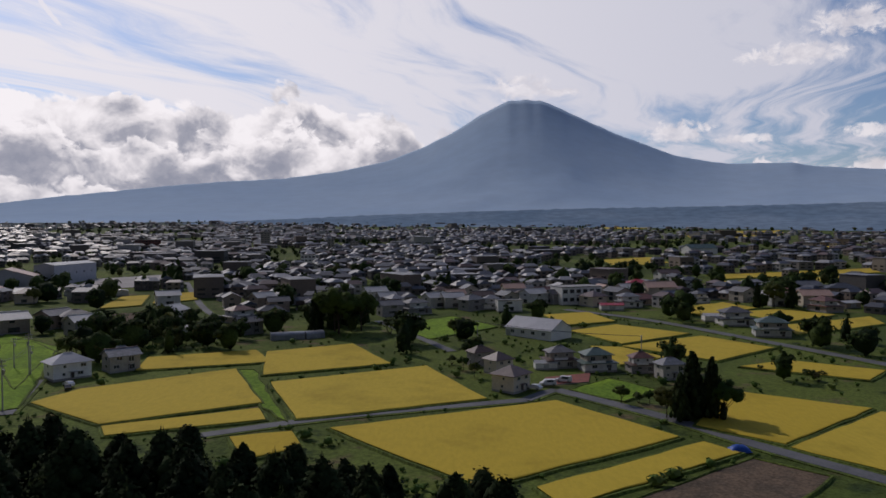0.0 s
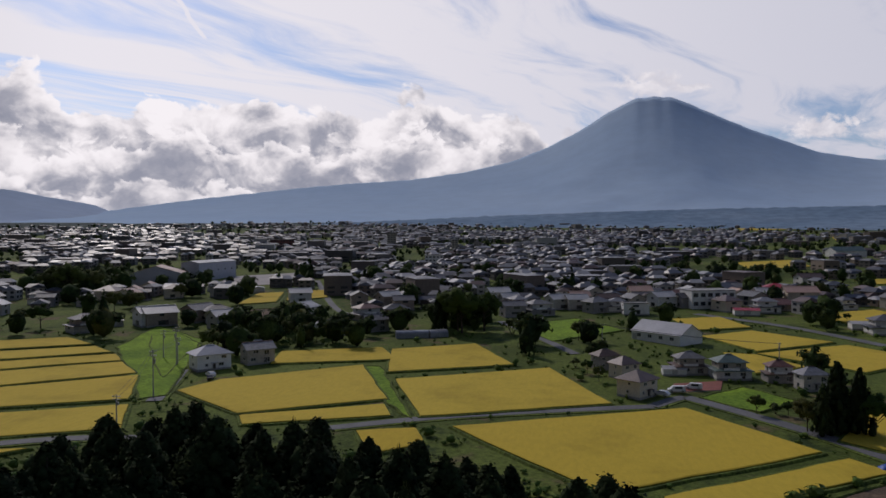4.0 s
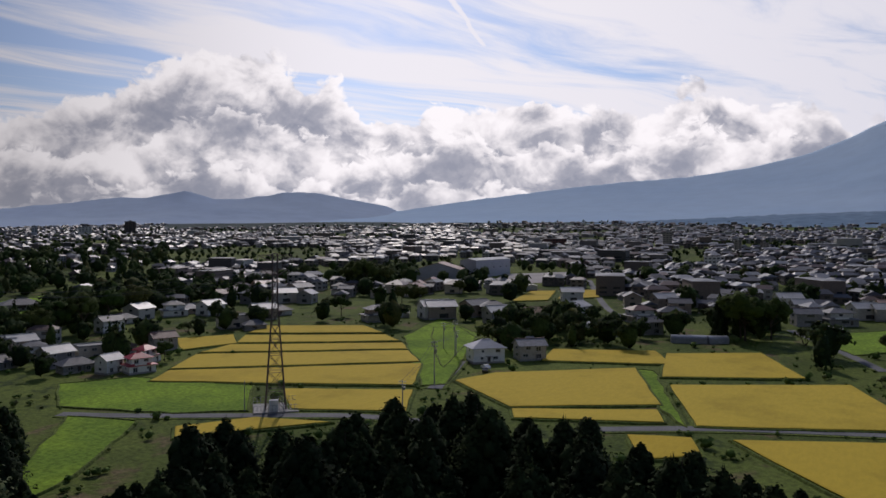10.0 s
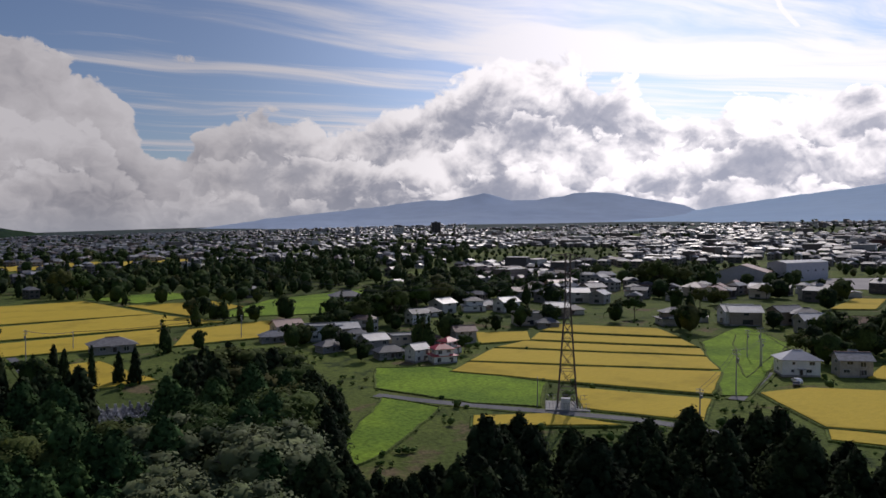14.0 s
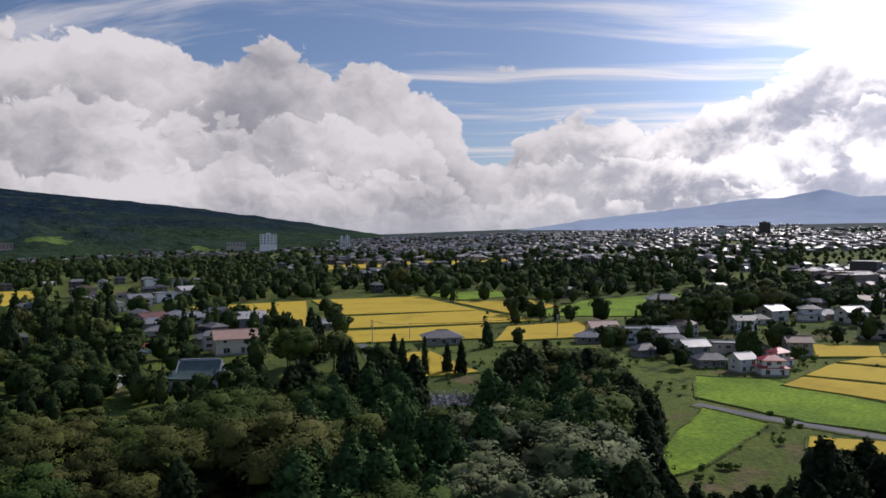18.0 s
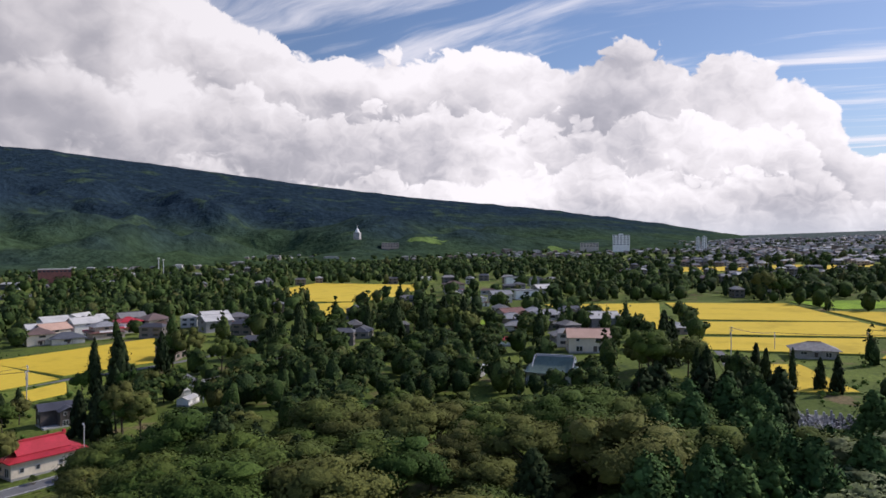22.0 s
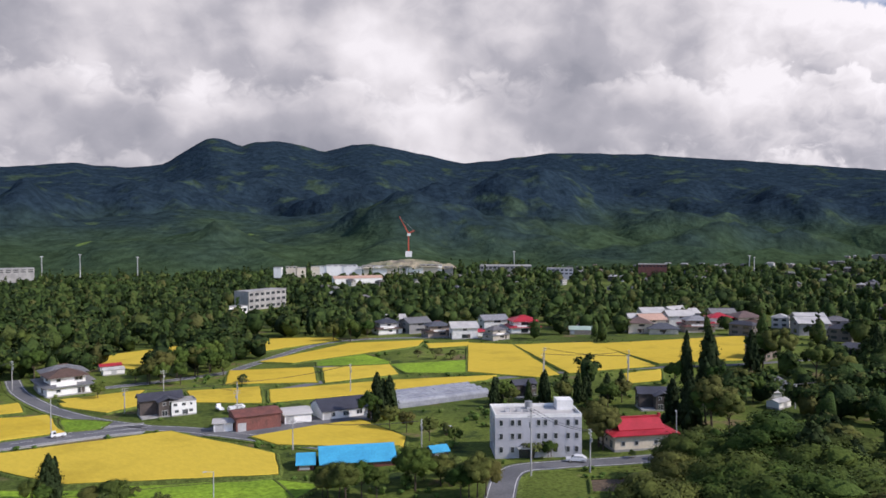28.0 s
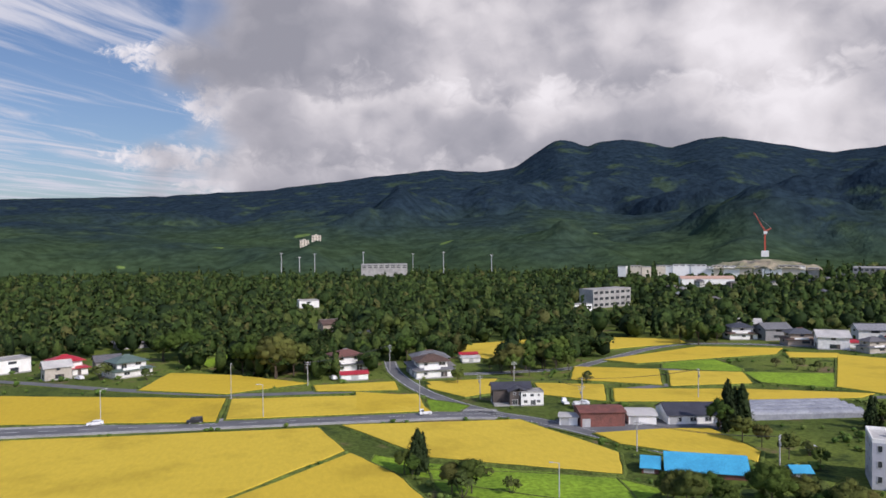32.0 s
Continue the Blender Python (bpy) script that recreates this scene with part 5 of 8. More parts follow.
def templates():
    return {
        "gable": [house("gable", 9, 7, WALLS, ROOFS, "two-storey house with a gabled tile roof", 1)],
        "step": [house("step", 11, 8.5, WALLS, ROOFS, "two-storey house with a hipped roof and a lower skirt roof", 2), house("step", 9.5, 8, WHITE_WALL, ROOFS, "white two-storey house with tiled hip roofs and a balcony", 12)],
        "hip": [house("hip", 10, 7.5, WALLS, ROOFS, "two-storey house with a hipped tile roof", 3)],
        "low": [house("hip", 12, 8, WALLS, ROOFS, "single-storey house with a broad hipped tile roof", 4, 1)],
        "ell": [house("ell", 11, 9, WALLS, ROOFS, "two-storey house with a gabled wing", 5)],
        "flat": [house("flat", 11, 8, WHITE_WALL, CONCRETE, "white flat-roofed building with small windows", 6)],
        "shed": [house("shed", 7, 5, WALLS, PALE_ROOF, "small farm shed with a pale sheet roof", 7)],
        "red": [house("step", 10, 8, WHITE_WALL, RED_ROOF, "white house with a bright red roof", 8)],
        "redshed": [house("shed", 9, 5.5, WHITE_WALL, RED_ROOF, "small white building with a red sheet roof", 9)],
        "pale": [house("gable", 9, 7.5, WALLS, PALE_ROOF, "house with a sunlit pale metal roof", 10)],
        "paleshed": [house("shed", 10, 6, WHITE_WALL, PALE_ROOF, "low building with a bright pale roof", 13)],
        "brown": [house("hip", 10, 9, CREAM_WALL, BROWN_ROOF, "cream two-storey house with a brown hipped roof", 14)],
        "green": [house("step", 11, 9, WALLS, GREEN_ROOF, "two-storey house with blue-green tiled roofs", 15)],
        "dark": [house("ell", 12, 9, DARK_WALL, DARK_ROOF, "dark timber house with a dark tile roof", 16)],
        "orange": [house("gable", 10, 8, CREAM_WALL, ORANGE_ROOF, "house with a faded terracotta roof", 17)],
        "grey": [house("hip", 12, 9, WHITE_WALL, GREY_ROOF, "white two-storey house with a grey hipped roof", 19)],
        "cream": [house("flat", 12, 9, CREAM_WALL, CONCRETE, "yellowish cream flat-roofed block", 18)],
    }

NEAR_HOMES = templates()
LITE[0] = True
FAR_HOMES = templates()
LITE[0] = False
built, choose = set(), random.Random(9)
SIZES = {"gable": 9, "step": 10.5, "hip": 10, "low": 12, "ell": 11, "flat": 11, "shed": 7, "red": 10, "redshed": 9, "pale": 9, "paleshed": 10, "brown": 10, "green": 11, "dark": 12, "orange": 10, "cream": 12, "grey": 12}


def home(kind, x, y, turn, wide=None):
    """A house at x, y whose long side is about wide metres."""
    src = choose.choice((NEAR_HOMES if math.hypot(x, y) < 330 else FAR_HOMES)[kind])
    k = 1.0 if wide is None else max(0.6, min(1.5, wide / SIZES[kind]))
    m = pose(x, y, terrain(x, y) + 0.1, 0, 0, turn) @ Matrix.Diagonal((1.06 * k, 1.06 * k, 0.42 + 0.44 * k, 1))
    SPOTS.append((x, y, 5.5 * k))
    if src not in built:
        built.add(src)
        src.matrix_basis = m
        tagged(src, group="town houses")
        return src
    ob = copy_thing(src, Matrix.Identity(4))
    ob.matrix_basis = m
    return ob


home("gable", -100.2, 233.3, 43, 8.6)
home("shed", -113.0, 256.7, 44, 7.2)
home("pale", -177.5, 306.7, 45, 12.3)
home("gable", -166.0, 321.2, 67, 11.5)
home("hip", -156.7, 320.8, 36, 10.8)
home("pale", -144.8, 303.3, 51, 11.4)
home("pale", -121.5, 336.8, 80, 10.8)
home("paleshed", -104.1, 307.8, 29, 9.3)
home("step", -91.1, 336.7, 45, 11.6)
home("low", -82.1, 358.3, 23, 11.1)
home("gable", -79.0, 304.6, 35, 9.0)
home("pale", -93.6, 389.8, 44, 10.3)
home("hip", -84.3, 401.4, 27, 9.9)
home("hip", 11.7, 240.1, 27, 6.5)
home("brown", 16.6, 228.1, 36, 6.2)
home("brown", 18.4, 205.6, 50, 7.5)
home("step", 36.5, 237.1, 11, 8.7)
home("green", 47.1, 232.2, 9, 9.6)
home("paleshed", 31.6, 233.7, 2, 6.4)
home("step", 60.3, 229.5, 5, 7.2)
home("hip", 66.1, 219.9, 13, 6.6)
home("redshed", 83.9, 375.8, 357, 10.5)
home("step", 95.2, 387.2, 6, 12.1)
home("low", 105.1, 399.5, 0, 14.3)
home("red", 115.6, 448.2, 356, 16.1)
home("orange", 123.0, 430.5, 4, 16.9)
home("step", -13.6, 363.4, 32, 11.5)
home("paleshed", -16.3, 335.0, 13, 9.6)
home("gable", -25.4, 357.0, 24, 9.8)
home("pale", -4.3, 388.3, 31, 10.0)
home("pale", 4.5, 388.1, 19, 10.0)
home("hip", 14.2, 377.0, 38, 10.3)
home("step", 24.4, 381.2, 6, 10.4)
home("flat", 32.3, 372.8, 5, 11.3)
home("step", 125.9, 325.1, 359, 12.1)
home("paleshed", 122.1, 336.5, 355, 10.8)
home("green", 128.9, 295.7, 346, 12.2)
home("orange", 192.0, 390.2, 354, 13.1)
home("gable", 210.2, 437.1, 14, 14.7)
home("hip", 223.8, 422.5, 342, 13.7)
home("step", 153.6, 469.7, 2, 15.0)
home("gable", 156.2, 526.0, 13, 15.0)
home("flat", -271.1, 151.1, 73, 13.5)
home("orange", -287.2, 142.8, 84, 10.7)
home("low", -280.7, 133.6, 75, 9.4)
home("pale", -232.6, 150.4, 87, 8.4)
home("low", -219.1, 148.5, 76, 9.2)
home("cream", -232.4, 163.8, 70, 10.3)
home("low", -234.4, 175.0, 83, 10.2)
home("pale", -207.5, 152.1, 94, 6.2)
home("red", -199.9, 157.0, 72, 7.7)
home("red", -211.2, 168.7, 101, 7.0)
home("gable", -226.2, 188.0, 70, 8.0)
home("cream", -244.4, 240.9, 60, 11.9)
home("low", -299.3, 267.5, 68, 10.9)
home("pale", -285.5, 266.2, 87, 10.1)
home("step", -299.3, 255.7, 59, 11.9)
home("hip", -316.9, 301.7, 66, 12.6)
home("orange", -332.0, 355.3, 63, 13.3)
home("hip", -301.8, 313.5, 84, 11.9)
home("pale", -289.1, 323.7, 52, 11.8)
home("low", -326.9, 373.2, 71, 13.5)
home("paleshed", -332.9, 403.1, 50, 18.2)
home("gable", -301.8, 352.4, 81, 11.9)
home("low", -254.5, 280.7, 62, 10.9)
home("pale", -251.0, 266.7, 63, 10.0)
home("low", -299.3, 226.3, 73, 10.2)
home("pale", -304.3, 239.1, 102, 10.5)
home("gable", -282.4, 207.0, 84, 9.0)
home("low", -230.6, 239.6, 54, 8.6)
home("step", -198.9, 286.3, 55, 11.6)
home("shed", -196.6, 301.0, 43, 8.2)
home("pale", -180.7, 306.7, 51, 12.4)
home("pale", -265.9, 158.7, 79, 8.4)
home("low", -245.0, 139.3, 90, 8.5)
home("step", -250.7, 154.5, 68, 8.0)
home("pale", -382.6, 0.5, 110, 13.9)
home("hip", -400.8, -27.1, 124, 12.7)
home("step", -418.6, -36.7, 105, 12.1)
home("gable", -403.4, -47.5, 137, 13.5)
home("low", -378.9, -41.9, 106, 11.5)
home("flat", -562.6, -56.1, 116, 24.0)
home("gable", -534.2, -70.3, 118, 16.3)
home("low", -340.5, -13.2, 107, 14.9)
home("orange", -312.8, -5.3, 99, 15.1)
home("redshed", -327.6, -38.6, 107, 10.5)
home("hip", -642.5, -124.9, 121, 16.9)
home("paleshed", -812.2, -191.3, 113, 17.8)
home("low", -302.0, 77.7, 86, 14.1)
home("orange", -288.6, 143.3, 84, 10.2)
home("low", -391.9, 234.3, 69, 17.3)
home("paleshed", -1087.0, 13.8, 94, 23.2)
home("pale", -591.1, -44.1, 124, 15.3)
home("step", -507.2, -81.0, 119, 11.7)
home("red", -278.8, -316.2, 149, 16.6)
home("pale", -366.7, -299.1, 149, 12.9)
home("redshed", -353.3, -279.5, 158, 12.3)
home("pale", -384.8, -296.0, 178, 12.5)
home("redshed", -347.6, -256.2, 131, 14.4)
home("low", -367.9, -259.4, 145, 13.6)
home("pale", -333.2, -279.3, 140, 12.5)
home("gable", -389.5, -266.5, 144, 12.9)
home("brown", -378.5, -244.2, 153, 12.9)
home("pale", -372.1, -203.4, 139, 14.7)
home("low", -378.0, -192.4, 157, 10.9)
home("paleshed", -213.3, -129.1, 141, 5.7)
home("paleshed", -203.2, -120.0, 181, 5.7)
home("low", -227.5, -135.9, 141, 6.0)
home("dark", -176.0, -141.7, 144, 9.5)
home("low", -505.6, -229.5, 134, 15.1)
home("redshed", -618.0, -119.6, 121, 15.3)
home("hip", -383.8, -44.5, 117, 12.3)
home("step", -405.9, -27.0, 114, 13.5)
home("step", -424.3, -37.1, 125, 11.6)
home("dark", -158.9, -179.3, 168, 5.4)
home("flat", -737.6, -83.1, 106, 16.9)
home("gable", -272.7, -335.3, 161, 13.1)
home("step", -218.4, -362.4, 169, 14.7)
home("gable", -232.6, -355.2, 177, 12.8)
home("step", -231.4, -331.2, 165, 13.4)
home("pale", -236.6, -315.4, 153, 12.5)
home("redshed", -251.5, -314.1, 161, 12.2)
home("step", -245.3, -299.0, 181, 10.0)
home("hip", -255.8, -381.1, 176, 11.8)
home("pale", -239.8, -387.9, 158, 10.4)
home("red", -275.5, -312.7, 154, 15.7)
home("orange", -335.5, -274.5, 159, 13.1)
home("pale", -360.0, -274.3, 147, 13.7)
home("low", -323.8, -256.7, 138, 13.7)
home("step", -344.3, -250.7, 146, 14.2)
home("red", -365.7, -251.6, 145, 13.4)
home("low", -375.8, -241.5, 133, 14.9)
home("pale", -382.7, -285.4, 157, 10.9)
home("brown", -318.5, -268.1, 140, 11.3)
home("pale", -390.8, -214.5, 139, 14.8)
home("step", -392.9, -200.6, 137, 12.7)
home("step", -43.5, -287.8, 186, 14.9)
home("paleshed", -65.6, -319.4, 178, 7.4)
home("flat", 128.6, -343.5, 221, 13.3)
home("red", 101.8, -329.2, 212, 13.5)
home("pale", 102.5, -321.0, 208, 9.2)
home("green", 75.8, -321.1, 218, 14.4)
home("gable", 86.7, -334.0, 205, 9.4)
home("step", -11.7, -312.0, 198, 15.0)
home("redshed", -13.7, -287.7, 185, 9.6)
home("step", -44.3, -297.3, 182, 14.9)
home("redshed", -66.7, -330.1, 179, 7.7)
home("low", 96.1, -419.7, 203, 16.3)
home("dark", -20.3, -396.5, 187, 13.2)
home("low", -4.3, -411.1, 199, 12.4)
home("gable", -8.3, -461.7, 199, 11.9)
home("flat", 7.4, -684.8, 191, 20.8)
home("pale", -872.9, -1328.2, 157, 48.5)
home("grey", -111.6, 222.9, 45, 10.1)
home("dark", -60.2, -229.5, 175, 11.1)
home("flat", -65.7, -226.4, 174, 4.3)
TOWN_EDGE = blend([(-36, 420), (-20, 400), (-14, 395), (-8, 400), (0, 385), (6, 370), (12, 360), (20, 420), (28, 470), (34, 440), (40, 420), (50, 420)])
lots = random.Random(14)
for az in range(-29, 46):
    for row in (6.0, 24.0, 44.0):
        x, y = polar(az + lots.uniform(-0.4, 0.4) + 0.4, TOWN_EDGE(az) + row + lots.uniform(-4, 4))
        if lots.random() < 0.62 and free(x, y, 6.0) and math.hypot(x, y) > 335:
            home(lots.choice(["gable", "gable", "step", "step", "hip", "low", "ell", "pale", "pale", "brown", "dark", "shed", "orange"]), x, y, lots.choice([18, 108]) + lots.uniform(-12, 12), lots.uniform(8.5, 11.5))
for sets in (NEAR_HOMES, FAR_HOMES):
    for some in sets.values():
        for src in some:
            if src not in built:
                for o in (*src.children_recursive, src):
                    bpy.data.objects.remove(o)

# ---- single buildings ----
def spot(x, y, r):
    SPOTS.append((x, y, r))


def hotel(x, y, turn, w, d, h):
    """Grey three-storey block with a white flat roof, parapet and roof house."""
    ob = empty("office_block", x, y, turn, label="light grey three-storey block with a white flat roof", category="building")
    spot(x, y, 12)
    X, Y = w / 2, d / 2
    part("wall", Shape().box(-X, -Y, -2, X, Y, h), GREY_WALL, ob)
    part("roof_slab", Shape().box(-X + 0.25, -Y + 0.25, h, X - 0.25, Y - 0.25, h + 0.12), PALE_ROOF, ob, "sunlit white roof deck")
    p = Shape()
    for a in ((-X, -Y, X, -Y + 0.25), (-X, Y - 0.25, X, Y), (-X, -Y + 0.25, -X + 0.25, Y - 0.25), (X - 0.25, -Y + 0.25, X, Y - 0.25)):
        p.box(a[0], a[1], h, a[2], a[3], h + 0.75)
    part("parapet", p, WHITE_WALL, ob)
    house_ = part("roof_house", Shape().box(X - 4.4, Y - 4.6, h + 0.12, X - 0.6, Y - 0.6, h + 2.4), WHITE_WALL, ob, "white stair house on the roof")
    part("tank", Shape().beam((-X * 0.1, Y * 0.5, h + 0.12), (-X * 0.1, Y * 0.5, h + 1.9), 0.9, 0.9, 12), STEEL, ob, "round water tank")
    for k in range(3):
        part("roof_unit", Shape().box(-X * 0.7 + 2.6 * k, -0.6, h + 0.12, -X * 0.7 + 2.6 * k + 1.1, 0.5, h + 1.0), FRAME, ob)
    for s in range(3):
        for k, t in enumerate((0.07, 0.2, 0.28, 0.5, 0.58, 0.7, 0.84, 0.94)):
            if s == 0 and k in (2, 3):
                continue
            window(ob, -X + w * t, -Y, h * (s + 0.62) / 3, 0.85, 1.35, "y-")
        for t in (0.3, 0.7):
            window(ob, -X, -Y + d * t, h * (s + 0.62) / 3, 0.85, 1.35, "x-")
            window(ob, X, -Y + d * t, h * (s + 0.62) / 3, 0.85, 1.35, "x+")
    part("entrance", Shape().box(-X * 0.45, -Y - 0.06, -0.5, -X * 0.1, -Y + 0.02, 2.2), GLASS, ob)
    part("canopy", Shape().box(-X * 0.5, -Y - 1.6, 2.35, -X * 0.05, -Y, 2.55), FRAME, ob)


def shrine_roof(w, d, z, rise, over=1.4, sag=0.55, steps=8):
    """A hipped and gabled roof with upswept curved eaves."""
    s = Shape()
    X, Y = w / 2 + over, d / 2 + over
    for side in range(2):
        sg = -1 if side == 0 else 1
        rows = []
        for j in range(steps + 1):
            t = j / steps
            row = []
            for i in range(9):
                u = -1 + 2 * i / 8
                half = X * (1 - 0.42 * t)
                lift = 0.55 * abs(u) ** 3 * (1 - t) ** 2
                row.append((half * u, sg * Y * (1 - t), z + rise * (t - sag * t * (1 - t)) + lift))
            rows.append(row)
        n0 = len(s.v)
        for row in rows:
            s.v += row
        for j in range(steps):
            for i in range(8):
                q = (n0 + j * 9 + i, n0 + j * 9 + i + 1, n0 + (j + 1) * 9 + i + 1, n0 + (j + 1) * 9 + i)
                s.f.append(q if side == 0 else q[::-1])
    for sg in (-1, 1):
        n0 = len(s.v)
        for j in range(steps + 1):
            t = j / steps * 0.55
            yy = Y * (1 - t)
            for i in range(7):
                u = -1 + 2 * i / 6
                s.v.append((sg * X * (1 - 0.42 * t), yy * u, z + rise * (t - sag * t * (1 - t)) + 0.55 * abs(u) ** 3 * (1 - t) ** 2))
        top = len(s.v)
        t = 1.0
        s.v.append((sg * X * 0.62, 0, z + rise * 0.97))
        for j in range(steps):
            for i in range(6):
                q = (n0 + j * 7 + i, n0 + j * 7 + i + 1, n0 + (j + 1) * 7 + i + 1, n0 + (j + 1) * 7 + i)
                s.f.append(q if sg > 0 else q[::-1])
        e = n0 + steps * 7
        for i in range(6):
            q = (e + i, e + i + 1, top)
            s.f.append(q if sg > 0 else q[::-1])
    s.add([(-X, -Y, z - 0.25), (X, -Y, z - 0.25), (X, Y, z - 0.25), (-X, Y, z - 0.25)], [(3, 2, 1, 0)])
    return s


def temple(x, y, turn, w, d, h, rise, roof, label, name="temple"):
    ob = empty(name, x, y, turn, label=label, category="temple")
    spot(x, y, w * 0.75)
    part("platform", Shape().box(-w / 2 - 1, -d / 2 - 1, -1.5, w / 2 + 1, d / 2 + 1, 0.7), CONCRETE, ob)
    part("wall", Shape().box(-w / 2, -d / 2, 0.7, w / 2, d / 2, h), WHITE_WALL, ob)
    for k in range(5):
        for sg in (-1, 1):
            px = -w / 2 + w * k / 4
            part("pillar", Shape().beam((px, sg * (d / 2 + 0.08), 0.7), (px, sg * (d / 2 + 0.08), h), 0.17, 0.17, 8), DARK_WALL, ob)
    part("door", Shape().box(-w * 0.12, -d / 2 - 0.08, 0.7, w * 0.12, -d / 2, h - 0.6), DARK_WALL, ob)
    r = part("roof", shrine_roof(w, d, h, rise), roof, ob, smooth=True)
    part("ridge", Shape().box(-w * 0.36, -0.25, h + rise - 0.1, w * 0.36, 0.25, h + rise + 0.6), GREY_ROOF, r, "pale grey ridge tiles")
    for sg in (-1, 1):
        b = Shape().add([(sg * w * 0.37, -d * 0.24, h + rise * 0.5), (sg * w * 0.37, d * 0.24, h + rise * 0.5), (sg * w * 0.37, 0, h + rise * 0.97)], [(0, 1, 2)])
        part("gable_panel", b, WHITE_WALL, r)
        for q in (-1, 1):
            part("gable_board", Shape().beam((sg * w * 0.39, q * d * 0.46, h + rise * 0.36), (sg * w * 0.39, 0, h + rise + 0.15), 0.2, 0.2, 5), GREY_ROOF, r)


def red_house(x, y, turn, w, d, h):
    ob = empty("red_roofed_house", x, y, turn, label="low house with a two-tier bright red metal roof", category="house")
    spot(x, y, 9)
    X, Y = w / 2, d / 2
    part("base", Shape().box(-X, -Y, -1.5, X, Y, 0.4), CONCRETE, ob)
    part("wall", Shape().box(-X, -Y, 0.4, X, Y, h), CREAM_WALL, ob)
    part("lower_roof", Shape().hip(-X, -Y, X, Y, h, 1.0, 1.0), RED_ROOF, ob)
    r = part("roof", Shape().gable(-X * 0.72, -Y * 0.62, X * 0.72, Y * 0.62, h + 0.9, 1.9, 0.3), RED_ROOF, ob)
    part("ridge_cap", Shape().box(-X * 0.75, -0.22, h + 2.75, X * 0.75, 0.22, h + 3.15), RED_ROOF, r)
    for sg in (-1, 1):
        part("ridge_end", Shape().box(sg * X * 0.75 - 0.3, -0.35, h + 2.7, sg * X * 0.75 + 0.3, 0.35, h + 3.6), RED_ROOF, r)
    dress(ob, -X, -Y, X, Y, 0.3, 5, each=4)


def barn(name, x, y, turn, w, d, h, wall, roof, label, rise=0.32, windows=0, along=True, door=True):
    """A long shed with a gabled roof; along: the ridge runs along its width."""
    ob = empty(name, x, y, turn, label=label, category="shed")
    spot(x, y, max(w, d) * 0.55)
    X, Y = w / 2, d / 2
    g = Shape()
    if along:
        g.box(-X, -Y, -1.5, X, Y, h)
        for sg in (-1, 1):
            g.add([(sg * X, -Y, h), (sg * X, Y, h), (sg * X, 0, h + rise * Y)], [(0, 1, 2)])
        roof_s = Shape().gable(-X, -Y, X, Y, h + 0.08, rise * Y + 0.05, 0.45, 0.14)
    else:
        g.box(-X, -Y, -1.5, X, Y, h)
        for sg in (-1, 1):
            g.add([(-X, sg * Y, h), (X, sg * Y, h), (0, sg * Y, h + rise * X)], [(0, 1, 2)])
        t = Shape().gable(-Y, -X, Y, X, h + 0.08, rise * X + 0.05, 0.6, 0.2)
        roof_s = Shape()
        roof_s.add([(b, a, c) for a, b, c in t.v], [f[::-1] for f in t.f])
    part("wall", g, wall, ob)
    part("roof", roof_s, roof, ob)
    for k in range(windows):
        window(ob, -X + w * (k + 0.7) / (windows + 0.4), -Y, h * 0.55, 1.7, 1.2, "y-")
    if door:
        part("door", Shape().box(-X + 0.4, -Y - 0.05, 0, -X + 2.6, -Y + 0.02, min(2.4, h * 0.85)), FRAME, ob)
    return ob


def slab_block(name, z, x, y, turn, w, d, h, wall, label, storeys=3, bays=6, roof=CONCRETE):
    """A flat-roofed block with rows of windows."""
    ob = empty(name, x, y, turn, z, label=label, category="building")
    spot(x, y, max(w, d) * 0.6)
    X, Y = w / 2, d / 2
    part("wall", Shape().box(-X, -Y, -14, X, Y, h), wall, ob)
    part("roof", Shape().box(-X - 0.2, -Y - 0.2, h, X + 0.2, Y + 0.2, h + 0.5), roof, ob)
    if storeys > 3:
        part("roof_house", Shape().box(-X * 0.3, -Y * 0.5, h + 0.5, X * 0.25, Y * 0.5, h + 2.8), wall, ob)
    for s in range(storeys):
        zz = h * (s + 0.55) / storeys
        for k in range(bays):
            q = -X + w * (k + 0.5) / bays
            part("window", Shape().box(q - w / bays * 0.32, -Y - 0.05, zz - h / storeys * 0.22, q + w / bays * 0.32, -Y + 0.02, zz + h / storeys * 0.22), GLASS, ob)
    return ob


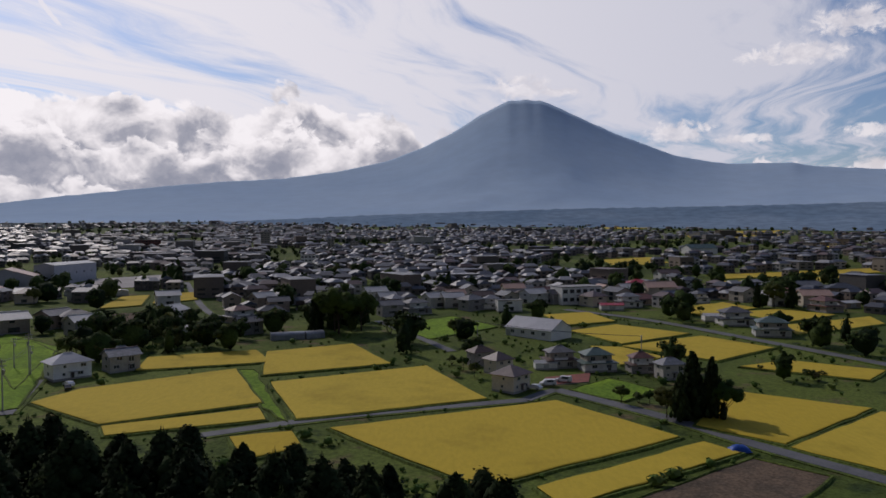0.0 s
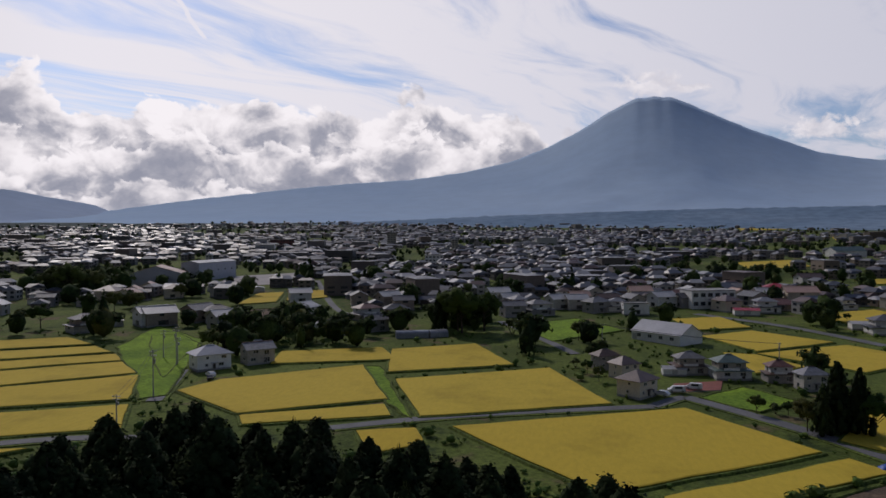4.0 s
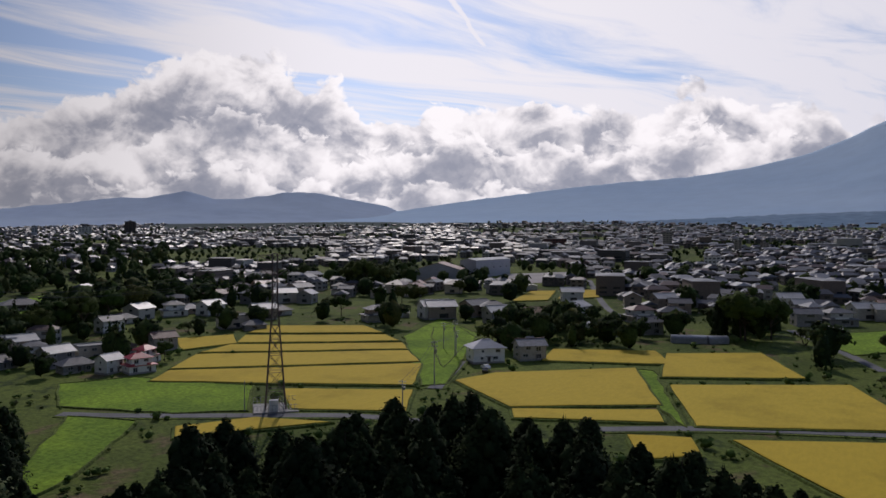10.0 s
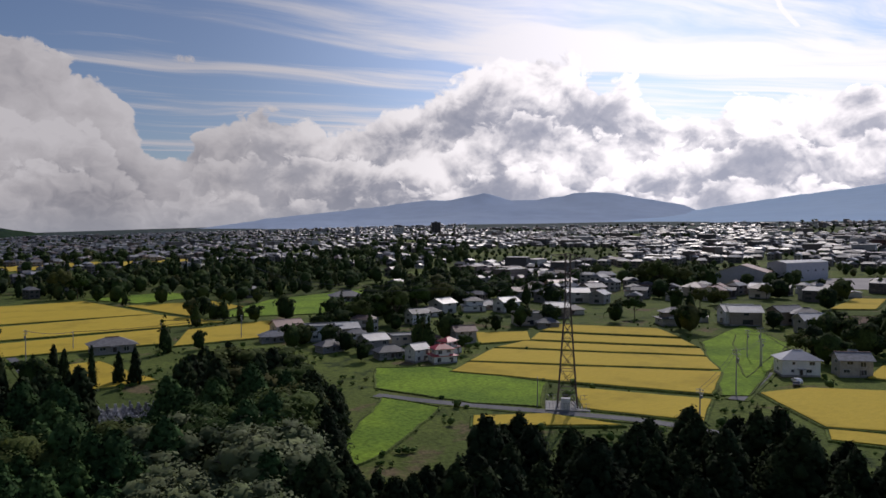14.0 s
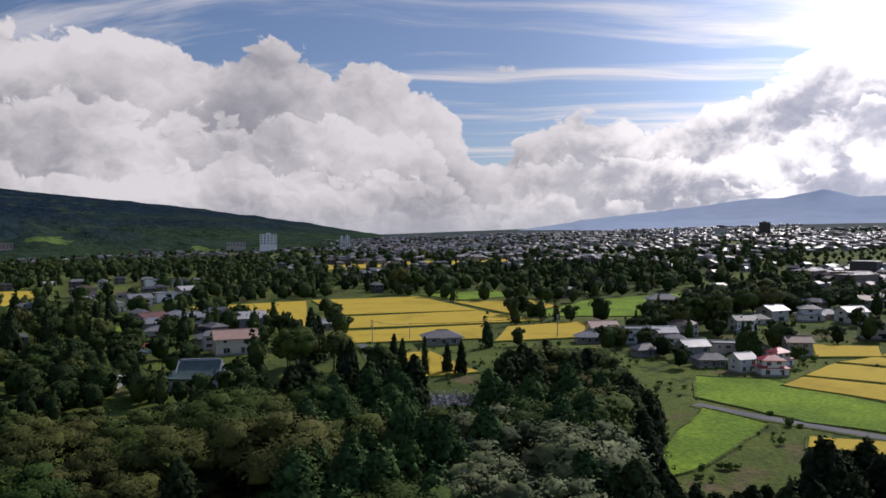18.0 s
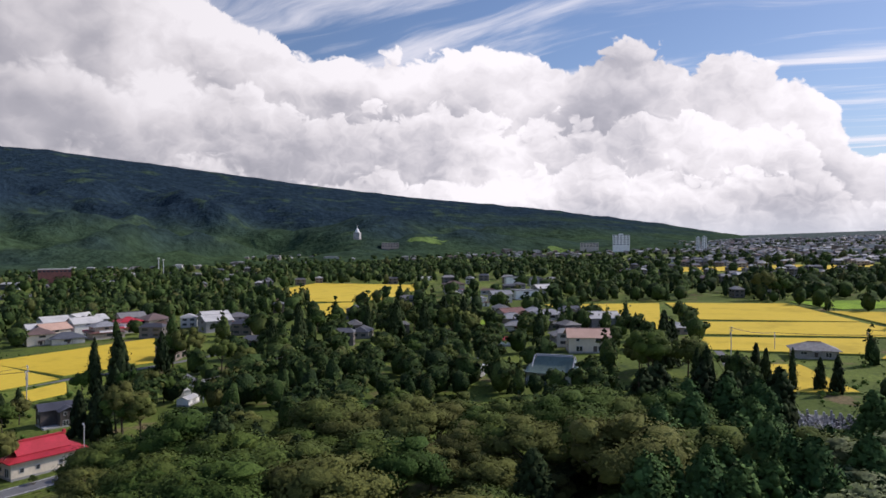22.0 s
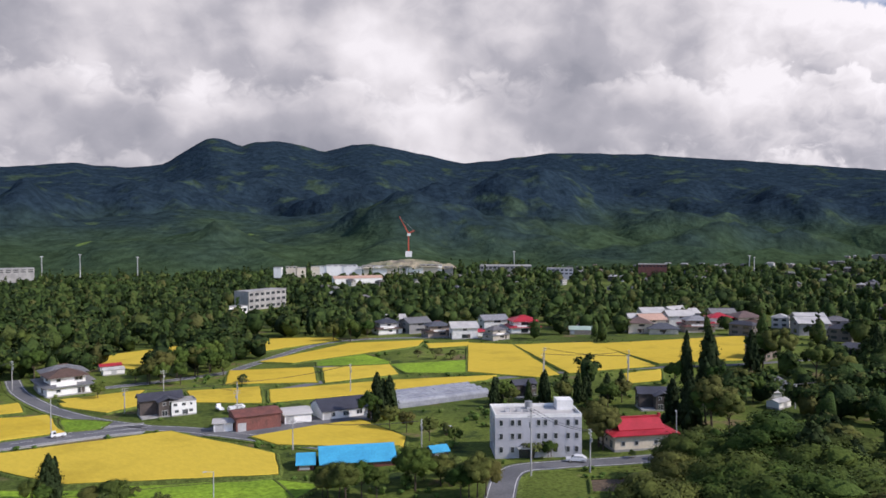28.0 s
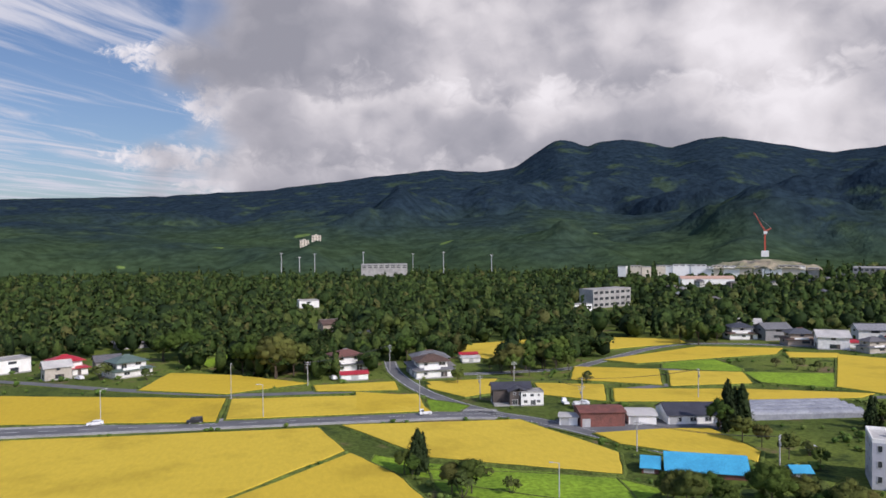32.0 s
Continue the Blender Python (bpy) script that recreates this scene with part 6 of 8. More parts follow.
def tunnel(x, y, turn, w, d, h, spans=1, label="white plastic growing tunnel"):
    """A growing tunnel of hoops and film; the tunnel runs along its width."""
    ob = empty("greenhouse", x, y, turn, label=label, category="greenhouse")
    spot(x, y, w * 0.5)
    each = d / spans
    for k in range(spans):
        y0 = -d / 2 + k * each
        s = Shape()
        n = 8
        prof = [(y0 + each * (0.5 - 0.5 * math.cos(math.pi * i / n)) * 0.98, h * 0.55 + h * 0.45 * math.sin(math.pi * i / n)) for i in range(n + 1)]
        prof = [(y0, -0.6)] + prof + [(y0 + each * 0.98, -0.6)]
        m = len(prof)
        s.v = [(-w / 2, a, b) for a, b in prof] + [(w / 2, a, b) for a, b in prof]
        s.f = [(i, i + 1, m + i + 1, m + i)[::-1] for i in range(m - 1)] + [tuple(range(m)), tuple(range(m, 2 * m))[::-1]]
        part("film", s, FILM, ob)
        for i in range(int(w / 3) + 1):
            xx = -w / 2 + i * w / int(w / 3)
            hoop = Shape()
            for (a, b), (a2, b2) in zip(prof[1:-1], prof[2:-1]):
                hoop.beam((xx, a, b + 0.03), (xx, a2, b2 + 0.03), 0.05, 0.05, 4)
            part("hoop", hoop, STEEL, ob)
    part("end_door", Shape().box(-w / 2 - 0.05, -0.6, 0, -w / 2 + 0.02, 0.6, 1.9), FRAME, ob)


hotel(-118.4, -130.2, 147.2, 19.7, 11.0, 9.1)
red_house(-140.5, -118.7, 155.4, 15.0, 9.0, 3.8)
barn("meeting_hall", 37.3, 296.2, -45.8, 22.5, 13.0, 3.5, WHITE_WALL, GREY_ROOF, "white hall with a grey gabled roof among the fields", 0.55, 4)
barn("gymnasium", -275.1, 476.1, 21.1, 31.8, 26.0, 9.2, GREY_WALL, ORANGE_ROOF, "large gymnasium with a faded terracotta gabled roof", 0.3, 0, False)
barn("school_annex", -266.2, 532.6, 87.7, 56.3, 14.0, 12.9, GREY_WALL, PALE_ROOF, "grey school building with a pale roof", 0.2, 5)
barn("rusty_shed", -76.4, -196.6, 172.6, 12.0, 9.0, 4.1, RUST, RUST, "rust-brown corrugated shed beside the road", 0.15)
barn("white_shed", -88.2, -196.5, 166.3, 7.4, 9.0, 2.7, WHITE_WALL, PALE_ROOF, "white shed with a pale lean roof", 0.15)
barn("dark_roofed_workshop", -101.4, -195.0, 171.9, 13.8, 11.0, 2.7, WHITE_WALL, DARK_ROOF, "white workshop with a dark violet-grey roof", 0.4, 3)
barn("pale_cabin", -68.3, -198.2, 158.5, 4.9, 5.0, 2.5, WHITE_WALL, PALE_ROOF, "small pale cabin beside the road", 0.1)
barn("blue_roofed_barn", -82.0, -149.6, 156.1, 16.2, 11.0, 1.4, RUST, BLUE_ROOF, "long low barn with a bright blue sheet roof", 0.4)
barn("blue_roofed_shed", -71.5, -153.6, 153.6, 3.5, 7.0, 1.3, RUST, BLUE_ROOF, "small shed with a bright blue sheet roof", 0.4)
barn("blue_roofed_hut", -98.7, -141.5, 167.3, 3.6, 4.0, 1.5, DARK_WALL, BLUE_ROOF, "little hut with a blue roof", 0.4)
barn("green_roofed_barn", -294.3, -284.6, 134.9, 15.3, 8.0, 2.5, WALLS, material("pale_green_sheet", two((0.36, 0.45, 0.38), (0.3, 0.39, 0.33), 0.3, 2.0, 0.1), 0.5), "low barn with a pale green sheet roof", 0.35)
barn("pavilion_hall", 297.1, 873.3, 16.5, 36.2, 18.0, 6.2, WHITE_WALL, GREEN_ROOF, "white hall with a teal pyramid roof", 0.5)
tunnel(-134.5, -196.0, 173.4, 33.5, 15.0, 2.7, 4, "long multi-span greenhouse with grey film roofs")
tunnel(-60.3, 290.6, 16.8, 12.8, 5.0, 2.7)
tunnel(-50.9, 294.1, 31.4, 7.5, 5.0, 2.6)
tunnel(-86.7, 294.5, 36.7, 6.5, 5.0, 3.0)
temple(-247.2, -14.5, 83.6, 16.8, 11.0, 3.5, 4.6, GREEN_ROOF, "temple hall with a swept green copper roof")
temple(-255.3, -43.7, 82.1, 6.9, 6.0, 2.5, 3.2, GREY_ROOF, "small bell pavilion with an upswept grey roof", "bell_pavilion")
slab_block("works_building", None, -237.8, -596.7, -156.3, 43.2, 16.0, 14.9, CONCRETE, "grey concrete works building rising from the forest", 3, 7)
slab_block("works_annex", None, -197.4, -554.3, -161.0, 24.6, 8.0, 5.7, WHITE_WALL, "low pale annex at the forest edge", 1, 5)
barn("red_roofed_school", -501.6, -910.7, 163.3, 67.0, 16.0, 7.5, WHITE_WALL, ORANGE_ROOF, "long white building with faded red roofs", 0.4)
slab_block("shop", None, 71.4, 405.3, 17.5, 23.3, 14.0, 8.7, WHITE_WALL, "white shop building with a flat roof", 2, 6)
slab_block("apartment_tower", 10.3, 27.3, -1899.8, -179.2, 22.1, 13.2, 25.0, CREAM_WALL, "pinkish apartment tower at the foot of the hills", 8, 3)
slab_block("apartment_tower", 12.8, -1.8, -1900.0, 179.9, 22.2, 13.3, 34.0, CREAM_WALL, "tall pinkish apartment tower at the foot of the hills", 9, 3)
slab_block("city_block", 27.4, -1699.3, 43.6, 88.5, 36.4, 21.8, 22.8, WHITE_WALL, "white apartment block of the far city", 6, 5)
slab_block("city_block", 20.9, -1687.8, 203.3, 83.1, 7.6, 8.0, 24.2, WHITE_WALL, "narrow white tower block of the far city", 8, 2)
slab_block("city_block", 20.9, -1686.2, 215.9, 82.7, 10.2, 8.0, 25.5, WHITE_WALL, "narrow white tower block of the far city", 8, 2)
slab_block("city_block", 53.9, -1583.8, 1221.2, 52.4, 25.2, 15.1, 24.9, DARK_WALL, "dark hotel block on the city skyline", 7, 3)
slab_block("city_block", 52.7, -1642.9, 1140.5, 55.2, 29.0, 17.4, 13.4, WALLS, "brown block on the city skyline", 3, 4)
slab_block("city_block", 51.5, -1701.6, 1051.0, 58.3, 11.4, 8.0, 15.2, GREY_WALL, "grey tower on the city skyline", 4, 2)
slab_block("city_block", 29.8, -235.2, 998.9, 13.2, 11.7, 8.0, 21.0, WALLS, "grey apartment tower in the town", 8, 3)
slab_block("city_block", 26.6, -136.2, 917.2, 8.4, 8.2, 8.0, 15.1, WALLS, "beige apartment tower in the town", 7, 2)
slab_block("city_block", 27.2, -110.9, 941.6, 6.7, 9.8, 8.0, 11.3, WALLS, "beige apartment block in the town", 5, 3)
slab_block("city_block", 30.8, -392.0, 1002.6, 21.4, 31.5, 18.9, 11.3, RUST, "brown school block in the town", 3, 8)
slab_block("city_block", 19.5, -122.3, 691.9, 10.0, 16.9, 10.1, 9.3, WHITE_WALL, "pale office block in the town", 3, 5)
slab_block("city_block", 18.8, -1827.8, -518.5, 105.8, 42.5, 25.5, 11.4, WALLS, "low white hotel near the hills", 3, 6)
slab_block("city_block", 21.0, -1899.7, -27.7, 90.8, 44.3, 26.6, 9.4, WALLS, "long white block of the far city", 3, 6)
slab_block("city_block", -9.7, -731.5, -753.0, 135.8, 35.4, 21.2, 9.3, GREY_WALL, "works hall with a blue-grey roof", 2, 6)
slab_block("city_block", -11.7, -804.7, -955.6, 139.9, 83.8, 50.3, 6.5, WALLS, "long low white works", 1, 12)
slab_block("city_block", -9.4, -116.0, -1294.2, 174.9, 77.5, 46.5, 5.8, CONCRETE, "low white depot behind the forest", 2, 8)
slab_block("city_block", 3.6, -775.9, -630.7, 129.1, 34.8, 20.9, 4.3, RUST, "long low red-roofed works", 1, 8)
spot(*(-194.9, 53.2), 16)


# ---- pylon ----
def pylon(x, y, turn, h):
    ob = empty("pylon", x, y, turn, label="tall dark lattice power pylon standing in the fields", category="pylon")
    spot(x, y, 7)
    w0, w1 = 2.5, 0.6
    lv = [0, 0.12, 0.24, 0.35, 0.45, 0.54, 0.62, 0.7, 0.77, 0.84, 0.9, 0.95, 1.0]
    half = lambda t: w0 + (w1 - w0) * min(1, t / 0.7)
    corner = lambda t, i: Vector((half(t) * (1, 1, -1, -1)[i], half(t) * (1, -1, -1, 1)[i], t * h))
    for i in range(4):
        s = Shape()
        s.tube([corner(a, i) for a in lv], 0.19, 5)
        part("leg", s, PYLON_PAINT, ob)
    for a, b in zip(lv, lv[1:]):
        for i in range(4):
            j = (i + 1) % 4
            part("brace", Shape().beam(corner(a, i), corner(b, j), 0.075, 0.075, 4), PYLON_PAINT, ob)
            part("brace", Shape().beam(corner(a, j), corner(b, i), 0.075, 0.075, 4), PYLON_PAINT, ob)
            part("girt", Shape().beam(corner(b, i), corner(b, j), 0.075, 0.075, 4), PYLON_PAINT, ob)
    for t, reach in ((0.9, 3.4), (0.99, 4.2)):
        s = Shape()
        for sg in (-1, 1):
            tip = Vector((sg * reach, 0, t * h))
            for i in range(4):
                c = corner(t, i)
                if c.x * sg > 0:
                    s.beam(c, tip, 0.12, 0.08, 4)
                    s.beam(c - Vector((0, 0, 1.6)), tip, 0.1, 0.08, 4)
        arm = part("cross_arm", s, PYLON_PAINT, ob)
        for sg in (-1, 1):
            ins = Shape()
            for k in range(5):
                ins.beam((sg * reach, 0, t * h - 0.3 - 0.3 * k), (sg * reach, 0, t * h - 0.5 - 0.3 * k), 0.2, 0.12, 8)
            part("insulator", ins, STEEL, arm)
    part("cabinet", Shape().box(-1.6, -4.6, -0.5, 0.6, -3.2, 3.0), WHITE_WALL, ob, "white equipment cabinet")
    part("plinth", Shape().box(-5.5, -5.2, -1.2, 5.5, 5.2, 0.25), CONCRETE, ob)
    for k in range(12):
        a = k / 12
        for px, py in ((-5.4 + 10.8 * a, -5.1), (-5.4 + 10.8 * a, 5.1)):
            part("fence_post", Shape().beam((px, py, 0.2), (px, py, 2.0), 0.05, 0.05, 5), STEEL, ob)
    for py in (-5.1, 5.1):
        for zz in (0.9, 1.9):
            part("fence_rail", Shape().beam((-5.4, py, zz), (5.4, py, zz), 0.035, 0.035, 4), STEEL, ob)
    f = Shape().beam((-7.5, -1, 0), (-7.5, -1, 7.5), 0.16, 0.1, 6).beam((-7.5, -1, 7.4), (-5.4, -1, 0.3), 0.03, 0.03, 4)
    part("stay_mast", f, STEEL, ob)


def cable(a, b, sag, name="cable"):
    a, b = Vector(a), Vector(b)
    n = 14
    s = Shape().tube([a + (b - a) * (i / n) - Vector((0, 0, sag * 4 * (i / n) * (1 - i / n))) for i in range(n + 1)], 0.045)
    return solid(name, s, CABLE, label="thin black overhead power cable", category="cable", group="overhead cables")


PX, PY = (-130.5, 142.9)
pylon(PX, PY, 44, 39)
for k in (-1, 1):
    for zz in (34, 37):
        q = polar(66, 470)
        cable((PX + 2.6 * k, PY + 2.6 * k, terrain(PX, PY) + zz), (q[0] + 2 * k, q[1], terrain(*q) + 18 + zz * 0.1), 9)


# ---- poles, lamps, vehicles ----
def pole_thing(tall=11.0):
    ob = new("utility_pole")
    tagged(ob, label="grey concrete utility pole with cross arms", category="utility pole", group="utility poles")
    part("shaft", Shape().beam((0, 0, -0.5), (0, 0, tall), 0.19, 0.12, 8), POLE, ob)
    for z in (tall - 0.5, tall - 1.4):
        arm = part("cross_arm", Shape().box(-1.0, -0.06, z - 0.06, 1.0, 0.06, z + 0.06), STEEL, ob)
        for q in (-0.9, -0.45, 0.45, 0.9):
            part("insulator", Shape().beam((q, 0, z + 0.06), (q, 0, z + 0.3), 0.07, 0.05, 6), WHITE_PAINT, arm)
    part("transformer", Shape().beam((0.3, 0.1, tall - 3.2), (0.3, 0.1, tall - 2.2), 0.28, 0.28, 10), STEEL, ob)
    return ob


def lamp_thing(tall=9.5):
    ob = new("street_lamp")
    tagged(ob, label="pale grey steel street lamp beside the road", category="street lamp", group="street lamps")
    part("post", Shape().beam((0, 0, -0.3), (0, 0, tall), 0.13, 0.09, 8), FRAME, ob)
    part("arm", Shape().beam((0, 0, tall), (1.4, 0, tall + 0.35), 0.06, 0.05, 6), FRAME, ob)
    part("lamp_head", Shape().box(1.2, -0.16, tall + 0.24, 2.0, 0.16, tall + 0.42), FRAME, ob)
    part("footing", Shape().box(-0.3, -0.3, -0.3, 0.3, 0.3, 0.15), CONCRETE, ob)
    return ob


POLE_THING, LAMP_THING = pole_thing(), lamp_thing()
placed = {}


def stand(src, x, y, turn, k=1.0):
    m = pose(x, y, terrain(x, y), 0, 0, turn) @ Matrix.Diagonal((1, 1, k, 1))
    if src not in placed:
        placed[src] = 1
        src.matrix_basis = m
        return src
    ob = copy_thing(src, Matrix.Identity(4))
    ob.matrix_basis = m
    return ob


def run(*spots_):
    """Utility poles in a row with their wires."""
    last = None
    for x, y, h in spots_:
        turn = 0 if last is None else math.degrees(math.atan2(last[1] - y, last[0] - x)) + 90
        stand(POLE_THING, x, y, turn, h / 11.0)
        if last is not None and math.hypot(last[0] - x, last[1] - y) < 120:
            for o in (-0.6, 0.6):
                cable((last[0] + o, last[1], terrain(last[0], last[1]) + last[2] - 0.3), (x + o, y, terrain(x, y) + h - 0.3), 0.9)
        last = (x, y, h)


run((-100.1, 154.7, 7.9), (-108.3, 184.0, 12.7), (-124.4, 226.1, 8.9))
run((-297.2, 127.2, 9.8), (-321.4, 102.3, 8.0))
run((-296.4, 126.8, 9.9), (-316.1, 67.1, 7.3), (-302.6, 48.7, 11.1))
run((3.4, -278.7, 8.7), (-29.2, -304.7, 10.6))
run((-52.1, -238.3, 7.6), (-81.9, -225.1, 7.8), (-119.1, -221.2, 9.7))
run((-74.8, -168.1, 7.0), (-96.8, -145.2, 7.9))
run((-105.0, -116.5, 14.2), (-116.4, -110.7, 9.0))
run((-76.3, -209.8, 8.1), (-69.1, -259.4, 8.5))
run((-192.2, -206.0, 9.9), (-200.3, -173.1, 9.7))
run((-205.4, -116.3, 7.0), (-272.3, -107.9, 7.9))
run((-134.9, 235.8, 9.6), (-124.2, 224.9, 12.7))
run((-193.3, -207.7, 7.4), (-221.4, -190.9, 7.5))
run((-416.4, -325.8, 7.6), (-442.0, -271.8, 7.7))
run((13.0, 289.1, 7.0), (66.8, 253.9, 7.0))
stand(LAMP_THING, 61.5, -229.0, 206, 1.02)
stand(LAMP_THING, 28.4, -259.0, 103, 1.23)
stand(LAMP_THING, 15.7, -225.3, 23, 1.04)
stand(LAMP_THING, -30.3, -223.4, 307, 1.00)
stand(LAMP_THING, -45.8, -138.7, 356, 0.72)
stand(LAMP_THING, -144.1, -110.1, 32, 0.95)


def car_thing(kind, paint, label):
    """A road vehicle, x ahead, standing on its wheels."""
    ob = new("car" if kind != "truck" else "small_truck")
    tagged(ob, label=label, category="car" if kind != "truck" else "truck", group="vehicles")
    L, W = (4.5, 1.75) if kind != "truck" else (3.6, 1.5)
    x0, x1, y = -L / 2, L / 2, W / 2
    if kind == "truck":
        prof = [(x0, 0.35), (x1, 0.35), (x1, 1.1), (x1 - 0.25, 1.75), (x1 - 1.2, 1.75), (x1 - 1.2, 0.85), (x0, 0.85)]
    elif kind == "van":
        prof = [(x0, 0.35), (x1, 0.35), (x1, 0.85), (x1 - 0.7, 1.0), (x1 - 1.3, 1.7), (x0 + 0.15, 1.75), (x0, 0.95)]
    else:
        prof = [(x0, 0.35), (x1, 0.35), (x1, 0.75), (x1 - 1.1, 0.92), (x1 - 1.8, 1.42), (x0 + 0.9, 1.45), (x0 + 0.2, 0.98), (x0, 0.9)]
    s = Shape()
    n = len(prof)
    tuck = lambda z: y - 0.16 * max(0, (z - 0.95) / 0.8)
    s.v = [(a, -tuck(z), z) for a, z in prof] + [(a, tuck(z), z) for a, z in prof]
    s.f = [tuple(range(n)), tuple(range(n, 2 * n))[::-1]] + [(k, n + k, n + (k + 1) % n, (k + 1) % n) for k in range(n)]
    part("body", s, paint, ob)
    top = max(z for _, z in prof)
    for sg in (-1, 1):
        a, b = (x1 - 1.15, x1 - 0.45) if kind == "truck" else (x0 + 0.8, x1 - 1.75)
        part("side_window", Shape().box(a, sg * (y - 0.075) - 0.03, 1.02, b, sg * (y - 0.075) + 0.03, top - 0.12), GLASS, ob)
        part("headlight", Shape().box(x1 - 0.06, sg * (y - 0.25) - 0.16, 0.62, x1 + 0.03, sg * (y - 0.25) + 0.16, 0.78), FRAME, ob)
    wx = x1 - (0.3 if kind == "truck" else 1.6)
    part("windscreen", Shape().add([(wx + 0.42, -y * 0.78, 1.03), (wx + 0.42, y * 0.78, 1.03), (wx - 0.1, y * 0.72, top - 0.1), (wx - 0.1, -y * 0.72, top - 0.1),
                                    (wx + 0.36, -y * 0.78, 1.0), (wx + 0.36, y * 0.78, 1.0), (wx - 0.16, y * 0.72, top - 0.12), (wx - 0.16, -y * 0.72, top - 0.12)],
                                   [(0, 1, 2, 3), (7, 6, 5, 4), (0, 4, 5, 1), (2, 6, 7, 3), (1, 5, 6, 2), (0, 3, 7, 4)]), GLASS, ob)
    for wx in (x0 + 0.8, x1 - 0.85):
        for sg in (-1, 1):
            wheel = part("wheel", Shape().beam((wx, sg * (y - 0.2), 0.32), (wx, sg * (y + 0.02), 0.32), 0.32, 0.32, 14), TYRE, ob)
            part("rim", Shape().beam((wx, sg * (y + 0.02), 0.32), (wx, sg * (y + 0.04), 0.32), 0.19, 0.17, 10), FRAME, wheel)
    return ob


WHITE_CAR = car_thing("car", WHITE_PAINT, "small white car on the road")
BLACK_CAR = car_thing("van", BLACK_PAINT, "black people carrier driving on the main road")
WHITE_VAN = car_thing("van", WHITE_PAINT, "white van parked beside the houses")
PARKED = car_thing("car", CAR_PAINT, "car parked beside the houses")
TRUCK = car_thing("truck", WHITE_PAINT, "small white pick-up truck")


def drive(src, x, y, turn):
    ob = stand(src, x, y, turn)
    ob.location.z += 0.12
    spot(x, y, 2.5)


drive(WHITE_CAR, 62.5, -227.1, 15)
drive(BLACK_CAR, 34.6, -223.2, 9)
drive(TRUCK, -75.7, -223.1, 271)
drive(WHITE_VAN, -77.3, -217.5, 260)
drive(TRUCK, -31.3, -218.3, 2)
drive(WHITE_VAN, 29.1, 210.0, 182)
drive(WHITE_VAN, 34.2, 214.2, 161)
drive(PARKED, 24.6, 205.3, 143)
drive(PARKED, -113.4, -157.6, 254)
drive(PARKED, 92.3, -315.2, 316)
drive(PARKED, -6.1, -288.6, 289)
drive(PARKED, -103.5, 206.6, 117)
drive(PARKED, -105.2, 210.4, 137)
drive(WHITE_CAR, -101.9, 311.8, 148)
drive(PARKED, -96.8, 304.4, 168)
drive(PARKED, -119.2, -117.5, 315)
drive(WHITE_CAR, -80.4, -221.0, 330)


# ---- far landmarks ----
def mast(x, y, z, h, label="tall pale mast over the forest"):
    ob = empty("mast", x, y, 0, z, label=label, category="mast", group="far masts")
    part("shaft", Shape().beam((0, 0, -12), (0, 0, h), 0.75, 0.55, 8), FRAME, ob)
    part("head", Shape().box(-2.4, -0.5, h - 1.2, 2.4, 0.5, h), FRAME, ob)


mast(-83.3, -1347.4, -11.2, 28.2)
mast(-171.5, -1339.1, -12.2, 25.3)
mast(-225.6, -1331.0, -10.6, 26.3)
mast(-309.9, -1314.0, -9.2, 19.2)
mast(59.6, -1348.7, -5.0, 21.8)
mast(2.0, -1350.0, -6.0, 21.0)
mast(28.5, -1349.7, -5.6, 14.9)
mast(-815.8, -947.0, -5.2, 23.3)
mast(-1015.5, -639.4, -4.3, 16.6)
mast(-969.8, -618.1, -8.0, 24.1)


def stupa(x, y, z):
    ob = empty("stupa", x, y, 0, z, label="white domed peace pagoda with a tall spire on the hillside", category="pagoda")
    s = Shape()
    prof = [(6.6, -20), (6.6, 0), (5.8, 1), (5.5, 3), (4.4, 6), (2.7, 8.4), (1.6, 9.6), (1.3, 11), (0.9, 13.5), (0.2, 20)]
    n = 20
    for r, h in prof:
        s.v += [(r * math.cos(2 * math.pi * k / n), r * math.sin(2 * math.pi * k / n), h) for k in range(n)]
    for j in range(len(prof) - 1):
        s.f += [(j * n + k, j * n + (k + 1) % n, (j + 1) * n + (k + 1) % n, (j + 1) * n + k) for k in range(n)]
    part("dome", s, WHITE_WALL, ob)
    part("terrace", Shape().box(-8.5, -8.5, -20, 8.5, 8.5, -1), CONCRETE, ob)


stupa(*(-1993.5, -660.1, 58.0))


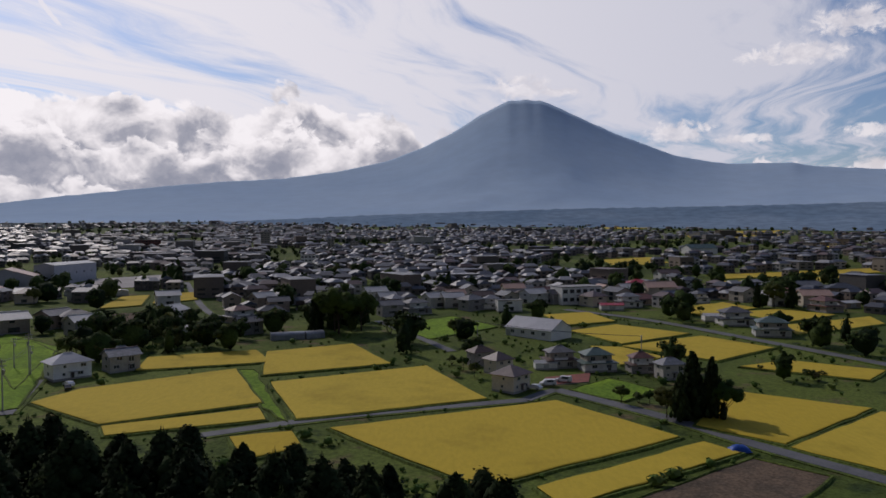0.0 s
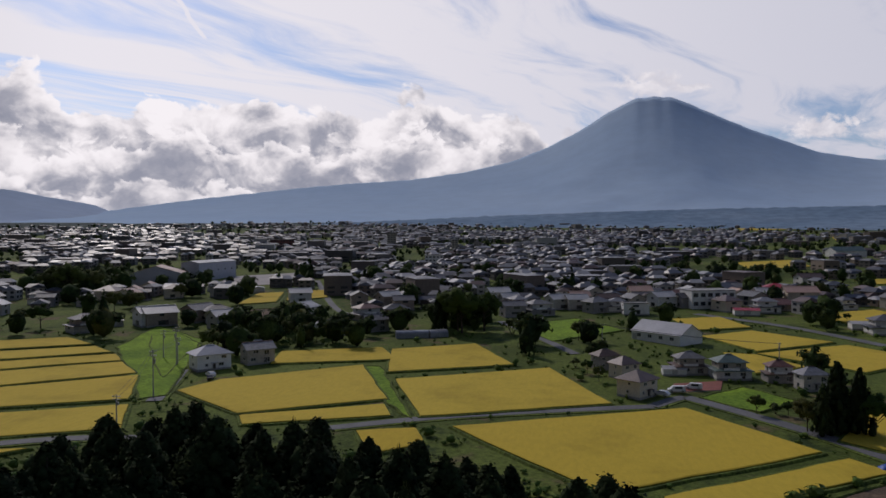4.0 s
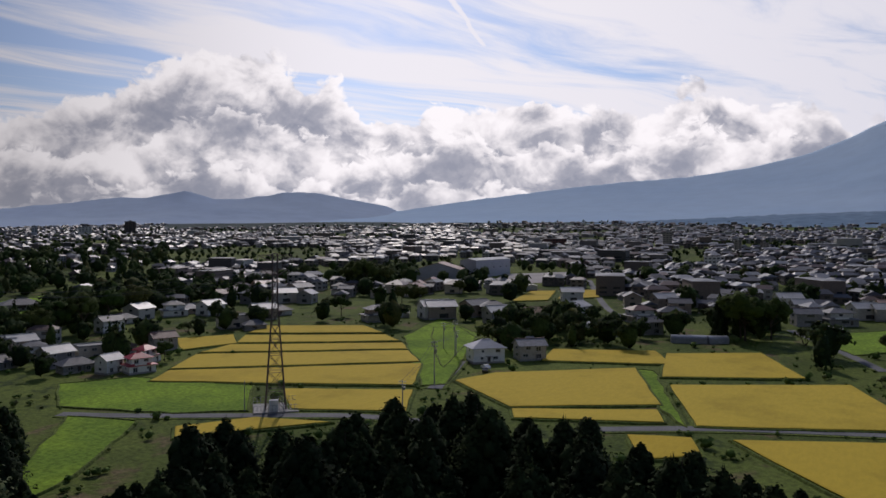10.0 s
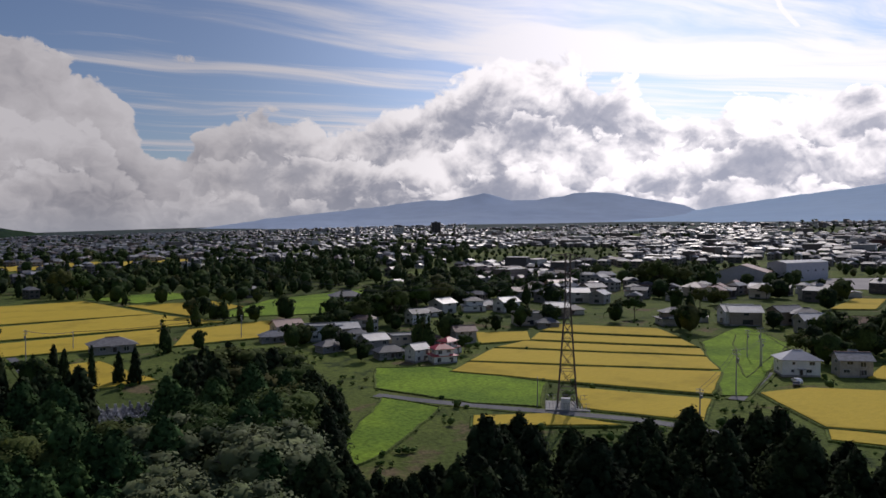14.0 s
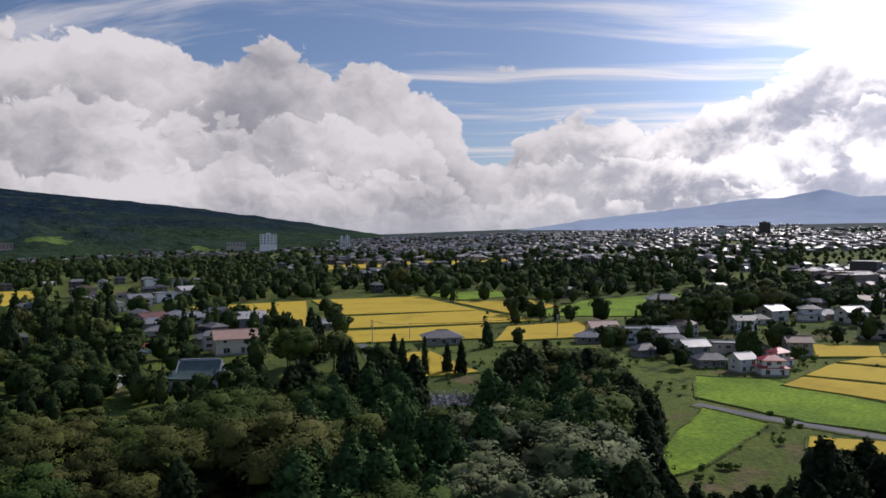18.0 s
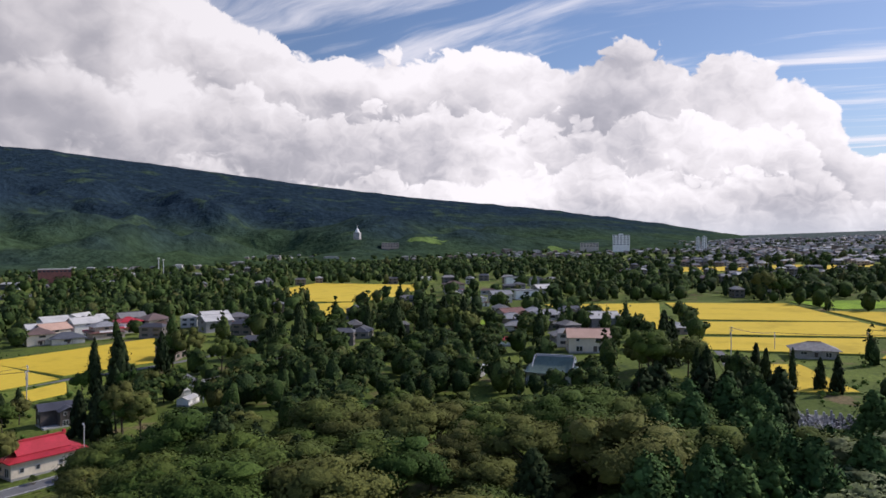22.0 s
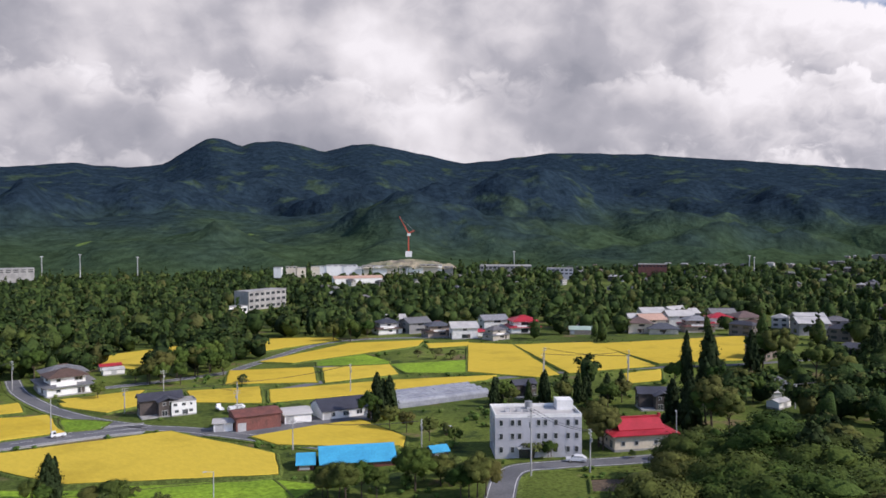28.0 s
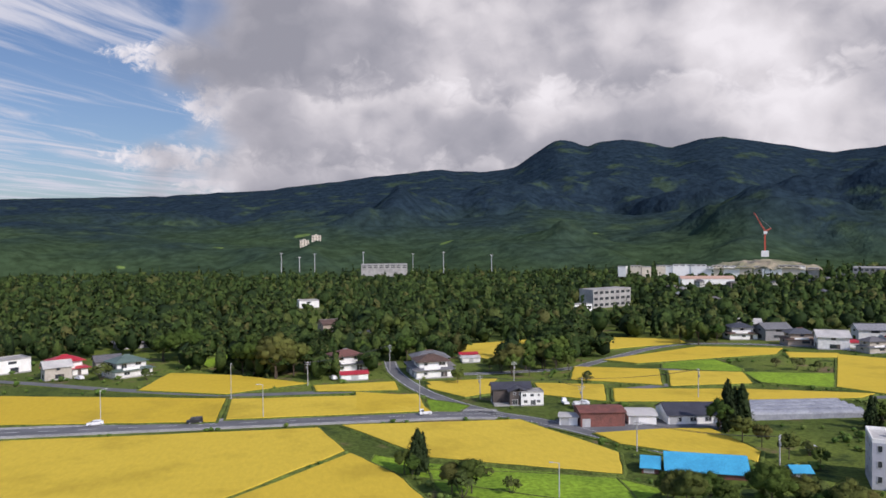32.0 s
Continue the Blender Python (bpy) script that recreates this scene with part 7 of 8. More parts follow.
def site():
    """The building site below the hills: a cut mound, pale walls, huts and a crane."""
    x, y, z = (-619.4, -968.9, 1.6)
    a0 = math.degrees(math.atan2(-x, y))
    ob = empty("earth_mound", x, y, a0, z, label="bare tan earth mound of a building site", category="mound", kind="stuff")
    s = Shape()
    nx, ny = 30, 10
    for i in range(nx + 1):
        for j in range(ny + 1):
            u, v = i / nx, j / ny
            h = 11.0 * math.sin(math.pi * u) ** 0.8 * math.sin(math.pi * min(1, v * 0.9 + 0.02)) ** 0.7
            s.v.append((-75 + 150 * u, -20 + 80 * v, -6 + h + 4.0 * noise.fractal((u * 11, v * 5, 1), 1.0, 2.0, 4)))
    s.f = [(i * (ny + 1) + j, (i + 1) * (ny + 1) + j, (i + 1) * (ny + 1) + j + 1, i * (ny + 1) + j + 1) for i in range(nx) for j in range(ny)]
    part("earth", s, material("tan_earth", two((0.34, 0.28, 0.2), (0.16, 0.16, 0.09), 0.03, 0.4, 0.2), 0.95), ob)
    rnd = random.Random(4)
    for k in range(16):
        px = -190 + 17 * k + rnd.uniform(-4, 4)
        w, h = rnd.uniform(10, 28), rnd.uniform(0.8, 2.8)
        slab_block("site_building", z + rnd.uniform(-6, -3), x + px * math.cos(radians(a0)) + 12 * math.sin(radians(a0)), y + px * math.sin(radians(a0)) - 12 * math.cos(radians(a0)), a0 + rnd.uniform(-8, 8), w, 9, h, rnd.choice([WHITE_WALL, CONCRETE, CREAM_WALL, WHITE_WALL]), "pale low building of the construction site", 1, 3)
    cx, cy, cz = (-621.9, -967.4, 22.3)
    c = empty("tower_crane", cx, cy, a0, cz, label="red lattice crane with a raised boom", category="crane")
    part("base", Shape().box(-5, -4, -10, 5, 4, -1.5), WHITE_WALL, c, "white base block")
    part("mast", Shape().beam((0, 0, -1.5), (0, 0, 26), 1.3, 1.3, 4), CRANE_RED, c)
    part("cab", Shape().box(-2, -2, 22, 3, 2, 26), WHITE_WALL, c)
    part("boom", Shape().beam((0, 0, 26), (-14, 0, 52), 1.2, 0.5, 4), CRANE_RED, c)
    part("counter_jib", Shape().beam((0, 0, 26), (8, 0, 30), 1.2, 1.0, 4), CRANE_RED, c)
    part("stay", Shape().beam((8, 0, 30), (-13, 0, 50), 0.2, 0.2, 4), STEEL, c)


site()


# ---- graveyard ----
def graveyard():
    x, y = (-193.7, 52.9)
    ob = empty("graveyard", x, y, 80, label="crowded grey gravestones in a clearing of the wood", category="graveyard", kind="stuff")
    rnd = random.Random(8)
    s, k = Shape(), Shape()
    for i in range(15):
        for j in range(13):
            px, py = -13 + 1.9 * i + rnd.uniform(-0.2, 0.2), -12.5 + 2.0 * j + rnd.uniform(-0.2, 0.2)
            h = rnd.uniform(1.2, 2.2)
            gz = terrain(x, y) * 0
            s.box(px - 0.5, py - 0.5, gz - 0.5, px + 0.5, py + 0.5, gz + 0.5)
            s.box(px - 0.24, py - 0.24, gz + 0.5, px + 0.24, py + 0.24, gz + h)
    part("gravestones", s, STONE, ob)
    k.box(-14.5, -14, -1.5, 15, 14.5, 0.02)
    part("gravel", k, ASPHALT, ob)


graveyard()


def tarpaulin(x, y):
    """A blue sheet thrown over a heap beside the lane."""
    s = Shape()
    n = 10
    for i in range(n + 1):
        for j in range(n + 1):
            u, v = i / n * 2 - 1, j / n * 2 - 1
            h = 1.3 * max(0.0, 1 - u * u) ** 0.6 * max(0.0, 1 - v * v) ** 0.6
            s.v.append((x + 2.2 * u, y + 1.5 * v, terrain(x, y) + 0.1 + h + 0.12 * noise.noise((u * 3, v * 3, 2))))
    s.f = [(i * (n + 1) + j, (i + 1) * (n + 1) + j, (i + 1) * (n + 1) + j + 1, i * (n + 1) + j + 1) for i in range(n) for j in range(n)]
    solid("tarpaulin", s, TARP, True, label="crumpled blue tarpaulin over a heap beside the lane", category="tarpaulin")
    spot(x, y, 3)


tarpaulin(*(59.6, 151.5))

# ---- single trees ----
plant("b", -42.2, 303.6, 20.6)
plant("b", -43.8, 303.8, 16.9)
plant("b", -33.9, 310.8, 17.1)
plant("c", -51.9, 306.6, 16.8)
plant("c", 58.3, 176.4, 15.7)
plant("c", 59.0, 177.2, 12.0)
plant("c", 62.6, 175.4, 14.6)
plant("c", 59.7, 177.4, 11.7)
plant("c", 54.9, 174.0, 11.2)
plant("b", 65.4, 173.9, 10.1)
plant("b", 52.4, 176.5, 8.0)
plant("b", 44.9, 189.8, 5.0)
plant("u", 49.6, 191.4, 2.9)
plant("b", 52.0, 189.7, 3.6)
plant("b", 4.4, 291.9, 7.9)
plant("mc", 159.2, 381.6, 12.9)
plant("mb", 167.7, 381.5, 13.5)
plant("mc", 176.2, 381.3, 12.3)
plant("mb", 109.1, 475.8, 11.4)
plant("mb", 122.7, 358.7, 4.0)
plant("mb", 149.2, 381.8, 3.7)
plant("b", 6.0, 231.6, 4.4)
plant("b", 9.1, 221.1, 4.7)
plant("u", 2.6, 240.4, 3.1)
plant("b", 155.9, 274.7, 7.2)
plant("mb", -217.7, 400.0, 9.6)
plant("b", -114.1, 278.3, 8.8)
plant("c", -122.5, 283.3, 8.5)
plant("b", -107.8, 278.2, 8.0)
plant("b", -100.6, 275.8, 7.1)
plant("b", -93.6, 273.3, 6.2)
plant("b", -87.4, 273.3, 6.6)
plant("b", -122.9, 251.3, 7.6)
plant("b", -115.0, 246.4, 6.5)
plant("u", 97.1, 230.5, 1.7)
plant("u", 105.3, 217.0, 3.3)
plant("u", 107.4, 214.8, 3.2)
plant("u", -21.7, 303.3, 6.9)
plant("mb", -223.0, 290.5, 10.9)
plant("mb", -234.8, 294.5, 8.4)
plant("mb", -285.6, 398.4, 21.7)
plant("mb", -304.0, 408.1, 18.9)
plant("mb", -283.4, 414.0, 16.2)
plant("mb", -225.6, 348.0, 10.6)
plant("mb", -217.5, 354.6, 9.7)
plant("mb", -220.9, 406.0, 8.3)
plant("b", -123.7, 247.3, 8.8)
plant("c", -121.9, 256.4, 7.0)
plant("b", -207.4, 173.2, 7.1)
plant("mb", -420.5, 190.1, 7.2)
plant("mb", -288.0, 186.2, 16.5)
plant("mb", -283.1, 195.0, 18.6)
plant("mb", -284.4, 178.2, 13.6)
plant("mb", -304.0, 222.9, 16.9)
plant("mb", -313.5, 244.3, 16.3)
plant("u", -249.2, 219.4, 5.0)
plant("u", -247.9, 225.0, 4.0)
plant("mb", -288.2, 174.9, 12.4)
plant("c", -275.3, 21.9, 19.7)
plant("c", -276.9, 24.8, 16.6)
plant("c", -273.3, 21.7, 17.3)
plant("b", -260.7, 12.9, 12.7)
plant("b", -262.8, 13.7, 11.8)
plant("b", -256.4, 28.1, 14.6)
plant("b", -256.2, 29.6, 12.9)
plant("b", -249.7, 15.1, 17.8)
plant("b", -252.4, 16.7, 15.5)
plant("c", -244.9, 32.4, 12.1)
plant("c", -246.1, 29.6, 11.2)
plant("c", -255.8, 48.7, 11.4)
plant("c", -249.9, 50.5, 10.6)
plant("s", -238.3, 55.6, 12.5)
plant("c", -239.1, 63.4, 9.6)
plant("c", -235.1, 67.0, 11.0)
plant("mb", -427.2, 192.6, 7.8)
plant("mb", -542.5, 107.5, 20.7)
plant("mb", -537.9, 117.1, 16.5)
plant("mb", -443.0, -140.4, 9.4)
plant("mb", -424.5, -123.2, 12.1)
plant("mb", -407.5, -107.2, 13.7)
plant("mc", -391.6, -92.4, 14.0)
plant("mc", -399.4, -83.3, 15.8)
plant("mc", -388.4, -70.3, 16.3)
plant("mc", -382.0, -63.8, 13.9)
plant("mb", -405.4, -133.9, 8.6)
plant("mb", -371.7, -92.8, 10.6)
plant("mb", -387.2, -140.7, 8.2)
plant("mb", -380.1, -148.0, 8.0)
plant("b", -248.8, -32.9, 5.5)
plant("u", -340.2, 4.2, 5.1)
plant("mb", -596.9, -10.0, 8.8)
plant("mb", -582.0, -35.1, 8.6)
plant("s", -206.9, -154.1, 18.7)
plant("c", -208.7, -146.6, 19.5)
plant("b", -206.0, -157.9, 9.4)
plant("b", -199.2, -130.6, 11.4)
plant("b", -204.1, -128.6, 8.9)
plant("b", -201.6, -138.4, 10.7)
plant("b", -264.5, -156.2, 15.9)
plant("b", -263.3, -161.9, 13.7)
plant("b", -255.2, -137.1, 13.0)
plant("b", -246.1, -123.0, 11.3)
plant("b", -217.1, -112.5, 9.2)
plant("b", -263.5, -129.2, 5.5)
plant("c", -291.9, -133.8, 15.7)
plant("c", -301.7, -126.2, 20.9)
plant("b", -272.1, -121.1, 11.2)
plant("b", -297.1, -108.8, 10.7)
plant("mc", -362.5, -114.5, 14.3)
plant("mc", -344.6, -94.8, 18.8)
plant("mc", -347.0, -81.8, 17.3)
plant("mb", -349.4, -68.9, 15.9)
plant("mb", -341.4, -59.6, 14.1)
plant("b", -280.7, -81.8, 11.0)
plant("b", -270.7, -68.0, 10.5)
plant("b", -262.0, -53.6, 10.0)
plant("b", -245.7, -33.7, 5.5)
plant("b", -288.9, -43.9, 8.6)
plant("c", -158.7, -170.8, 8.6)
plant("c", -164.6, -161.5, 9.5)
plant("b", -167.1, -151.9, 7.9)
plant("b", -160.6, -163.6, 7.1)
plant("b", -142.3, -134.5, 8.9)
plant("b", -142.4, -133.2, 8.2)
plant("b", -147.5, -176.6, 6.8)
plant("b", -146.1, -170.8, 5.9)
plant("c", -105.5, -180.4, 13.4)
plant("b", -102.9, -180.0, 9.1)
plant("b", -103.1, -169.8, 6.8)
plant("b", -104.9, -164.4, 5.9)
plant("c", -146.5, -178.0, 7.6)
plant("b", -149.1, -175.7, 6.4)
plant("c", -153.7, -171.8, 6.9)
plant("c", -157.5, -168.5, 9.8)
plant("c", -162.1, -164.6, 9.0)
plant("c", -167.7, -161.8, 7.8)
plant("c", -171.6, -156.3, 8.9)
plant("b", -174.8, -153.5, 7.5)
plant("b", -132.7, -123.4, 12.1)
plant("b", -131.4, -120.9, 10.0)
plant("b", -89.3, -111.9, 7.6)
plant("b", -86.8, -113.9, 7.1)
plant("b", -85.0, -114.2, 6.6)
plant("b", -86.5, -122.9, 6.8)
plant("b", -67.2, -129.6, 7.7)
plant("b", -64.9, -132.1, 6.0)
plant("b", -70.6, -126.9, 7.1)
plant("b", -72.3, -124.1, 6.0)
plant("b", -64.7, -129.5, 6.0)
plant("b", -82.1, -128.7, 6.9)
plant("b", -85.9, -128.1, 5.3)
plant("u", -113.4, -125.8, 4.1)
plant("b", -116.8, -123.0, 4.3)
plant("b", -104.6, -153.5, 6.3)
plant("u", -111.1, -155.4, 3.6)
plant("b", -106.4, -145.2, 4.8)
plant("c", -24.0, -172.4, 6.3)
plant("b", -21.7, -172.4, 2.4)
plant("b", -33.4, -158.5, 3.2)
plant("u", -35.7, -154.9, 2.2)
plant("c", -162.3, -120.1, 15.2)
plant("c", -164.0, -126.6, 12.0)
plant("b", -166.6, -116.4, 14.5)
plant("b", -165.9, -117.6, 12.3)
plant("b", -164.9, -110.4, 11.2)
plant("b", -90.6, -291.9, 12.1)
plant("b", -92.7, -284.9, 11.4)
plant("b", -71.1, -285.3, 9.3)
plant("b", -67.0, -288.9, 6.2)
plant("b", -73.7, -280.0, 8.6)
plant("b", -79.9, -277.4, 8.2)
plant("b", -98.2, -285.0, 6.6)
plant("mb", -112.7, -319.8, 7.4)
plant("mb", -184.9, -343.3, 13.1)
plant("mb", -197.3, -347.6, 10.5)
plant("mb", -178.4, -349.7, 10.2)
plant("u", -183.6, -264.9, 4.9)
plant("u", -188.0, -258.6, 4.3)
plant("u", -181.0, -274.2, 3.5)
plant("u", -96.6, -259.7, 3.4)
plant("b", -144.3, -107.5, 3.9)
plant("u", -130.7, -111.5, 2.1)
plant("c", -21.3, -161.1, 9.6)
plant("b", -18.3, -160.9, 5.5)
plant("b", -19.8, -158.5, 4.8)
plant("b", -26.0, -145.6, 6.7)
plant("b", -29.8, -144.8, 7.5)
plant("u", -27.9, -143.5, 5.5)
plant("u", -37.6, -143.1, 3.7)
plant("b", -75.2, -286.1, 12.2)
plant("b", -82.4, -291.4, 12.5)
plant("b", -90.1, -293.8, 12.4)
plant("b", -97.5, -297.9, 13.6)
plant("b", -100.9, -293.8, 9.3)
plant("b", -70.9, -287.3, 7.8)
plant("u", -98.2, -263.8, 3.5)
plant("b", 24.6, -306.4, 16.9)
plant("b", 23.9, -307.3, 14.6)
plant("b", 15.5, -299.8, 18.3)
plant("b", 16.0, -297.4, 16.3)
plant("b", 29.8, -315.1, 13.8)
plant("b", 9.1, -302.2, 14.5)
plant("mb", 58.4, -355.9, 16.7)
plant("mb", 61.0, -353.8, 15.8)
plant("mb", 68.8, -358.9, 12.9)
plant("mb", 69.8, -360.9, 11.9)
plant("b", 4.8, -308.2, 11.4)
plant("u", 83.3, -312.8, 7.1)
plant("u", 65.5, -307.9, 4.9)
plant("mb", -38.1, -367.5, 16.7)
plant("mb", -38.9, -328.0, 12.4)
plant("mb", -19.5, -333.5, 10.0)
plant("mb", -31.6, -330.1, 10.0)
plant("b", -50.1, -266.8, 6.1)
plant("s", -19.5, -333.5, 10.0)
plant("b", -80.9, -123.7, 9.0)
plant("b", -87.2, -111.9, 9.0)
plant("b", -65.7, -124.0, 8.3)
plant("u", -90.8, -124.0, 5.8)
plant("u", -88.1, -121.6, 5.0)
plant("b", -116.3, -123.4, 4.3)
plant("c", -111.9, -184.2, 11.5)
plant("c", -110.6, -185.9, 10.6)
plant("c", -141.7, -173.5, 8.8)
plant("c", -182.6, -160.4, 8.0)
plant("c", -171.5, -164.2, 7.6)
plant("c", -159.8, -170.9, 7.7)
plant("c", -254.2, -160.9, 14.7)
plant("c", -248.5, -175.0, 15.6)
plant("c", -242.3, -180.7, 12.6)


# ---- the wood below ----
CANOPY = blend([(-22.3, -18.0), (-17.3, -18.0), (-14.1, -19.1), (-10.8, -18.6), (-6.2, -18.9), (-3.3, -17.4), (-0.6, -17.5), (2.9, -17.0), (5.9, -16.2), (9.7, -15.1), (13.0, -14.5), (16.2, -14.4), (19.0, -13.2), (22.5, -12.6), (25.6, -12.5), (28.7, -11.3), (35.3, -12.5), (37.8, -13.0), (40.6, -13.7), (44.6, -12.9), (48.0, -13.0), (51.6, -12.3), (56.7, -14.0), (64.0, -8.1), (69.6, -7.8), (71.8, -7.8), (74.4, -9.5), (76.7, -8.8), (79.0, -8.2), (82.2, -9.2), (85.7, -7.0), (88.4, -7.9), (95.5, -11.3), (98.3, -10.7), (101.4, -10.9), (105.1, -10.0), (108.6, -9.5), (111.9, -8.6), (114.0, -11.6), (116.5, -11.9), (121.6, -11.8), (124.5, -11.7), (126.5, -13.4)])
wood = random.Random(21)


def near_wood():
    """Cedars and broadleaf trees on the slope under the drone, as high as the wood's own skyline."""
    r, back = 62.0, []
    while r < 345:
        step = 6.4 + 0.012 * r if r < 185 else 7.6
        n = int(radians(150) * r / step)
        for k in range(n):
            az = -19 + 150 * (k + wood.uniform(0, 1)) / n
            rr = r + wood.uniform(-2.4, 2.4)
            line = CANOPY(az) if rr < 215 else 0.0
            if 50 < az < 60.5 and rr < 150:
                line = -17.0
            if 72.5 < az < 77.5 and rr < 190:      # the graveyard shows over the lower trees
                line = min(line, -12.6)
            edge = EDGE(az)
            if rr > edge:
                continue
            x, y = polar(az, rr)
            if not free(x, y, 2.0):
                continue
            natural = wood.uniform(12.5, 18.5) if az < 88 else wood.uniform(8.0, 17.0) if rr < 185 else wood.uniform(6.0, 11.5)
            room = EYE + rr * math.tan(radians(line)) - terrain(x, y)
            h = min(natural, room * (wood.uniform(0.86, 1.0) if az < 88 else wood.uniform(0.6, 1.0)))
            if h < 6.5 or (EYE - terrain(x, y) - h) / rr > 0.39:
                continue
            if az > 88 and wood.random() < 0.5:
                continue
            pale = 63 < az < 74.5 and rr < 134
            if pale:
                kind = "p" if wood.random() < 0.5 else "h"
            elif az < 62:
                kind = "c"
            elif az < 88:
                kind = ("h" if rr < 170 else "c") if wood.random() < 0.88 else "b"
            else:
                kind = "b" if wood.random() < 0.85 else "c"
            if rr > 185 and az > 88:
                back.append((x, y, h, kind == "c"))
                continue
            plant(kind, x, y, h, 1.5 if kind in "ch" else 1.4)
        r += step * 0.86
    far_wood("woodland", back, "mixed green woodland with gardens between the houses")


EDGE = blend([(-19, 84), (-12, 86), (-4, 98), (4, 108), (10, 116), (20, 126), (30, 140), (38, 128), (46, 130), (52, 125), (56.5, 112), (57.5, 200), (66, 215), (70, 215), (76, 200), (84, 190),
              (88, 180), (91, 250), (96, 300), (102, 330), (112, 335), (118, 320), (122, 270), (125, 210), (127, 150), (129, 120), (131, 60)])


# ---- far woods and far town ----
def crowns(rng, n, conifer, size=None):
    """Patterns of a far tree: a few large sprays round a core."""
    c, nn = conifer_points(rng, 1.0, 0.36, n, 0.02, 0.6) if conifer else broad_points(rng, 1.0, 0.5, n, 9, 0.02)
    v, q = sprays(rng, c, nn, size or (0.23 if not conifer else 0.19), 0.05)
    if conifer:
        cores = [core((0, 0, 0.46), (0.31, 0.31, 0.44), 7, 5, 0.65, rng)]
    else:
        cores = [core((0, 0, 0.46), (0.35, 0.35, 0.40), 7, 5, 0.1, rng)]
        if n > 200:
            cores += [core(a, (b * 0.6, b * 0.6, b * 0.5), 5, 4, 0, rng) for a, b in broad_points.lumps]
    return gather((v, q, facing(nn)), *cores)


rng = np.random.default_rng(77)
FAR_C = [crowns(rng, 28, True, 0.21) for k in range(5)]
FAR_B = [crowns(rng, 27, False, 0.26) for k in range(6)]
MIDDLE_C = [crowns(rng, 150, True, 0.13) for k in range(4)]
MIDDLE_B = [crowns(rng, 330, False, 0.12) for k in range(6)]


def far_wood(name, spots, label):
    """Many far trees as one object. spots: x, y, height, conifer."""
    if not spots:
        return
    vs, qs, ns, n = [], [], [], 0
    for x, y, h, conifer in spots:
        v, q, nn = wood.choice((FAR_C if conifer else FAR_B) if math.hypot(x, y) > 420 else (MIDDLE_C if conifer else MIDDLE_B))
        a = wood.uniform(0, 6.28)
        c, s = math.cos(a), math.sin(a)
        w = h * wood.uniform(0.85, 1.2)
        p = np.stack([x + w * (v[:, 0] * c - v[:, 1] * s), y + w * (v[:, 0] * s + v[:, 1] * c), terrain(x, y) + h * v[:, 2]], 1)
        vs.append(p)
        ns.append(np.stack([nn[:, 0] * c - nn[:, 1] * s, nn[:, 0] * s + nn[:, 1] * c, nn[:, 2]], 1))
        qs.append(q + n)
        n += len(v)
    tagged(new(name, fast_mesh(name, np.concatenate(vs), np.concatenate(qs), FAR_LEAF, np.concatenate(ns))), label=label, category="woods", kind="stuff")


FOREST_EDGE = blend([(138, 520), (142, 480), (146, 430), (150, 420), (154, 400), (158, 340), (164, 300), (170, 330), (176, 300), (184, 270), (188.5, 290), (190.5, 395), (203, 400), (210, 330)])


WOODS = []


def grove(*pts):
    WOODS.append(list(pts))


grove((-602, 484), (-843, 683), (-844, 837), (-677, 855), (-501, 633), (-481, 515))
grove((-542, 131), (-773, 187), (-784, 265), (-636, 301), (-616, 398), (-470, 309), (-444, 217))
grove((-822, 437), (-935, 515), (-887, 574), (-747, 483))
grove((-278, 169), (-360, 222), (-385, 265), (-396, 328), (-314, 260), (-314, 238), (-280, 193))
grove((-297, 390), (-407, 538), (-391, 575), (-276, 406))
grove((-481, 331), (-472, 403), (-424, 373), (-396, 290))
grove((-109, 250), (-119, 272), (-88, 293), (-83, 274))
grove((-756, 1444), (-916, 1762), (-771, 1762), (-645, 1469))
grove((-57, 301), (-65, 354), (-37, 363), (-28, 306))
grove((-46, 423), (-55, 505), (-32, 505), (-27, 417))
grove((-163, 693), (-228, 999), (-183, 998), (-115, 639))
grove((-178, 574), (-225, 732), (-194, 731), (-150, 573))
grove((263, 919), (357, 1250), (422, 1249), (310, 918))
grove((153, 382), (174, 433), (206, 432), (182, 381))
grove((-123, 278), (-131, 302), (-92, 301), (-85, 278))
grove((-410, 1130), (-475, 1338), (-425, 1337), (-359, 1129))
grove((-108, 996), (-129, 1199), (-71, 1198), (-59, 995))
grove((-390, 2328), (-694, 4142), (-545, 4069), (-312, 2329))
grove((276, 1878), (344, 2340), (450, 2341), (369, 1922))
grove((-499, 148), (-692, 211), (-784, 316), (-648, 427), (-489, 322), (-475, 231))
grove((-585, 16), (-757, 21), (-764, 90), (-562, 66))
grove((-557, -34), (-749, -45), (-775, -13), (-556, -9))
grove((-306, 187), (-399, 244), (-399, 324), (-331, 268), (-294, 194))
grove((-917, -368), (-1527, -613), (-1305, -298), (-1103, -66), (-846, -51), (-827, -195))
grove((-383, -129), (-475, -154), (-462, -77), (-361, -59))
grove((-295, -363), (-475, -584), (-543, -467), (-383, -325), (-324, -334))
grove((-397, -342), (-573, -487), (-690, -332), (-432, -208), (-424, -269))
grove((-784, -377), (-1309, -582), (-1400, 19), (-869, 12), (-778, -178))
grove((-362, -117), (-476, -150), (-503, -80), (-368, -59))
grove((-528, -35), (-680, -41), (-680, 74), (-536, 58))
grove((-141, -403), (-220, -510), (-271, -486), (-197, -348), (-135, -370))
grove((-231, -414), (-300, -529), (-592, -269), (-487, -218), (-335, -340))


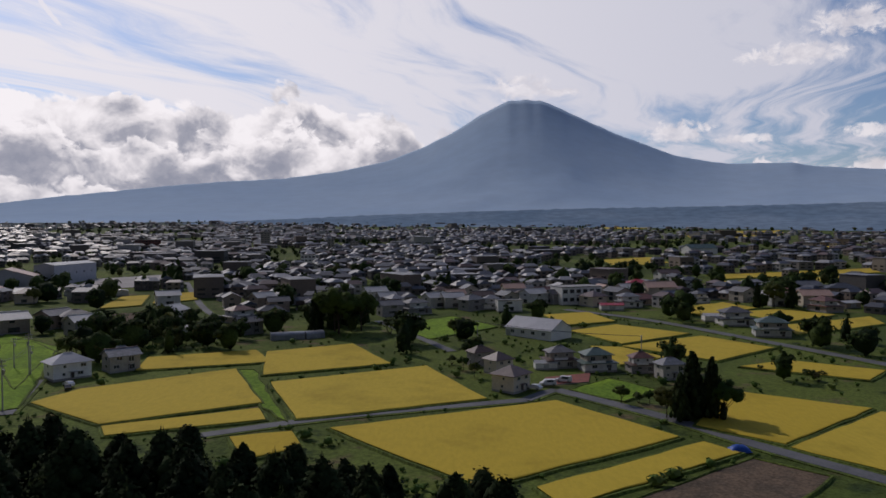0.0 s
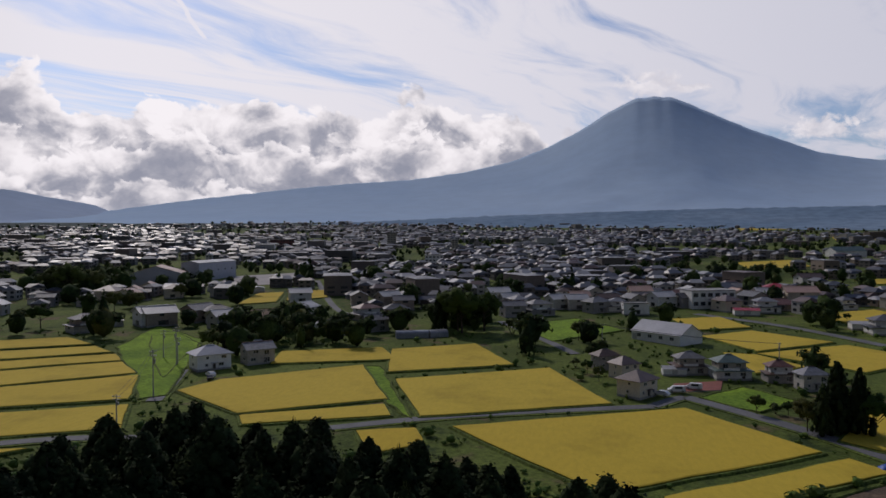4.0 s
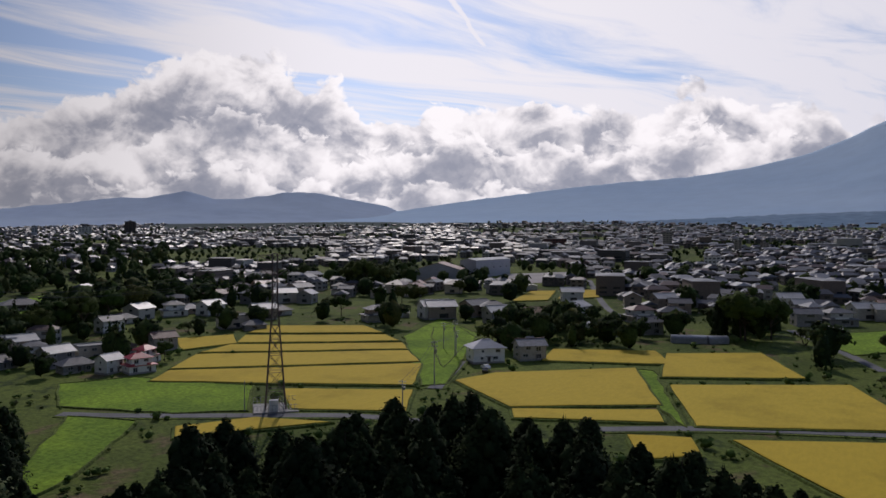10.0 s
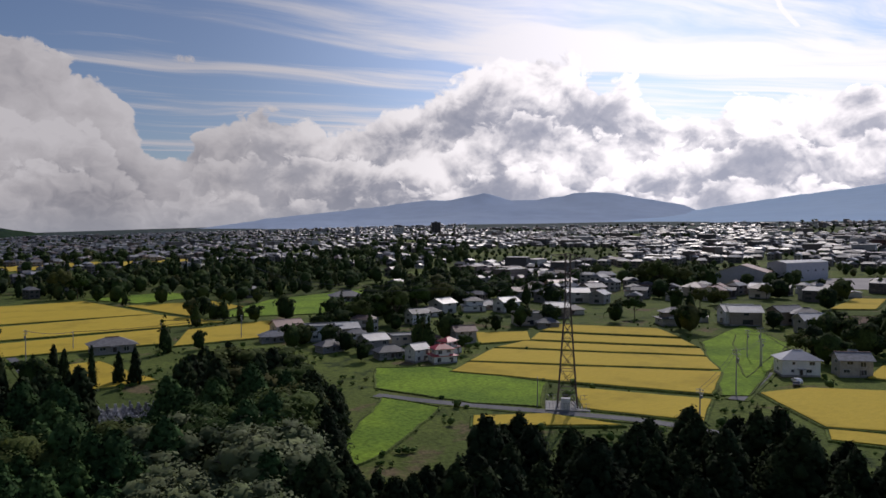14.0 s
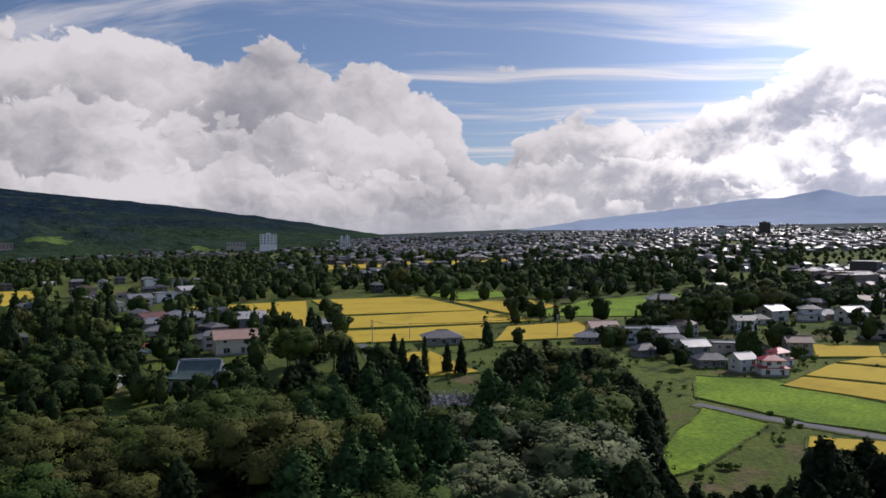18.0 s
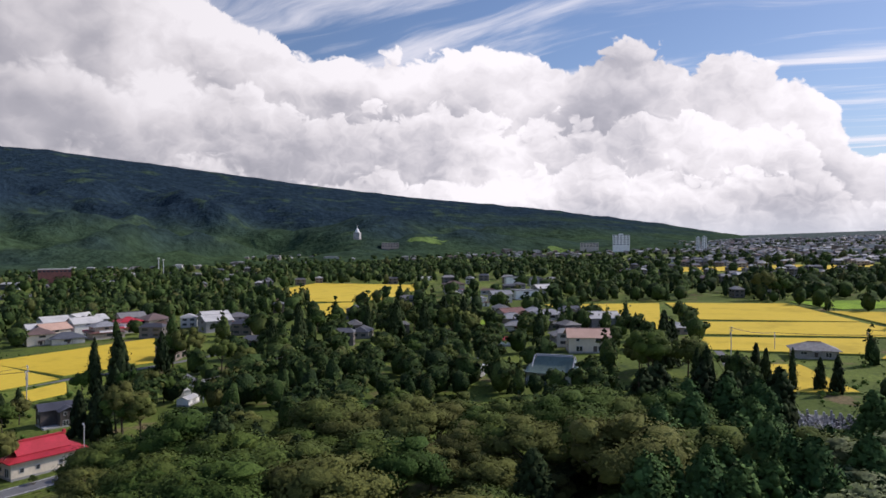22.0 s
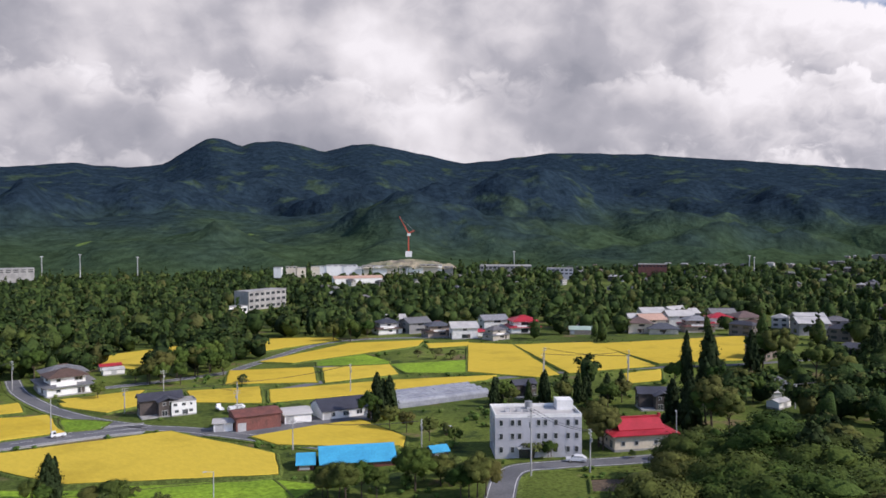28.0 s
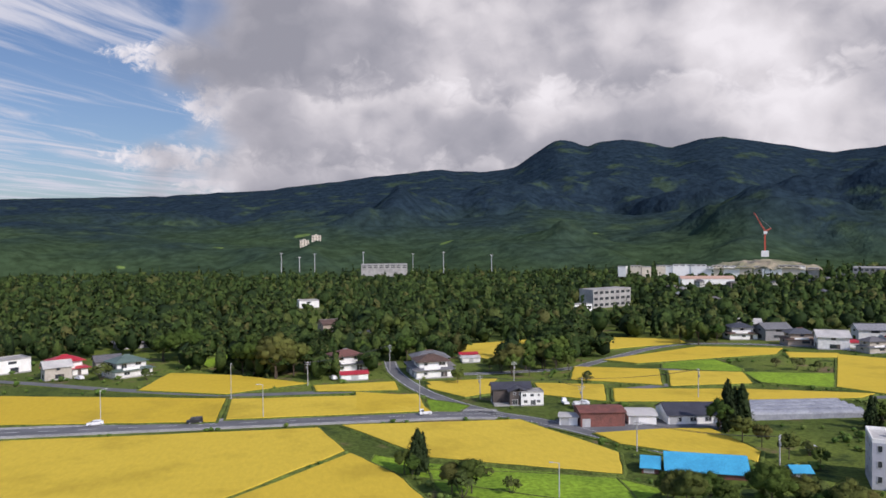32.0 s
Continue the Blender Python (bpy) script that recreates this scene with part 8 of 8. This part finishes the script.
def in_grove(x, y):
    return any(inside(x, y, p) for p in WOODS)


def scatter_woods():
    east, south, town = [], [], []
    r = 240.0
    while r < 2600:
        step = 5.4 + 0.0175 * r
        n = int(radians(248) * r / step)
        for k in range(n):
            az = -36 + 248 * (k + wood.random()) / n
            rr = r + wood.uniform(-0.4, 0.4) * step
            x, y = polar(az, rr)
            patch = noise.fractal((x * 0.0045, y * 0.0045, 9.0), 1.0, 2.0, 3)
            if az > 138:
                want = 1.0 if rr > FOREST_EDGE(az) else 0.0
                if az < 146 and rr > 560:
                    want = 0.8 if patch > -0.25 else 0.25
            elif az > 66:
                want = 0.78 if patch > 0.0 else 0.22
                if rr < 330:
                    want *= 0.35
            else:
                want = 0.7 if patch > 0.36 else 0.2
                if rr > 1700:
                    want = 0.3
                if az > 40 and patch > 0.12:
                    want = 0.7
            if az < 42 and rr < 430:
                want *= 0.4
            if in_grove(x, y):
                want = 1.0
            if wood.random() > want or (rr < 1500 and not free(x, y, 2.5)):
                continue
            h = wood.uniform(7, 12) * (1.0 + rr * 0.0003) if az < 138 else wood.uniform(8, 13.5) * (1.0 + rr * 0.0003)
            if az < 50 and rr > 600:
                h *= 0.62 if patch > 0.36 else 0.42
            elif rr > 1300 and az < 138:
                h *= 0.66
            if (148 < az < 154 and 760 < rr < 1040) or (155.5 < az < 160.5 and 500 < rr < 645) or (178.8 < az < 181.6 and 380 < rr < 690):
                h *= 0.45                         # low growth in front of the works and the building site
            row = (x, y, h, wood.random() < (0.3 if az > 138 else 0.35 if rr < 900 and az > 50 else 0.1 if rr < 900 else 0.0))
            (east if az > 138 else south if az > 66 else town).append(row)
        r += step
    far_wood("forest", east, "dense mixed forest of cedars and broadleaf trees")
    far_wood("mixed_woods", south, "scattered dark green woods and hedges")
    far_wood("town_trees", town, "dark trees between the houses of the town")


def box_rows(p, w, d, h, rise, turn):
    """Walls, then a gabled roof, as quads of one simple far house."""
    c, s = math.cos(turn), math.sin(turn)
    x, y = w / 2, d / 2
    o = 0.5
    body = [(-x, -y, -1), (x, -y, -1), (x, y, -1), (-x, y, -1), (-x, -y, h), (x, -y, h), (x, y, h), (-x, y, h)]
    roof = [(-x - o, -y - o, h), (x + o, -y - o, h), (x + o, y + o, h), (-x - o, y + o, h), (-x * 0.7, 0, h + rise), (x * 0.7, 0, h + rise)]
    f = lambda q: [(p[0] + a * c - b * s, p[1] + a * s + b * c, p[2] + z) for a, b, z in q]
    return f(body), f(roof)


def far_town():
    """The roofs of the far town, too many to count."""
    rnd = random.Random(31)
    wv, wq, rv, rq, gv, gq = [], [], [], [], [], []
    r = 330.0
    while r < 3300:
        step = 11.5 + 0.006 * r
        n = int(radians(190) * r / step)
        for k in range(n):
            az = -36 + 190 * (k + rnd.random()) / n
            rr = r + rnd.uniform(-0.3, 0.3) * step
            x, y = polar(az, rr)
            patch = noise.fractal((x * 0.0045, y * 0.0045, 9.0), 1.0, 2.0, 3)
            if az < 50:
                want = 0.9 if TOWN_EDGE(az) < rr < 2500 else 0.0
                if az < -12 and rr > 500:
                    want = 0.35
                if rr > 1700:
                    want *= max(0.0, 1 - (rr - 1700) / 1100) * (0.25 + 0.75 * (az > 8))
            elif az < 100:
                want = 0.6 if rr > 900 and az < 84 else 0.22 if rr > 700 else 0.06
            else:
                want = 0.09
            if patch > 0.3 or in_grove(x, y) or rnd.random() > want or (rr < 1000 and not free(x, y, 6.0)):
                continue
            w, d = rnd.uniform(8, 13), rnd.uniform(6.5, 9)
            h = rnd.choice([3.2, 5.6, 5.8, 6.0])
            if rnd.random() < 0.035 and (az < 50 or rr > 1200):
                w, d, h = rnd.uniform(18, 34), rnd.uniform(12, 18), rnd.uniform(6, 13)
            body, roof = box_rows((x, y, terrain(x, y)), w, d, h, rnd.uniform(1.4, 2.3) if h < 6.2 else 0.6, rnd.choice([0.3, 1.87]) + rnd.uniform(-0.25, 0.25))
            n0 = len(wv)
            wv += body
            wq += [tuple(n0 + i for i in q) for q in ((0, 1, 5, 4), (1, 2, 6, 5), (2, 3, 7, 6), (3, 0, 4, 7))]
            n0 = len(rv)
            rv += roof
            rq += [tuple(n0 + i for i in q) for q in ((0, 1, 5, 4), (1, 2, 5, 5), (2, 3, 4, 5), (3, 0, 4, 4))]
            if rr < 1300:
                for a, b in ((0, 1), (1, 2), (2, 3), (3, 0)):
                    A, B = np.array(body[a]), np.array(body[b])
                    out = np.array([(B - A)[1], -(B - A)[0], 0]) / np.linalg.norm(B - A) * 0.06
                    for t0, t1 in ((0.12, 0.38), (0.6, 0.85)):
                        for z0, z1 in ([(1.0, 2.3)] if h < 4 else [(1.0, 2.3), (3.7, 5.0)]):
                            n0 = len(gv)
                            p, q = A + (B - A) * t0 + out, A + (B - A) * t1 + out
                            gv += [(p[0], p[1], p[2] + 1 + z0), (q[0], q[1], q[2] + 1 + z0), (q[0], q[1], q[2] + 1 + z1), (p[0], p[1], p[2] + 1 + z1)]
                            gq.append((n0, n0 + 1, n0 + 2, n0 + 3))
        r += step
    town = tagged(new("far_houses"), label="hundreds of small tiled houses of the far town", category="town", kind="stuff")
    for nm, v, q, m in (("house_walls", wv, wq, FAR_WALLS), ("house_roofs", rv, rq, FAR_ROOFS), ("house_windows", gv, gq, GLASS)):
        s = Shape()
        s.v, s.f = v, [tuple(dict.fromkeys(f)) for f in q]
        ob = part(nm, s, m, town)
        tagged(ob, kind="stuff")


near_wood()
far_town()
scatter_woods()


def undergrowth():
    """Weeds, vegetable rows and low shrubs on the open ground between the fields."""
    tuft = [crowns(rng, 18, False, 0.34) for k in range(5)]
    vs, qs, ns, n = [], [], [], 0
    for k in range(9000):
        az, rr = wood.uniform(-32, 204), 125 + 260 * wood.random() ** 1.2
        x, y = polar(az, rr)
        if 57 < az < 127 and rr < EDGE(az):
            continue
        if noise.noise((x * 0.05, y * 0.05, 2)) < -0.05 or not free(x, y, 0.7):
            continue
        v, q, nn = wood.choice(tuft)
        h = wood.uniform(0.5, 1.3) if wood.random() < 0.85 else wood.uniform(1.3, 2.6)
        w = h * wood.uniform(1.0, 1.8)
        vs.append(np.stack([x + w * v[:, 0], y + w * v[:, 1], terrain(x, y) - 0.1 + h * v[:, 2]], 1))
        qs.append(q + n)
        ns.append(nn)
        n += len(v)
    tagged(new("undergrowth", fast_mesh("undergrowth", np.concatenate(vs), np.concatenate(qs), WEEDS, np.concatenate(ns))), label="weeds and low shrubs between the fields", category="undergrowth", kind="stuff")


WEEDS = material("weeds", lambda w, p: w.ramp(w.noise(p, 0.12, 3), [(0.3, (0.045, 0.085, 0.02)), (0.5, (0.09, 0.15, 0.03)), (0.62, (0.14, 0.18, 0.045)), (0.75, (0.15, 0.13, 0.06))]), 0.9, spec=0.1)
undergrowth()
